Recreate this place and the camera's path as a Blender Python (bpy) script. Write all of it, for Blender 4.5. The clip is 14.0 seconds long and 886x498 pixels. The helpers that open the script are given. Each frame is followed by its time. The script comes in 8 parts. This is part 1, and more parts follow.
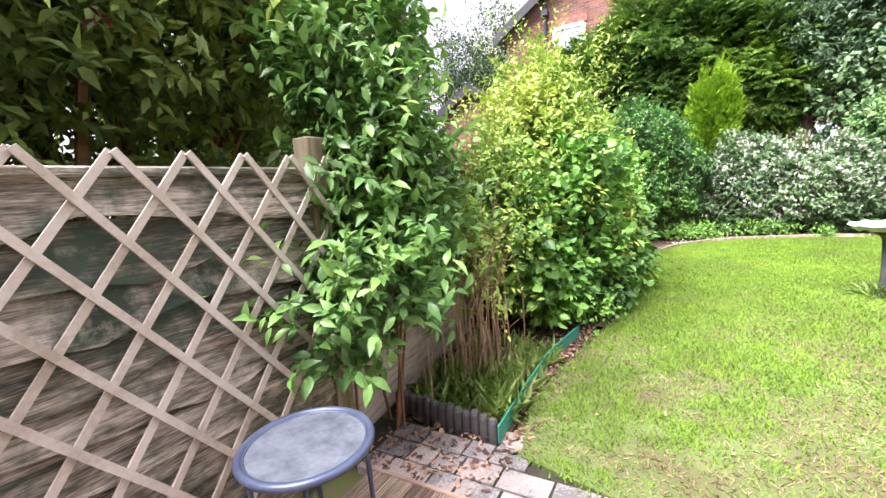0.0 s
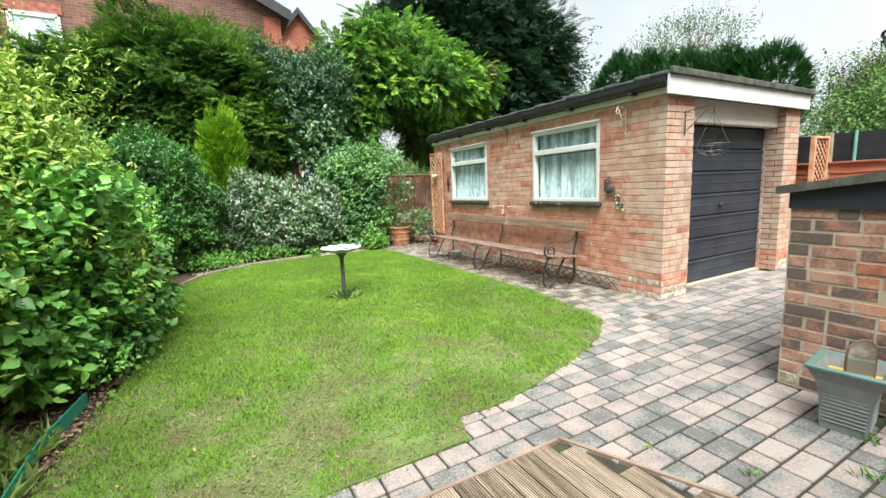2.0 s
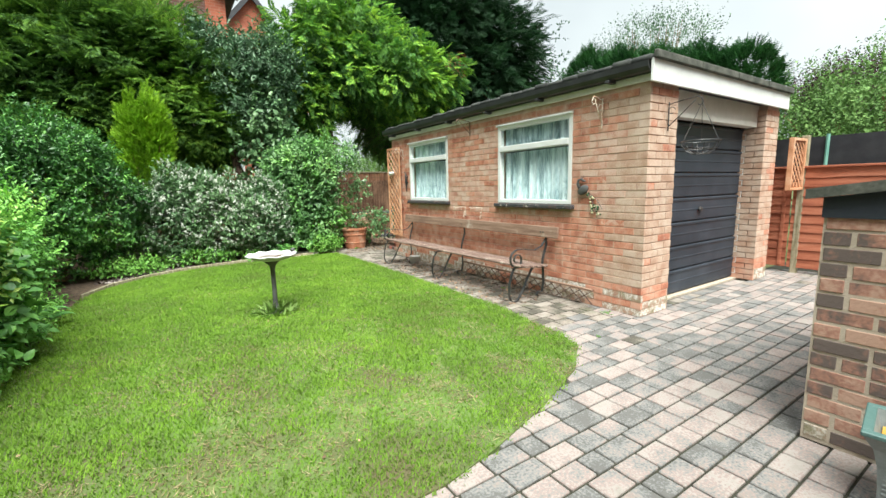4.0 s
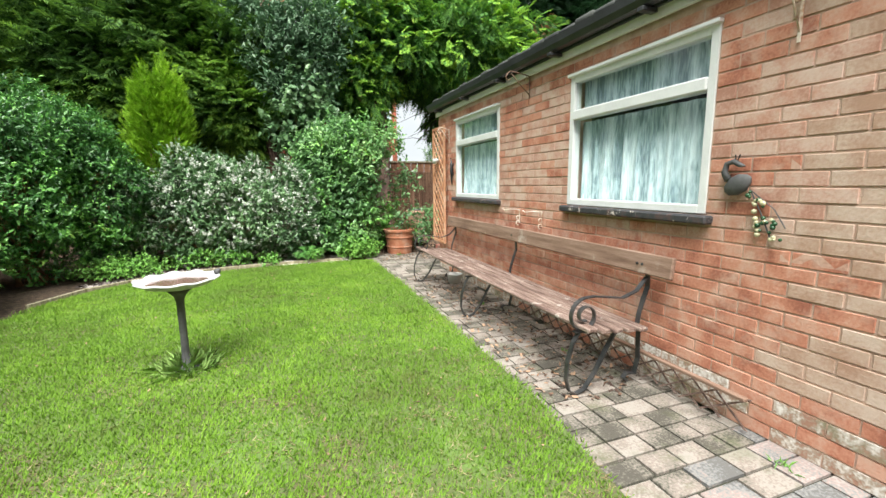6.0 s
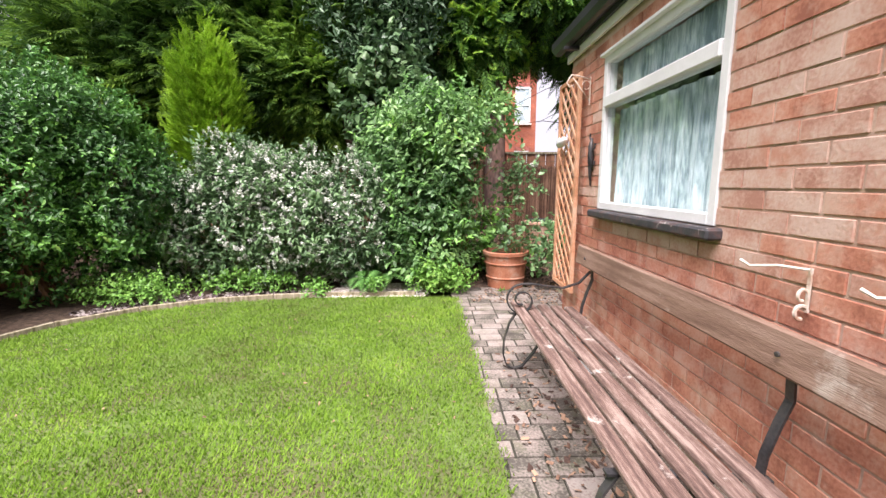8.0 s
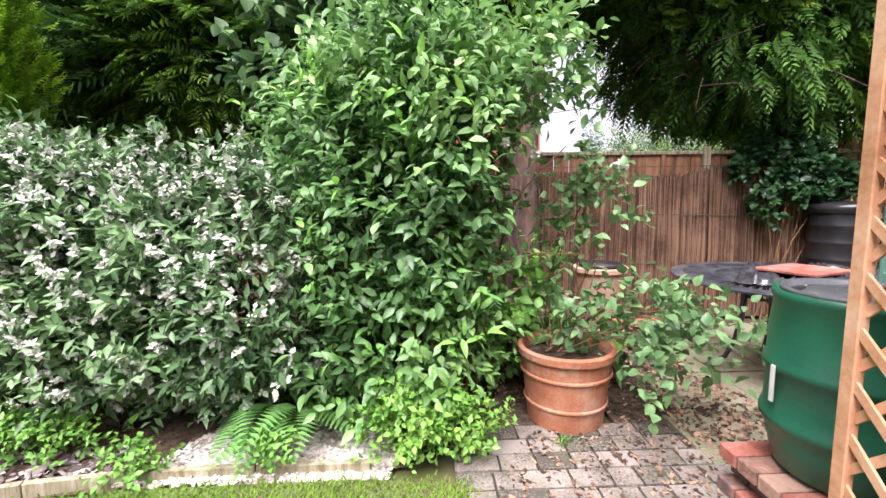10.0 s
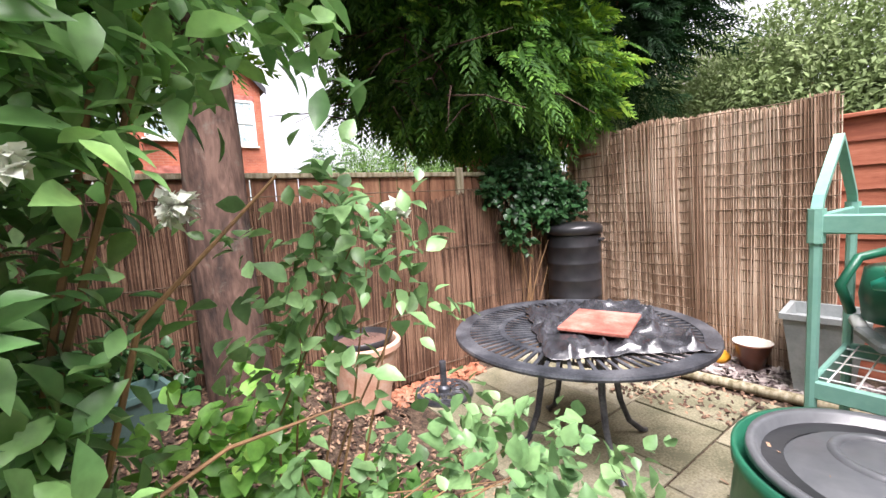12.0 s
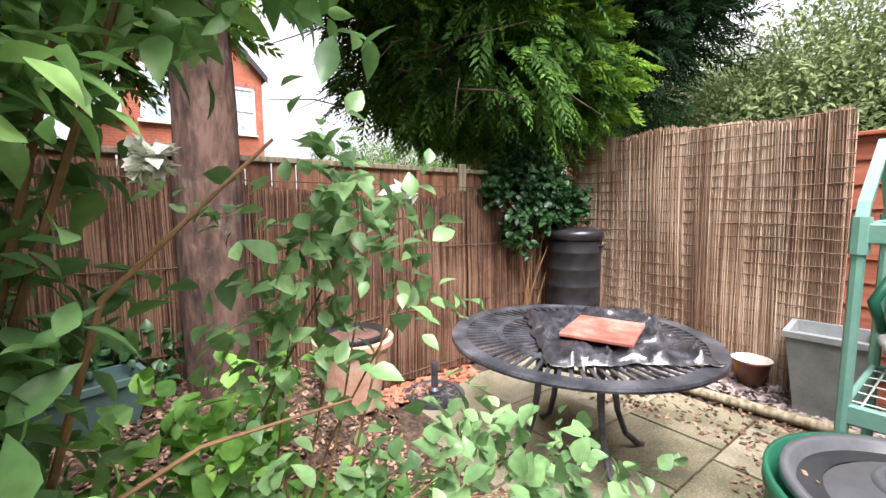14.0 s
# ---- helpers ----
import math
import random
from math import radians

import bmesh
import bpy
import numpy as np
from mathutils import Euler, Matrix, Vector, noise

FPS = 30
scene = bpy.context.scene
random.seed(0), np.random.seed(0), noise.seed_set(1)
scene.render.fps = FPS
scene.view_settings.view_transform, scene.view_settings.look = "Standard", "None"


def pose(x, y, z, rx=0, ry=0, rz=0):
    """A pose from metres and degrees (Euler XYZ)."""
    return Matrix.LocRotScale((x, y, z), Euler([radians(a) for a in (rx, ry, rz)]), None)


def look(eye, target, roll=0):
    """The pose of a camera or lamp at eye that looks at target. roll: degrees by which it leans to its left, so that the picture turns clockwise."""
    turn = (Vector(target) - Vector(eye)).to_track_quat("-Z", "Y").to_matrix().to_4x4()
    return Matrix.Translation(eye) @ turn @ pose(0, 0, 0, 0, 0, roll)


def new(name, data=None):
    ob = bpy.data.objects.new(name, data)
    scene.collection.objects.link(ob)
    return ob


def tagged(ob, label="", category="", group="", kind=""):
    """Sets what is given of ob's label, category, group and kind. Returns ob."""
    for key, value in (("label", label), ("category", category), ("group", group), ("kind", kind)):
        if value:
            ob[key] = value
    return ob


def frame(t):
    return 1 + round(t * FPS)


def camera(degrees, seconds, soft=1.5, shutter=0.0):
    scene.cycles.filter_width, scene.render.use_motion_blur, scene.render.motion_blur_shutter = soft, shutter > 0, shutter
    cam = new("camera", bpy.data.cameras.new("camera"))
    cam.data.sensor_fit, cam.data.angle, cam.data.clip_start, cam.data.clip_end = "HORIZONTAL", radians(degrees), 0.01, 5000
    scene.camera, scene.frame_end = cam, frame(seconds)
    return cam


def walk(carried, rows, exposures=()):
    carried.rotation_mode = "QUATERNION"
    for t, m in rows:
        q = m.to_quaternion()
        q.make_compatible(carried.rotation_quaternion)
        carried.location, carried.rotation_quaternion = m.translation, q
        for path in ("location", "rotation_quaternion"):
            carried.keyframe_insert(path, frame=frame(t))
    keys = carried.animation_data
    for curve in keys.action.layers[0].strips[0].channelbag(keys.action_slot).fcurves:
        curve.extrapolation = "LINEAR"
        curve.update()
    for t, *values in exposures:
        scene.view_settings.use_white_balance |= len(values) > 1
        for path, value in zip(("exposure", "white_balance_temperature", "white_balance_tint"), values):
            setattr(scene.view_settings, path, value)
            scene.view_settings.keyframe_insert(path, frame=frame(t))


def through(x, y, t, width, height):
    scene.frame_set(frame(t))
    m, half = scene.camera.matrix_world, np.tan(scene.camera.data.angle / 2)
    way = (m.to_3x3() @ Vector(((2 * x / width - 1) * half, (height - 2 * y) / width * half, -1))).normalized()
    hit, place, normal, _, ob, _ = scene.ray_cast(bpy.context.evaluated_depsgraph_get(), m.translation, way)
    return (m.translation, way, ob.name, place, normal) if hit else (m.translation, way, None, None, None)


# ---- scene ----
cam = camera(93.3, 14.0, soft=1.5, shutter=0.0)
PATH = [
    (0, (-0.235, -0.256, 1.276), (-1.236, 1.452, 0.995), -4.5),
    (0.5, (-0.218, -0.291, 1.303), (-0.483, 1.669, 1.007), -3.4),
    (1, (-0.167, -0.341, 1.333), (0.147, 1.612, 1.036), -2.8),
    (1.5, (-0.131, -0.392, 1.352), (0.578, 1.454, 1.058), -2.4),
    (2, (-0.11, -0.457, 1.379), (0.843, 1.278, 1.09), -2.3),
    (2.5, (-0.109, -0.472, 1.395), (0.981, 1.179, 1.103), -2.1),
    (3, (-0.089, -0.419, 1.372), (1.054, 1.197, 1.082), -1.7),
    (3.2, (-0.05, -0.35, 1.354), (1.097, 1.263, 1.064), -1.5),
    (5.3, (1.502, 1.087, 1.366), (2.362, 2.867, 1.06), -0.9),
    (5.5, (1.648, 1.217, 1.373), (2.464, 3.017, 1.066), -0.8),
    (6, (2.08, 1.617, 1.307), (2.764, 3.471, 0.996), -0.5),
    (6.5, (2.475, 2.132, 1.304), (2.985, 4.04, 0.991), -0.2),
    (7, (2.794, 2.736, 1.311), (3.114, 4.684, 0.993), -0.1),
    (7.5, (3.028, 3.423, 1.3), (3.162, 5.393, 0.984), 0.2),
    (7.7, (3.079, 3.691, 1.298), (3.148, 5.665, 0.983), 0.2),
    (9.8, (3.221, 6.681, 1.315), (3.223, 8.668, 1.084), -0.6),
    (10, (3.231, 6.913, 1.335), (3.293, 8.899, 1.106), -0.8),
    (10.5, (3.328, 7.475, 1.375), (3.639, 9.438, 1.152), -1.6),
    (11, (3.466, 7.933, 1.426), (4.094, 9.82, 1.217), -2.7),
    (11.5, (3.597, 8.241, 1.483), (4.538, 9.993, 1.275), -3.4),
    (12, (3.733, 8.319, 1.54), (4.908, 9.924, 1.329), -3.5),
    (12.5, (3.794, 8.317, 1.572), (5.101, 9.817, 1.365), -3.4),
    (13, (3.793, 8.305, 1.585), (5.148, 9.761, 1.38), -2.9),
    (13.5, (3.75, 8.324, 1.573), (5.107, 9.78, 1.368), -2.4),
    (14, (3.761, 8.424, 1.5), (4.96, 10.011, 1.294), -0.2),
]
walk(cam, [(t, look(eye, target, roll)) for t, eye, target, roll in PATH],
     [(0.0, 1.9, 6450, 25), (0.6, 1.55, 6450, 22), (1.5, 1.15, 6450, 6), (3.0, 1.09, 6450, 1), (5.5, 1.08, 6450, -1), (6.3, 1.10, 6500, 11), (7.7, 1.15, 6550, 24),
      (9.8, 1.28, 6400, 22), (11.3, 1.66, 6400, 20), (12.5, 1.62, 6500, 19), (14.0, 1.56, 6500, 19)])

# ---- world and sun ----
world = bpy.data.worlds.new("world")
scene.world = world
world.use_nodes = True
wn, wl = world.node_tree.nodes, world.node_tree.links
wn.clear()
sky = wn.new("ShaderNodeTexSky")
sky.sky_type, sky.sun_disc = "NISHITA", False
sky.sun_elevation, sky.sun_rotation = radians(62), radians(204)
sky.air_density, sky.dust_density, sky.ozone_density = 1.0, 4.0, 1.0
cloud = wn.new("ShaderNodeTexNoise")
cloud.inputs["Scale"].default_value, cloud.inputs["Detail"].default_value = 2.2, 4
cramp = wn.new("ShaderNodeValToRGB")
cramp.color_ramp.elements[0].position, cramp.color_ramp.elements[0].color = 0.3, (7.2, 7.5, 8.0, 1)
cramp.color_ramp.elements[1].position, cramp.color_ramp.elements[1].color = 0.7, (9.6, 9.8, 10.1, 1)
wmix = wn.new("ShaderNodeMixRGB")
wmix.inputs[0].default_value = 0.9
bgn, won = wn.new("ShaderNodeBackground"), wn.new("ShaderNodeOutputWorld")
bgn.inputs["Strength"].default_value = 0.059
wl.new(cloud.outputs["Fac"], cramp.inputs["Fac"])
wl.new(sky.outputs["Color"], wmix.inputs[1])
wl.new(cramp.outputs["Color"], wmix.inputs[2])
wl.new(wmix.outputs["Color"], bgn.inputs["Color"])
wl.new(bgn.outputs["Background"], won.inputs["Surface"])
sun = new("sun", bpy.data.lights.new("sun", "SUN"))
sun.data.energy, sun.data.angle, sun.data.color = 4.9, radians(45), (1.0, 0.98, 0.95)
sun.matrix_world = look((0, 0, 20), (4.2, 9.4, 0))


# ---- materials ----
def node_mat(name):
    m = bpy.data.materials.new(name)
    m.use_nodes = True
    nt = m.node_tree
    return m, nt, nt.nodes, nt.links, nt.nodes["Principled BSDF"]


def ramp(nt, stops):
    r = nt.nodes.new("ShaderNodeValToRGB")
    els = r.color_ramp.elements
    while len(els) < len(stops):
        els.new(0.5)
    for e, (p, c) in zip(els, stops):
        e.position, e.color = p, (*c, 1)
    return r


def calc(nt, op, a, b=0.0, c=0.0):
    nd = nt.nodes.new("ShaderNodeMath")
    nd.operation = op
    for i, v in enumerate((a, b, c)):
        if isinstance(v, (int, float)):
            nd.inputs[i].default_value = v
        else:
            nt.links.new(v, nd.inputs[i])
    return nd.outputs[0]


def lattice_mark(nt, where):
    """The pale diamond mark that an old trellis left on the bricks near the garage corner."""
    sp = nt.nodes.new("ShaderNodeSeparateXYZ")
    nt.links.new(where, sp.inputs[0])
    y, z = calc(nt, "DIVIDE", sp.outputs["Y"], 0.18), calc(nt, "DIVIDE", sp.outputs["Z"], 0.15)
    lines = []
    for op in ("ADD", "SUBTRACT"):
        w = calc(nt, "PINGPONG", calc(nt, op, y, z), 0.5)
        lines.append(calc(nt, "LESS_THAN", w, 0.15))
    on = calc(nt, "MAXIMUM", lines[0], lines[1])
    for out, lo, hi in (("Y", 2.46, 2.92), ("Z", 0.92, 1.42)):
        on = calc(nt, "MULTIPLY", on, calc(nt, "GREATER_THAN", sp.outputs[out], lo))
        on = calc(nt, "MULTIPLY", on, calc(nt, "LESS_THAN", sp.outputs[out], hi))
    nz = nt.nodes.new("ShaderNodeTexNoise")
    nz.inputs["Scale"].default_value, nz.inputs["Detail"].default_value = 14, 4
    nt.links.new(where, nz.inputs["Vector"])
    return calc(nt, "MULTIPLY", on, calc(nt, "MULTIPLY", nz.outputs["Fac"], 1.1))


def surf(name, cols, scale=8.0, rough=0.7, metal=0.0, bump=0.3, fine=60.0, vary=0.0, stretch=(1, 1, 1), spec=0.5, mottle=0.35, dist=0.004,
         stain=None, stain_at=(0.5, 0.7), stain_scale=2.0, island=False,
         world=False, ghost=False):
    """A surface of several tones: patches, fine grain, a difference from piece to piece, and stains."""
    m, nt, n, l, b = node_mat(name)
    tc, mp = n.new("ShaderNodeTexCoord"), n.new("ShaderNodeMapping")
    mp.inputs["Scale"].default_value = stretch
    where = n.new("ShaderNodeNewGeometry").outputs["Position"] if world else tc.outputs["Object"]
    l.new(where, mp.inputs["Vector"])
    big, small = n.new("ShaderNodeTexNoise"), n.new("ShaderNodeTexNoise")
    big.inputs["Scale"].default_value, big.inputs["Detail"].default_value = scale, 5
    small.inputs["Scale"].default_value, small.inputs["Detail"].default_value = fine, 4
    l.new(mp.outputs["Vector"], big.inputs["Vector"])
    l.new(mp.outputs["Vector"], small.inputs["Vector"])
    add = n.new("ShaderNodeMath")
    add.operation = "MULTIPLY_ADD"
    l.new(small.outputs["Fac"], add.inputs[0])
    add.inputs[1].default_value = mottle
    l.new(big.outputs["Fac"], add.inputs[2])
    sub = n.new("ShaderNodeMath")
    sub.operation = "SUBTRACT"
    l.new(add.outputs[0], sub.inputs[0])
    sub.inputs[1].default_value = mottle / 2
    k = len(cols)
    r = ramp(nt, [(0.3 + 0.4 * i / max(1, k - 1), c) for i, c in enumerate(cols)])
    last = sub
    if vary:
        if island:
            oi = n.new("ShaderNodeNewGeometry")
            rnd = oi.outputs["Random Per Island"]
        else:
            oi = n.new("ShaderNodeObjectInfo")
            rnd = oi.outputs["Random"]
        mr = n.new("ShaderNodeMapRange")
        mr.inputs["To Min"].default_value, mr.inputs["To Max"].default_value = -vary, vary
        l.new(rnd, mr.inputs["Value"])
        ad = n.new("ShaderNodeMath")
        ad.operation = "ADD"
        l.new(sub.outputs[0], ad.inputs[0])
        l.new(mr.outputs[0], ad.inputs[1])
        last = ad
    l.new(last.outputs[0], r.inputs["Fac"])
    out = r.outputs["Color"]
    if stain:
        sn = n.new("ShaderNodeTexNoise")
        sn.inputs["Scale"].default_value, sn.inputs["Detail"].default_value, sn.inputs["Roughness"].default_value = stain_scale, 8, 0.7
        l.new(where, sn.inputs["Vector"])
        sr = ramp(nt, [(stain_at[0], (0, 0, 0)), (stain_at[1], (1, 1, 1))])
        l.new(sn.outputs["Fac"], sr.inputs["Fac"])
        mx = n.new("ShaderNodeMixRGB")
        l.new(sr.outputs["Color"], mx.inputs[0])
        l.new(out, mx.inputs[1])
        mx.inputs[2].default_value = (*stain, 1)
        out = mx.outputs["Color"]
    if ghost:
        mask = lattice_mark(nt, where)
        mx = n.new("ShaderNodeMixRGB")
        l.new(mask, mx.inputs[0])
        l.new(out, mx.inputs[1])
        mx.inputs[2].default_value = (0.60, 0.44, 0.35, 1)
        out = mx.outputs["Color"]
    l.new(out, b.inputs["Base Color"])
    b.inputs["Roughness"].default_value, b.inputs["Metallic"].default_value = rough, metal
    b.inputs["Specular IOR Level"].default_value = spec
    if bump:
        bp = n.new("ShaderNodeBump")
        bp.inputs["Strength"].default_value, bp.inputs["Distance"].default_value = bump, dist
        l.new(small.outputs["Fac"], bp.inputs["Height"])
        l.new(bp.outputs["Normal"], b.inputs["Normal"])
    return m


def leafmat(name, cols, rough=0.5, through=0.17, patch=1.2):
    """Leaves: each its own tone, with patches of tone over the plant, a little light coming through."""
    m, nt, n, l, b = node_mat(name)
    g, tc, nz = n.new("ShaderNodeNewGeometry"), n.new("ShaderNodeTexCoord"), n.new("ShaderNodeTexNoise")
    nz.inputs["Scale"].default_value = patch
    l.new(tc.outputs["Object"], nz.inputs["Vector"])
    ma = n.new("ShaderNodeMath")
    ma.operation = "MULTIPLY_ADD"
    l.new(g.outputs["Random Per Island"], ma.inputs[0])
    ma.inputs[1].default_value = 0.36
    nf = n.new("ShaderNodeTexNoise")
    nf.inputs["Scale"].default_value, nf.inputs["Detail"].default_value = patch * 6.5, 2
    l.new(tc.outputs["Object"], nf.inputs["Vector"])
    mc = calc(nt, "MULTIPLY_ADD", nf.outputs["Fac"], 0.7, -0.26)
    mb = n.new("ShaderNodeMath")
    mb.operation = "MULTIPLY_ADD"
    l.new(nz.outputs["Fac"], mb.inputs[0])
    mb.inputs[1].default_value, mb.inputs[2].default_value = 1.0, -0.33
    l.new(calc(nt, "ADD", mb.outputs[0], mc), ma.inputs[2])
    k = len(cols)
    r = ramp(nt, [(i / max(1, k - 1), c) for i, c in enumerate(cols)])
    l.new(ma.outputs[0], r.inputs["Fac"])
    ft = n.new("ShaderNodeTexNoise")
    ft.inputs["Scale"].default_value, ft.inputs["Detail"].default_value = 55, 3
    l.new(tc.outputs["Object"], ft.inputs["Vector"])
    fr = ramp(nt, [(0.3, (0.62, 0.62, 0.62)), (0.7, (1.0, 1.0, 1.0))])
    l.new(ft.outputs["Fac"], fr.inputs["Fac"])
    fm = n.new("ShaderNodeMixRGB")
    fm.blend_type = "MULTIPLY"
    fm.inputs[0].default_value = 0.8
    l.new(r.outputs["Color"], fm.inputs[1])
    l.new(fr.outputs["Color"], fm.inputs[2])
    l.new(fm.outputs["Color"], b.inputs["Base Color"])
    b.inputs["Roughness"].default_value = rough
    b.inputs["Specular IOR Level"].default_value = 0.2 if rough >= 0.55 else 0.45
    tr, mx = n.new("ShaderNodeBsdfTranslucent"), n.new("ShaderNodeMixShader")
    l.new(r.outputs["Color"], tr.inputs["Color"])
    mx.inputs[0].default_value = through
    l.new(b.outputs[0], mx.inputs[1])
    l.new(tr.outputs[0], mx.inputs[2])
    l.new(mx.outputs[0], n["Material Output"].inputs["Surface"])
    return m


def brickwall(name, c1, c2, mortar, scale=1.0, offset=(0, 0, 0), axis="xz"):
    """Distant brickwork, too small to pick apart."""
    m, nt, n, l, b = node_mat(name)
    tc, sp, cb = n.new("ShaderNodeTexCoord"), n.new("ShaderNodeSeparateXYZ"), n.new("ShaderNodeCombineXYZ")
    l.new(tc.outputs["Object"], sp.inputs[0])
    ad = n.new("ShaderNodeMath")
    ad.operation = "ADD"
    l.new(sp.outputs["X"], ad.inputs[0])
    l.new(sp.outputs["Y"], ad.inputs[1])
    l.new(ad.outputs[0], cb.inputs["X"])
    l.new(sp.outputs["Z"], cb.inputs["Y"])
    br = n.new("ShaderNodeTexBrick")
    br.inputs["Scale"].default_value = 1.0
    br.inputs["Brick Width"].default_value, br.inputs["Row Height"].default_value = 0.225, 0.075
    br.inputs["Mortar Size"].default_value = 0.006
    br.inputs["Color1"].default_value, br.inputs["Color2"].default_value, br.inputs["Mortar"].default_value = (*c1, 1), (*c2, 1), (*mortar, 1)
    l.new(cb.outputs[0], br.inputs["Vector"])
    nz = n.new("ShaderNodeTexNoise")
    nz.inputs["Scale"].default_value, nz.inputs["Detail"].default_value = 1.5, 6
    l.new(tc.outputs["Object"], nz.inputs["Vector"])
    mx = n.new("ShaderNodeMixRGB")
    mx.blend_type = "MULTIPLY"
    mx.inputs[0].default_value = 0.8
    rr = ramp(nt, [(0.3, (0.45, 0.45, 0.45)), (0.7, (1, 1, 1))])
    l.new(nz.outputs["Fac"], rr.inputs["Fac"])
    l.new(br.outputs["Color"], mx.inputs[1])
    l.new(rr.outputs["Color"], mx.inputs[2])
    l.new(mx.outputs["Color"], b.inputs["Base Color"])
    b.inputs["Roughness"].default_value = 0.9
    return m


def glassmat(name):
    m, nt, n, l, b = node_mat(name)
    b.inputs["Base Color"].default_value = (0.9, 0.95, 0.95, 1)
    b.inputs["Transmission Weight"].default_value, b.inputs["Roughness"].default_value, b.inputs["IOR"].default_value = 1.0, 0.02, 1.45
    return m


M = {}
BRICK = dict(scale=7.0, rough=0.85, bump=0.5, fine=70, world=True, mottle=0.5)
RED = [(0.33, 0.12, 0.075), (0.46, 0.185, 0.115), (0.54, 0.25, 0.165), (0.58, 0.33, 0.24)]
M["brick_front"] = surf("brick_orange", RED, vary=0.10, stain=(0.57, 0.38, 0.29), stain_at=(0.50, 0.68), stain_scale=5.0, ghost=True, **BRICK)
M["brick_joined"] = surf("brick_orange_joined", RED, vary=0.10, island=True, stain=(0.57, 0.38, 0.29), stain_at=(0.50, 0.68), stain_scale=5.0, ghost=True, **BRICK)
BUFF = [(0.41, 0.25, 0.175), (0.47, 0.315, 0.235), (0.525, 0.38, 0.295), (0.575, 0.445, 0.36)]
M["brick_buff"] = surf("brick_buff", BUFF, vary=0.10, stain=(0.44, 0.25, 0.17), stain_at=(0.62, 0.8), stain_scale=4.0, **BRICK)
PINK = [(0.42, 0.21, 0.15), (0.52, 0.31, 0.235), (0.57, 0.39, 0.31), (0.60, 0.44, 0.36)]
M["brick_pale"] = surf("brick_pale_pink", PINK, vary=0.10, stain=(0.50, 0.24, 0.16), stain_at=(0.52, 0.68), stain_scale=4.0, **BRICK)
M["brick_pale_joined"] = surf("brick_pale_joined", PINK, vary=0.10, island=True, stain=(0.50, 0.24, 0.16), stain_at=(0.52, 0.68), stain_scale=4.0, **BRICK)
M["brick_salt"] = surf("brick_salted", [(0.36, 0.20, 0.14), (0.40, 0.32, 0.25), (0.62, 0.56, 0.50), (0.76, 0.72, 0.67)], 16.0, 0.9, bump=0.7, fine=60, vary=0.08, mottle=0.8, world=True,
                       stain=(0.24, 0.21, 0.13), stain_at=(0.52, 0.62), stain_scale=5.0)
M["brick_old"] = surf("brick_old_red", [(0.13, 0.10, 0.09), (0.25, 0.14, 0.11), (0.37, 0.19, 0.14), (0.46, 0.29, 0.22)], 9.0, 0.85, bump=0.7, fine=50,
                      vary=0.26, mottle=0.5, world=True)
M["mortar"] = surf("mortar", [(0.40, 0.33, 0.26), (0.52, 0.44, 0.36)], 10, 0.95, bump=0.6, fine=90)
M["mortar_pink"] = surf("mortar_garage", [(0.44, 0.29, 0.22), (0.58, 0.42, 0.33)], 10, 0.95, bump=0.6, fine=90)
M["paver"] = surf("paver", [(0.115, 0.11, 0.105), (0.17, 0.17, 0.17), (0.225, 0.21, 0.198), (0.275, 0.20, 0.185), (0.31, 0.275, 0.255)], 6.0, 0.85, bump=0.9, fine=75, vary=0.2, world=True,
                  stain=(0.15, 0.135, 0.105), stain_at=(0.56, 0.95), stain_scale=6.0, mottle=0.9)
M["paver_joined"] = surf("paver_joined", [(0.115, 0.11, 0.105), (0.17, 0.17, 0.17), (0.225, 0.21, 0.198), (0.275, 0.20, 0.185), (0.31, 0.275, 0.255)], 6.0, 0.85, bump=0.9, fine=75,
                         vary=0.2, world=True, island=True, stain=(0.15, 0.135, 0.105), stain_at=(0.56, 0.95), stain_scale=6.0, mottle=0.9)
PM = [(0.07, 0.062, 0.05), (0.13, 0.118, 0.095), (0.19, 0.165, 0.14), (0.23, 0.185, 0.16), (0.28, 0.25, 0.22)]
M["paver_mossy"] = surf("paver_mossy", PM, 6.0, 0.85, bump=0.9, fine=75, vary=0.2, world=True, stain=(0.09, 0.10, 0.045), stain_at=(0.52, 0.8), stain_scale=5.0, mottle=0.9)
M["paver_mossy_joined"] = surf("paver_mossy_joined", PM, 6.0, 0.85, bump=0.9, fine=75, vary=0.2, world=True, island=True, stain=(0.09, 0.10, 0.045), stain_at=(0.52, 0.8),
                               stain_scale=5.0, mottle=0.9)
M["slab"] = surf("flagstone", [(0.13, 0.125, 0.075), (0.25, 0.23, 0.15), (0.37, 0.34, 0.25)], 3.0, 0.8, bump=0.6, fine=70, vary=0.1, mottle=0.6, world=True, stain=(0.10, 0.09, 0.06), stain_at=(0.55, 0.72), stain_scale=3.0)
M["soil"] = surf("soil", [(0.03, 0.02, 0.014), (0.085, 0.055, 0.035), (0.16, 0.11, 0.075)], 20, 0.95, bump=1.0, fine=110, mottle=0.9, dist=0.01)
M["ground"] = surf("rough_ground", [(0.05, 0.07, 0.02), (0.09, 0.11, 0.03), (0.12, 0.10, 0.05)], 0.8, 0.95, bump=0.6, fine=40)
M["jointsand"] = surf("jointing", [(0.02, 0.018, 0.013), (0.045, 0.045, 0.028)], 10, 0.95, bump=0.6, fine=100)
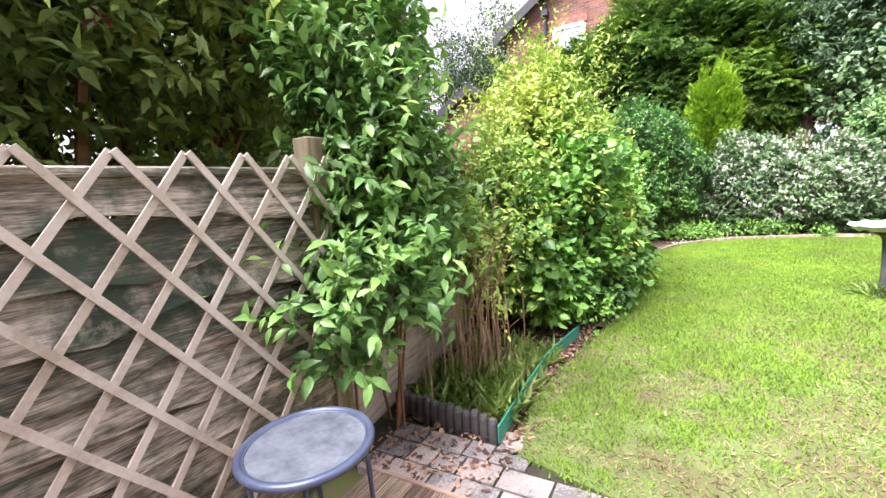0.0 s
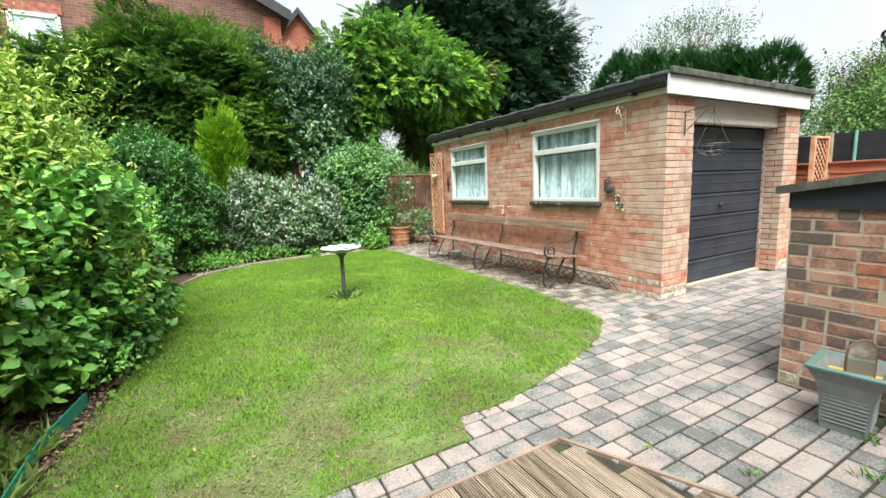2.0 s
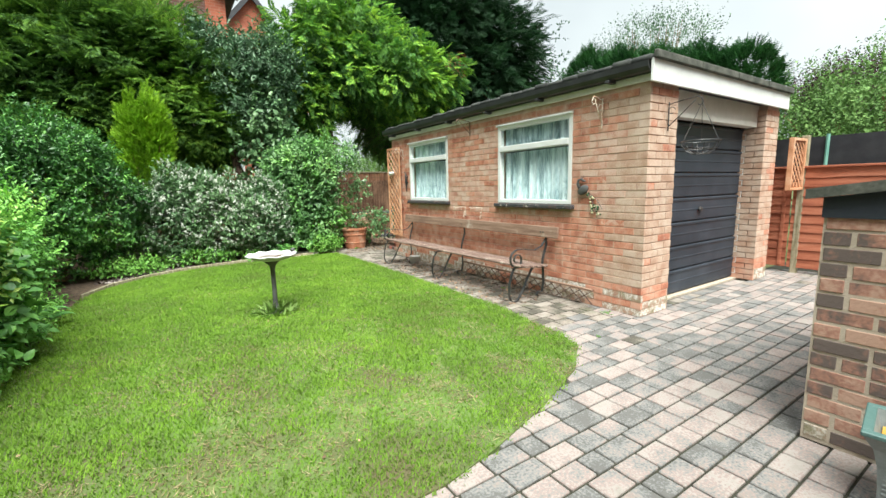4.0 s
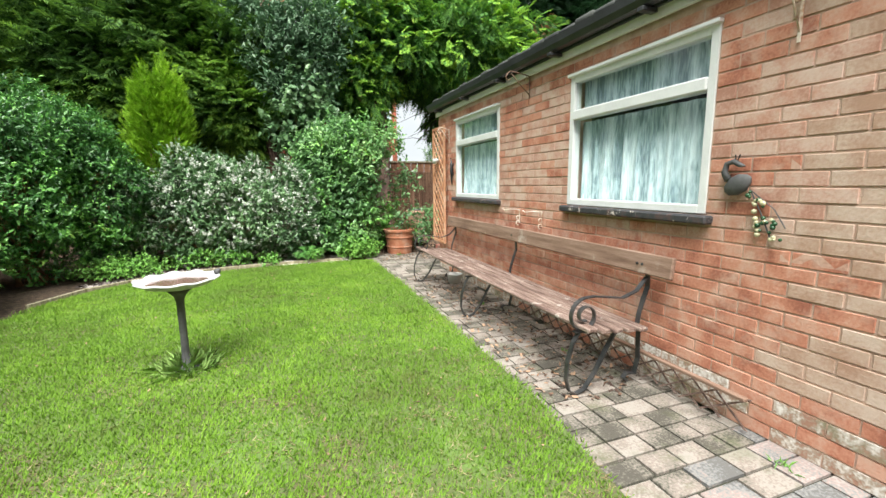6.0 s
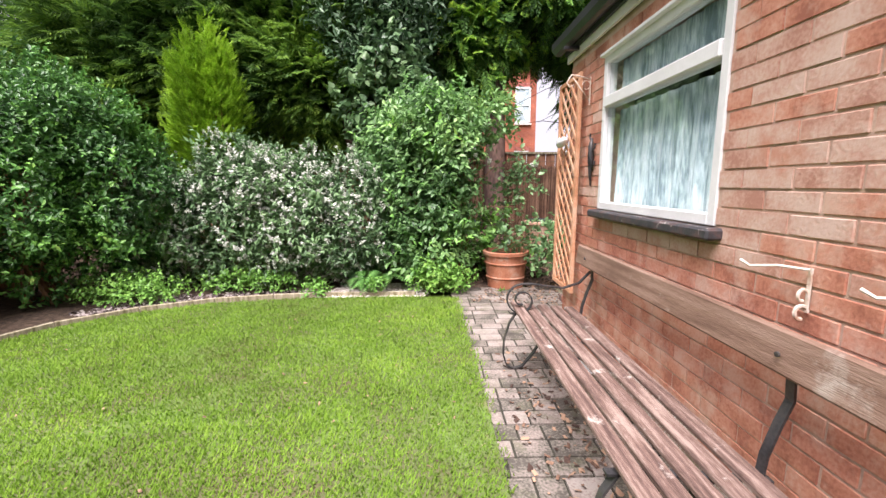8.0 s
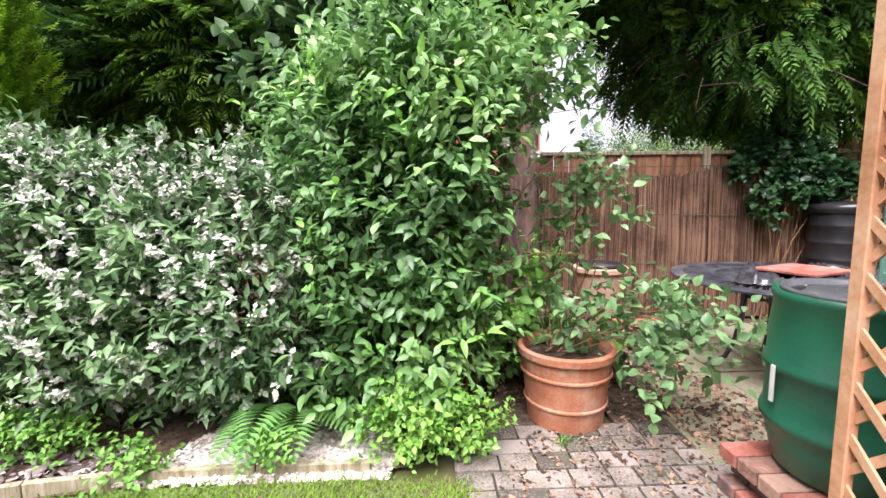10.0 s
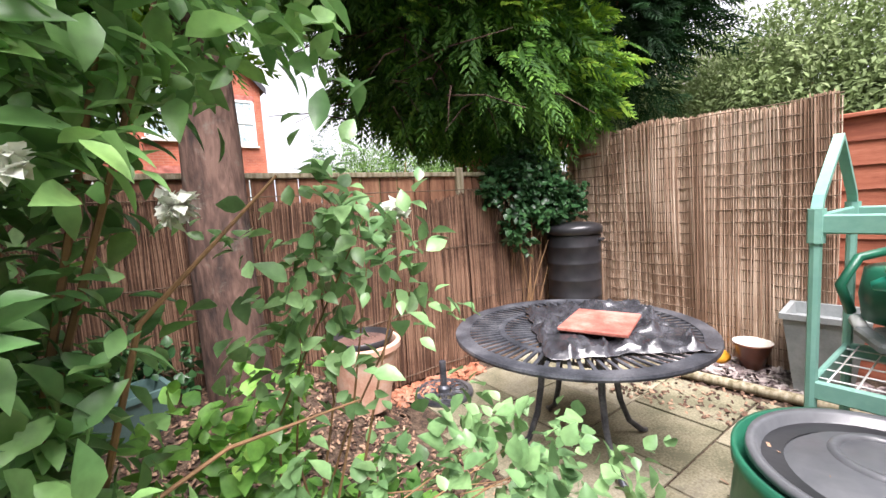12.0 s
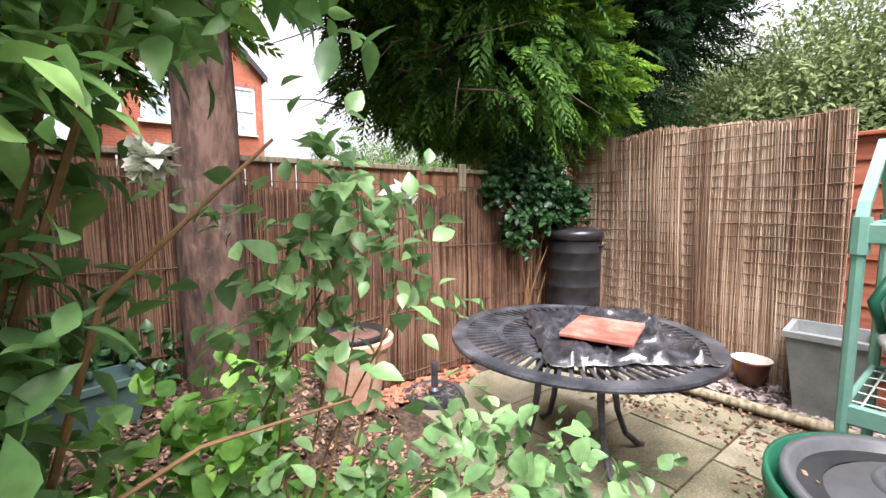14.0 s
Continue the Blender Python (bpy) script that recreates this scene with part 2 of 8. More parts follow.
M["turf"] = surf("turf", [(0.10, 0.08, 0.04), (0.09, 0.12, 0.035), (0.12, 0.20, 0.04)], 2.0, 0.9, bump=0.8, fine=90, mottle=0.6, dist=0.01,
                 stain=(0.17, 0.15, 0.07), stain_at=(0.56, 0.72), stain_scale=4.0)
M["grass"] = leafmat("grass_blades", [(0.169, 0.209, 0.05), (0.159, 0.298, 0.035), (0.249, 0.427, 0.045), (0.398, 0.527, 0.099)], 0.6, 0.25, patch=0.9)
M["dry_grass"] = leafmat("dry_grass_blades", [(0.24, 0.18, 0.09), (0.40, 0.33, 0.18), (0.52, 0.46, 0.27)], 0.7, 0.15, patch=2.0)
M["deck"] = surf("deck_timber", [(0.10, 0.07, 0.05), (0.24, 0.18, 0.13), (0.38, 0.30, 0.23)], 3, 0.85, bump=0.5, fine=40, stretch=(14, 1.2, 14), vary=0.12)
M["edging"] = surf("deck_edge", [(0.19, 0.13, 0.095), (0.30, 0.22, 0.17)], 6, 0.8, bump=0.4, fine=60)
M["fence_wood"] = surf("waney_board", [(0.06, 0.065, 0.05), (0.20, 0.18, 0.14), (0.40, 0.36, 0.29), (0.66, 0.60, 0.52)], 3.5, 0.9, bump=0.8, fine=26,
                       stretch=(8, 0.8, 10), vary=0.12, mottle=0.7, stain=(0.055, 0.085, 0.06), stain_at=(0.46, 0.6), stain_scale=2.5)
M["gravel_board"] = surf("gravel_board", [(0.28, 0.24, 0.18), (0.50, 0.44, 0.34), (0.62, 0.56, 0.45)], 3.5, 0.9, bump=0.8, fine=26, stretch=(8, 0.8, 10))
M["trellis_grey"] = surf("trellis_grey", [(0.42, 0.36, 0.30), (0.60, 0.55, 0.48), (0.70, 0.66, 0.60)], 5, 0.85, bump=0.4, fine=60)
M["trellis_orange"] = surf("trellis_orange", [(0.42, 0.19, 0.09), (0.58, 0.30, 0.17), (0.66, 0.42, 0.28)], 6, 0.8, bump=0.4, fine=60)
M["post_wood"] = surf("post_wood", [(0.14, 0.12, 0.06), (0.30, 0.26, 0.17), (0.44, 0.39, 0.29)], 4, 0.9, bump=0.6, fine=40, stretch=(8, 8, 1))
M["bench_wood"] = surf("bench_wood", [(0.07, 0.04, 0.032), (0.16, 0.10, 0.08), (0.32, 0.24, 0.20)], 4, 0.75, bump=0.6, fine=36, stretch=(14, 0.8, 14),
                       mottle=0.6, stain=(0.5, 0.45, 0.4), stain_at=(0.6, 0.68), stain_scale=7.0)
M["plank_wood"] = surf("plank_wood", [(0.14, 0.08, 0.055), (0.22, 0.135, 0.095), (0.30, 0.20, 0.15)], 3, 0.7, bump=0.5, fine=30, stretch=(10, 0.8, 10),
                       stain=(0.44, 0.38, 0.32), stain_at=(0.60, 0.72), stain_scale=2.5)
M["iron"] = surf("black_iron", [(0.025, 0.025, 0.027), (0.06, 0.06, 0.062), (0.10, 0.09, 0.085)], 9, 0.45, 0.4, bump=0.3, fine=80)
M["cast"] = surf("cast_table", [(0.041, 0.045, 0.054), (0.095, 0.101, 0.119), (0.189, 0.196, 0.216)], 7, 0.4, 0.5, bump=0.3, fine=80)
M["white"] = surf("white_paint", [(0.70, 0.71, 0.70), (0.82, 0.83, 0.82)], 4, 0.4, bump=0.15, fine=60)
M["cream"] = surf("cream_paint", [(0.62, 0.60, 0.54), (0.76, 0.74, 0.69)], 3, 0.6, bump=0.2, fine=50)
M["sill"] = surf("flaking_sill", [(0.025, 0.025, 0.028), (0.05, 0.05, 0.055), (0.10, 0.06, 0.055)], 14, 0.6, bump=0.6, fine=60,
                 stain=(0.7, 0.62, 0.58), stain_at=(0.6, 0.64), stain_scale=16)
M["door"] = surf("door_slate", [(0.016, 0.022, 0.032), (0.026, 0.034, 0.048), (0.04, 0.05, 0.068)], 2.5, 0.5, bump=0.2, fine=60,
                 stain=(0.26, 0.15, 0.10), stain_at=(0.70, 0.74), stain_scale=7)
M["felt"] = surf("roof_felt", [(0.02, 0.022, 0.021), (0.045, 0.048, 0.045), (0.08, 0.083, 0.075)], 5, 0.9, bump=0.6, fine=80)
M["gutter"] = surf("black_gutter", [(0.02, 0.02, 0.022), (0.04, 0.042, 0.045)], 6, 0.4, bump=0.1)
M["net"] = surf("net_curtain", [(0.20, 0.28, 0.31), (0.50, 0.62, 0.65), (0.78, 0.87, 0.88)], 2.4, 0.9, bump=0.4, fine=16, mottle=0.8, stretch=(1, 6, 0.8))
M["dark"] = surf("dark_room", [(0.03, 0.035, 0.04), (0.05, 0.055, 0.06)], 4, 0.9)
M["glass"] = glassmat("window_glass")
M["terracotta"] = surf("terracotta", [(0.317, 0.106, 0.053), (0.44, 0.176, 0.097), (0.51, 0.282, 0.194)], 6, 0.8, bump=0.4, fine=60, stain=(0.5, 0.42, 0.34),
                       stain_at=(0.58, 0.75), stain_scale=5)
M["terracotta_pale"] = surf("terracotta_pale", [(0.48, 0.25, 0.17), (0.60, 0.36, 0.26), (0.64, 0.48, 0.38)], 6, 0.8, bump=0.4, fine=60)
M["redtile"] = surf("red_tile", [(0.20, 0.06, 0.045), (0.36, 0.11, 0.08), (0.46, 0.20, 0.16)], 8, 0.75, bump=0.5, fine=70)
M["plastic_black"] = surf("black_plastic", [(0.015, 0.015, 0.017), (0.03, 0.03, 0.033)], 5, 0.3, bump=0.1)
M["bag"] = surf("bin_liner", [(0.02, 0.02, 0.024), (0.05, 0.05, 0.058)], 12, 0.27, bump=0.4, fine=30, dist=0.01, spec=1.0)
M["plastic_green"] = surf("green_plastic", [(0.012, 0.10, 0.06), (0.02, 0.15, 0.085)], 5, 0.35, bump=0.1)
M["plastic_mint"] = surf("mint_plastic", [(0.02, 0.36, 0.25), (0.03, 0.46, 0.32)], 5, 0.35, bump=0.1)
M["plastic_leaf"] = surf("mid_green_plastic", [(0.08, 0.26, 0.11), (0.12, 0.34, 0.15)], 5, 0.45, bump=0.1)
M["rack"] = surf("rack_paint", [(0.16, 0.36, 0.30), (0.24, 0.46, 0.38)], 5, 0.45, bump=0.2, fine=60)
M["grey_lid"] = surf("grey_lid", [(0.09, 0.095, 0.105), (0.16, 0.165, 0.175)], 3, 0.3, bump=0.15, fine=40)
M["planter_grey"] = surf("grey_planter", [(0.17, 0.19, 0.19), (0.27, 0.29, 0.29)], 6, 0.6, bump=0.3, fine=60)
M["trough"] = surf("green_trough", [(0.07, 0.14, 0.13), (0.11, 0.19, 0.18)], 4, 0.55, bump=0.2)
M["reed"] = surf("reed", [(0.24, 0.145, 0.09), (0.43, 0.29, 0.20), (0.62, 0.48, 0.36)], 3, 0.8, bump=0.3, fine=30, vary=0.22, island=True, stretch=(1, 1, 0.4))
# darker copy of the reed colours; the back screen's shade is in the colour
M["reed_dark"] = surf("reed_shade_tone", [(0.09, 0.045, 0.028), (0.19, 0.10, 0.06), (0.34, 0.20, 0.13)], 3, 0.8, bump=0.3, fine=30, vary=0.3, island=True)
M["wire"] = surf("wire", [(0.10, 0.065, 0.04), (0.16, 0.11, 0.07)], 8, 0.8, 0.0, bump=0)
M["white_wire"] = surf("white_wire", [(0.6, 0.58, 0.55), (0.8, 0.79, 0.77)], 12, 0.5, bump=0.2)
M["fence_red"] = surf("red_fence", [(0.26, 0.075, 0.04), (0.38, 0.12, 0.065), (0.46, 0.17, 0.10)], 3, 0.8, bump=0.5, fine=30, stretch=(6, 0.8, 8), vary=0.1)
M["fence_brown"] = surf("brown_fence", [(0.12, 0.05, 0.03), (0.24, 0.11, 0.06), (0.36, 0.19, 0.11)], 3, 0.8, bump=0.5, fine=30, stretch=(6, 6, 0.8), vary=0.1)
M["bark"] = surf("bark", [(0.035, 0.022, 0.018), (0.088, 0.050, 0.038), (0.155, 0.092, 0.07)], 5, 0.9, bump=0.9, fine=30, stretch=(1, 1, 0.3), mottle=0.9, dist=0.02, stain=(0.16, 0.15, 0.12), stain_at=(0.56, 0.7), stain_scale=6)
M["stem"] = surf("brown_stem", [(0.14, 0.08, 0.04), (0.30, 0.17, 0.08)], 9, 0.8, bump=0.3)
M["dead"] = surf("dead_stem", [(0.25, 0.15, 0.088), (0.525, 0.375, 0.25)], 9, 0.9, bump=0.2, island=True, vary=0.25)
M["chips"] = surf("slate_chips", [(0.10, 0.075, 0.075), (0.24, 0.19, 0.18), (0.45, 0.40, 0.37)], 4, 0.8, bump=0.3, island=True, vary=0.3)
M["mulch"] = surf("bark_chips", [(0.05, 0.028, 0.02), (0.15, 0.085, 0.055), (0.36, 0.23, 0.15)], 4, 0.9, bump=0.3, island=True, vary=0.3)
M["white_gravel"] = surf("white_gravel", [(0.42, 0.36, 0.30), (0.64, 0.58, 0.52), (0.78, 0.74, 0.7)], 4, 0.9, bump=0.3, island=True, vary=0.3)
M["green_edge"] = surf("green_edging", [(0.02, 0.20, 0.14), (0.03, 0.30, 0.21)], 6, 0.5, bump=0.2)
M["stone"] = surf("bath_stone", [(0.05, 0.05, 0.05), (0.11, 0.11, 0.11)], 9, 0.6, bump=0.3)
M["bath_rim"] = surf("bath_rim", [(0.42, 0.42, 0.42), (0.68, 0.68, 0.68)], 16, 0.6, bump=0.3)
M["water"] = surf("bath_water", [(0.10, 0.06, 0.05), (0.20, 0.12, 0.10)], 5, 0.08, bump=0)
M["table_blue"] = surf("table_steel_blue", [(0.06, 0.08, 0.14), (0.11, 0.14, 0.22)], 8, 0.4, 0.3, bump=0.1)
M["mesh_top"] = surf("mesh_glass_top", [(0.09, 0.105, 0.13), (0.17, 0.195, 0.23)], 12, 0.2, bump=0.1)
M["house_dark"] = brickwall("house_brick_brown", (0.30, 0.13, 0.09), (0.16, 0.075, 0.06), (0.27, 0.22, 0.19))
M["house_red"] = brickwall("house_brick_red", (0.52, 0.15, 0.08), (0.44, 0.12, 0.07), (0.5, 0.25, 0.18))
M["slate_roof"] = surf("roof_slates", [(0.10, 0.085, 0.085), (0.19, 0.165, 0.16)], 6, 0.8, bump=0.3)
M["black_paint"] = surf("black_paint", [(0.02, 0.02, 0.025), (0.04, 0.04, 0.046)], 6, 0.5, bump=0.2)
M["navy"] = surf("navy_board", [(0.015, 0.02, 0.03), (0.028, 0.034, 0.048)], 4, 0.55, bump=0.2)
M["moss"] = surf("moss_felt", [(0.03, 0.035, 0.028), (0.07, 0.073, 0.06), (0.13, 0.13, 0.11)], 6, 0.9, bump=0.6, fine=60)
M["yellow"] = surf("yellow_plastic", [(0.60, 0.26, 0.02), (0.70, 0.34, 0.03)], 6, 0.5, bump=0.1)
M["white_plastic"] = surf("white_plastic", [(0.6, 0.6, 0.58), (0.75, 0.75, 0.73)], 6, 0.5, bump=0.1)
M["pattern_pot"] = surf("brown_glaze", [(0.10, 0.035, 0.02), (0.17, 0.06, 0.035)], 6, 0.3, bump=0.1)
M["sheet_roof"] = surf("corrugated", [(0.34, 0.33, 0.32), (0.5, 0.49, 0.47)], 6, 0.8, bump=0.2)
L = {}
L["heart"] = leafmat("leaf_heart_shaped", [(0.035, 0.085, 0.04), (0.10, 0.20, 0.085), (0.22, 0.36, 0.16), (0.36, 0.50, 0.24)], 0.4)
L["glossy"] = leafmat("leaf_glossy", [(0.02, 0.057, 0.022), (0.055, 0.159, 0.041), (0.138, 0.359, 0.069), (0.331, 0.635, 0.117)], 0.35)
L["yellowgreen"] = leafmat("leaf_variegated", [(0.088, 0.2, 0.037), (0.288, 0.475, 0.075), (0.625, 0.75, 0.163), (0.85, 0.85, 0.4)], 0.45)
L["bramble"] = leafmat("leaf_bramble", [(0.047, 0.137, 0.047), (0.143, 0.352, 0.079), (0.336, 0.705, 0.137), (0.672, 0.85, 0.224)], 0.45)
L["climber"] = leafmat("leaf_climber", [(0.055, 0.133, 0.04), (0.125, 0.296, 0.078), (0.281, 0.546, 0.133), (0.593, 0.811, 0.234)], 0.4)
L["overhang"] = leafmat("leaf_overhang", [(0.058, 0.116, 0.041), (0.215, 0.348, 0.1), (0.448, 0.629, 0.14), (0.828, 0.85, 0.282)], 0.4)
L["redleaf"] = leafmat("leaf_red", [(0.10, 0.025, 0.015), (0.26, 0.06, 0.03)], 0.5)
L["feather"] = leafmat("leaf_feathery_conifer", [(0.016, 0.044, 0.013), (0.064, 0.148, 0.029), (0.193, 0.361, 0.048), (0.425, 0.619, 0.084)], 0.6, 0.25, patch=0.8)
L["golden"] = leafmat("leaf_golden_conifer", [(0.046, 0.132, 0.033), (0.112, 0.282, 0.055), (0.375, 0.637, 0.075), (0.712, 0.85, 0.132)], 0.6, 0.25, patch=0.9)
L["cone"] = leafmat("leaf_cone_conifer", [(0.09, 0.20, 0.02), (0.26, 0.48, 0.03), (0.46, 0.70, 0.05)], 0.6, 0.25, patch=3.0)
L["darkconifer"] = leafmat("leaf_dark_conifer", [(0.010, 0.031, 0.015), (0.025, 0.069, 0.027), (0.056, 0.138, 0.044)], 0.6, 0.2)
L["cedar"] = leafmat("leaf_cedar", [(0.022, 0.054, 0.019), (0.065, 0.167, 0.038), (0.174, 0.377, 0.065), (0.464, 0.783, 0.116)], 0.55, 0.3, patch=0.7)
L["grey"] = leafmat("leaf_greygreen", [(0.037, 0.09, 0.045), (0.102, 0.204, 0.096), (0.23, 0.357, 0.178)], 0.45)
L["mock"] = leafmat("leaf_mock_orange", [(0.039, 0.101, 0.039), (0.123, 0.269, 0.09), (0.269, 0.493, 0.168), (0.493, 0.739, 0.224)], 0.4, 0.28)
L["rose"] = leafmat("leaf_rose", [(0.06, 0.13, 0.055), (0.15, 0.29, 0.12), (0.28, 0.48, 0.20), (0.40, 0.60, 0.28)], 0.35, 0.25)
L["ivy"] = leafmat("leaf_ivy", [(0.018, 0.06, 0.026), (0.044, 0.127, 0.044), (0.12, 0.27, 0.09)], 0.35)
L["hedge"] = leafmat("leaf_hedge", [(0.015, 0.055, 0.02), (0.04, 0.13, 0.035), (0.08, 0.23, 0.055)], 0.6, 0.2)
L["willow"] = leafmat("leaf_willow", [(0.12, 0.18, 0.068), (0.21, 0.285, 0.112), (0.338, 0.39, 0.21)], 0.6)
L["far"] = leafmat("leaf_far", [(0.062, 0.125, 0.037), (0.150, 0.275, 0.075), (0.300, 0.450, 0.150)], 0.6)
L["fardark"] = leafmat("leaf_far_dark", [(0.019, 0.044, 0.025), (0.050, 0.100, 0.044), (0.112, 0.188, 0.088)], 0.6)
L["purple"] = leafmat("leaf_purple", [(0.037, 0.019, 0.025), (0.112, 0.056, 0.062)], 0.6)
L["weed"] = leafmat("leaf_weed", [(0.100, 0.250, 0.050), (0.200, 0.450, 0.075), (0.375, 0.625, 0.125)], 0.5)
L["bed_grass"] = leafmat("leaf_bed_grass", [(0.26, 0.439, 0.114), (0.488, 0.715, 0.211), (0.812, 0.845, 0.423)], 0.6)
L["flowering"] = leafmat("leaf_flowering_bush", [(0.03, 0.075, 0.03), (0.10, 0.20, 0.08), (0.22, 0.38, 0.16), (0.36, 0.50, 0.24)], 0.45)
L["petal"] = leafmat("white_petals", [(0.552, 0.622, 0.481), (0.722, 0.742, 0.662), (0.802, 0.802, 0.762)], 0.5)
L["fern"] = leafmat("leaf_fern", [(0.075, 0.213, 0.050), (0.150, 0.375, 0.088), (0.275, 0.525, 0.125)], 0.5)
L["brown_tuft"] = leafmat("leaf_dead_frond", [(0.35, 0.16, 0.07), (0.55, 0.30, 0.16)], 0.7)


# ---- shape helpers ----
class Shape:
    """Vertices and faces gathered for one mesh."""

    def __init__(self):
        self.v, self.f = [], []

    def add(self, vs, fs):
        k = len(self.v)
        self.v += [tuple(p) for p in vs]
        self.f += [tuple(i + k for i in f) for f in fs]
        return self

    def box(self, a, b, c=0.0, m=None):
        (x0, y0, z0), (x1, y1, z1) = a, b
        c = min(c, abs(x1 - x0) * 0.3, abs(y1 - y0) * 0.3, abs(z1 - z0) * 0.3)
        if c <= 0:
            vs = [(x, y, z) for z in (z0, z1) for y in (y0, y1) for x in (x0, x1)]
            fs = [(0, 2, 3, 1), (4, 5, 7, 6), (0, 1, 5, 4), (2, 6, 7, 3), (0, 4, 6, 2), (1, 3, 7, 5)]
        else:
            vs, fs = [], []
            for sz in (0, 1):
                for sy in (0, 1):
                    for sx in (0, 1):
                        X, Y, Z = (x0, x1)[sx], (y0, y1)[sy], (z0, z1)[sz]
                        ix, iy, iz = X + (c, -c)[sx], Y + (c, -c)[sy], Z + (c, -c)[sz]
                        vs += [(X, iy, iz), (ix, Y, iz), (ix, iy, Z)]
            def k(sx, sy, sz, a):
                return ((sz * 2 + sy) * 2 + sx) * 3 + a
            for s in (0, 1):
                fs.append([k(s, 0, 0, 0), k(s, 1, 0, 0), k(s, 1, 1, 0), k(s, 0, 1, 0)][:: 1 if s else -1])
                fs.append([k(0, s, 0, 1), k(1, s, 0, 1), k(1, s, 1, 1), k(0, s, 1, 1)][:: -1 if s else 1])
                fs.append([k(0, 0, s, 2), k(1, 0, s, 2), k(1, 1, s, 2), k(0, 1, s, 2)][:: 1 if s else -1])
            for s in (0, 1):
                for t in (0, 1):
                    fs.append([k(s, t, 0, 0), k(s, t, 0, 1), k(s, t, 1, 1), k(s, t, 1, 0)][:: 1 if s != t else -1])
                    fs.append([k(s, 0, t, 0), k(s, 0, t, 2), k(s, 1, t, 2), k(s, 1, t, 0)][:: -1 if s != t else 1])
                    fs.append([k(0, s, t, 1), k(0, s, t, 2), k(1, s, t, 2), k(1, s, t, 1)][:: 1 if s != t else -1])
            for sz in (0, 1):
                for sy in (0, 1):
                    for sx in (0, 1):
                        t = [k(sx, sy, sz, 0), k(sx, sy, sz, 1), k(sx, sy, sz, 2)]
                        fs.append(t if (sx + sy + sz) % 2 else t[::-1])
        if m:
            vs = [m @ Vector(p) for p in vs]
        return self.add(vs, fs)

    def lathe(self, prof, n=24, centre=(0, 0, 0), m=None):
        """prof: radius and height from bottom to top; closed where the radius is 0."""
        vs, fs, k = [], [], len(prof)
        for r, z in prof:
            for i in range(n):
                a = 2 * math.pi * i / n
                vs.append(Vector((r * math.cos(a), r * math.sin(a), z)))
        for j in range(k - 1):
            for i in range(n):
                i2 = (i + 1) % n
                fs.append((j * n + i, j * n + i2, (j + 1) * n + i2, (j + 1) * n + i))
        vs = [(m @ p if m else p) + Vector(centre) for p in vs]
        return self.add(vs, fs)

    def tube(self, pts, r, n=6, closed=False):
        """A round bar along pts; r: one radius or one for each point."""
        pts = [Vector(p) for p in pts]
        rs = r if isinstance(r, (list, tuple)) else [r] * len(pts)
        vs, fs, k = [], [], len(pts)
        up = None
        for i, p in enumerate(pts):
            a = pts[i - 1] if i or closed else pts[i]
            b = pts[(i + 1) % k] if i < k - 1 or closed else pts[i]
            d = (b - a).normalized() if (b - a).length > 1e-9 else Vector((0, 0, 1))
            if up is None:
                up = Vector((0, 0, 1)) if abs(d.z) < 0.9 else Vector((1, 0, 0))
            s = d.cross(up).normalized()
            up = s.cross(d).normalized()
            for j in range(n):
                t = 2 * math.pi * j / n
                vs.append(p + (s * math.cos(t) + up * math.sin(t)) * rs[i])
        for i in range(k if closed else k - 1):
            for j in range(n):
                j2, i2 = (j + 1) % n, (i + 1) % k
                fs.append((i * n + j, i * n + j2, i2 * n + j2, i2 * n + j))
        if not closed:
            fs += [tuple(range(n))[::-1], tuple((k - 1) * n + j for j in range(n))]
        return self.add(vs, fs)

    def strap(self, pts, w, t, side=(0, 1, 0)):
        """A flat bar w wide along side and t thick, bent along pts."""
        pts, side = [Vector(p) for p in pts], Vector(side).normalized()
        vs, fs, k = [], [], len(pts)
        for i, p in enumerate(pts):
            d = (pts[min(i + 1, k - 1)] - pts[max(i - 1, 0)]).normalized()
            nrm = side.cross(d).normalized()
            vs += [p + side * w / 2 + nrm * t / 2, p - side * w / 2 + nrm * t / 2, p - side * w / 2 - nrm * t / 2, p + side * w / 2 - nrm * t / 2]
        for i in range(k - 1):
            for j in range(4):
                j2 = (j + 1) % 4
                fs.append((i * 4 + j, i * 4 + j2, i * 4 + 4 + j2, i * 4 + 4 + j))
        fs += [(3, 2, 1, 0), (k * 4 - 4, k * 4 - 3, k * 4 - 2, k * 4 - 1)]
        return self.add(vs, fs)

    def prism(self, poly, z0, z1):
        k = len(poly)
        vs = [(x, y, z0) for x, y in poly] + [(x, y, z1) for x, y in poly]
        fs = [tuple(range(k))[::-1], tuple(range(k, 2 * k))] + [(i, (i + 1) % k, k + (i + 1) % k, k + i) for i in range(k)]
        return self.add(vs, fs)

    def mesh(self, name, mat, smooth=False):
        me = bpy.data.meshes.new(name)
        me.from_pydata(self.v, [], self.f)
        me.materials.append(mat)
        bm = bmesh.new()
        bm.from_mesh(me)
        bmesh.ops.recalc_face_normals(bm, faces=bm.faces)
        bm.to_mesh(me)
        bm.free()
        if smooth:
            me.shade_smooth()
        return me


def part(name, s, mat, parent=None, label="", smooth=False, kind=""):
    ob = new(name, s.mesh(name, mat, smooth) if isinstance(s, Shape) else s)
    if parent:
        ob.parent = parent
    return tagged(ob, label, kind=kind)


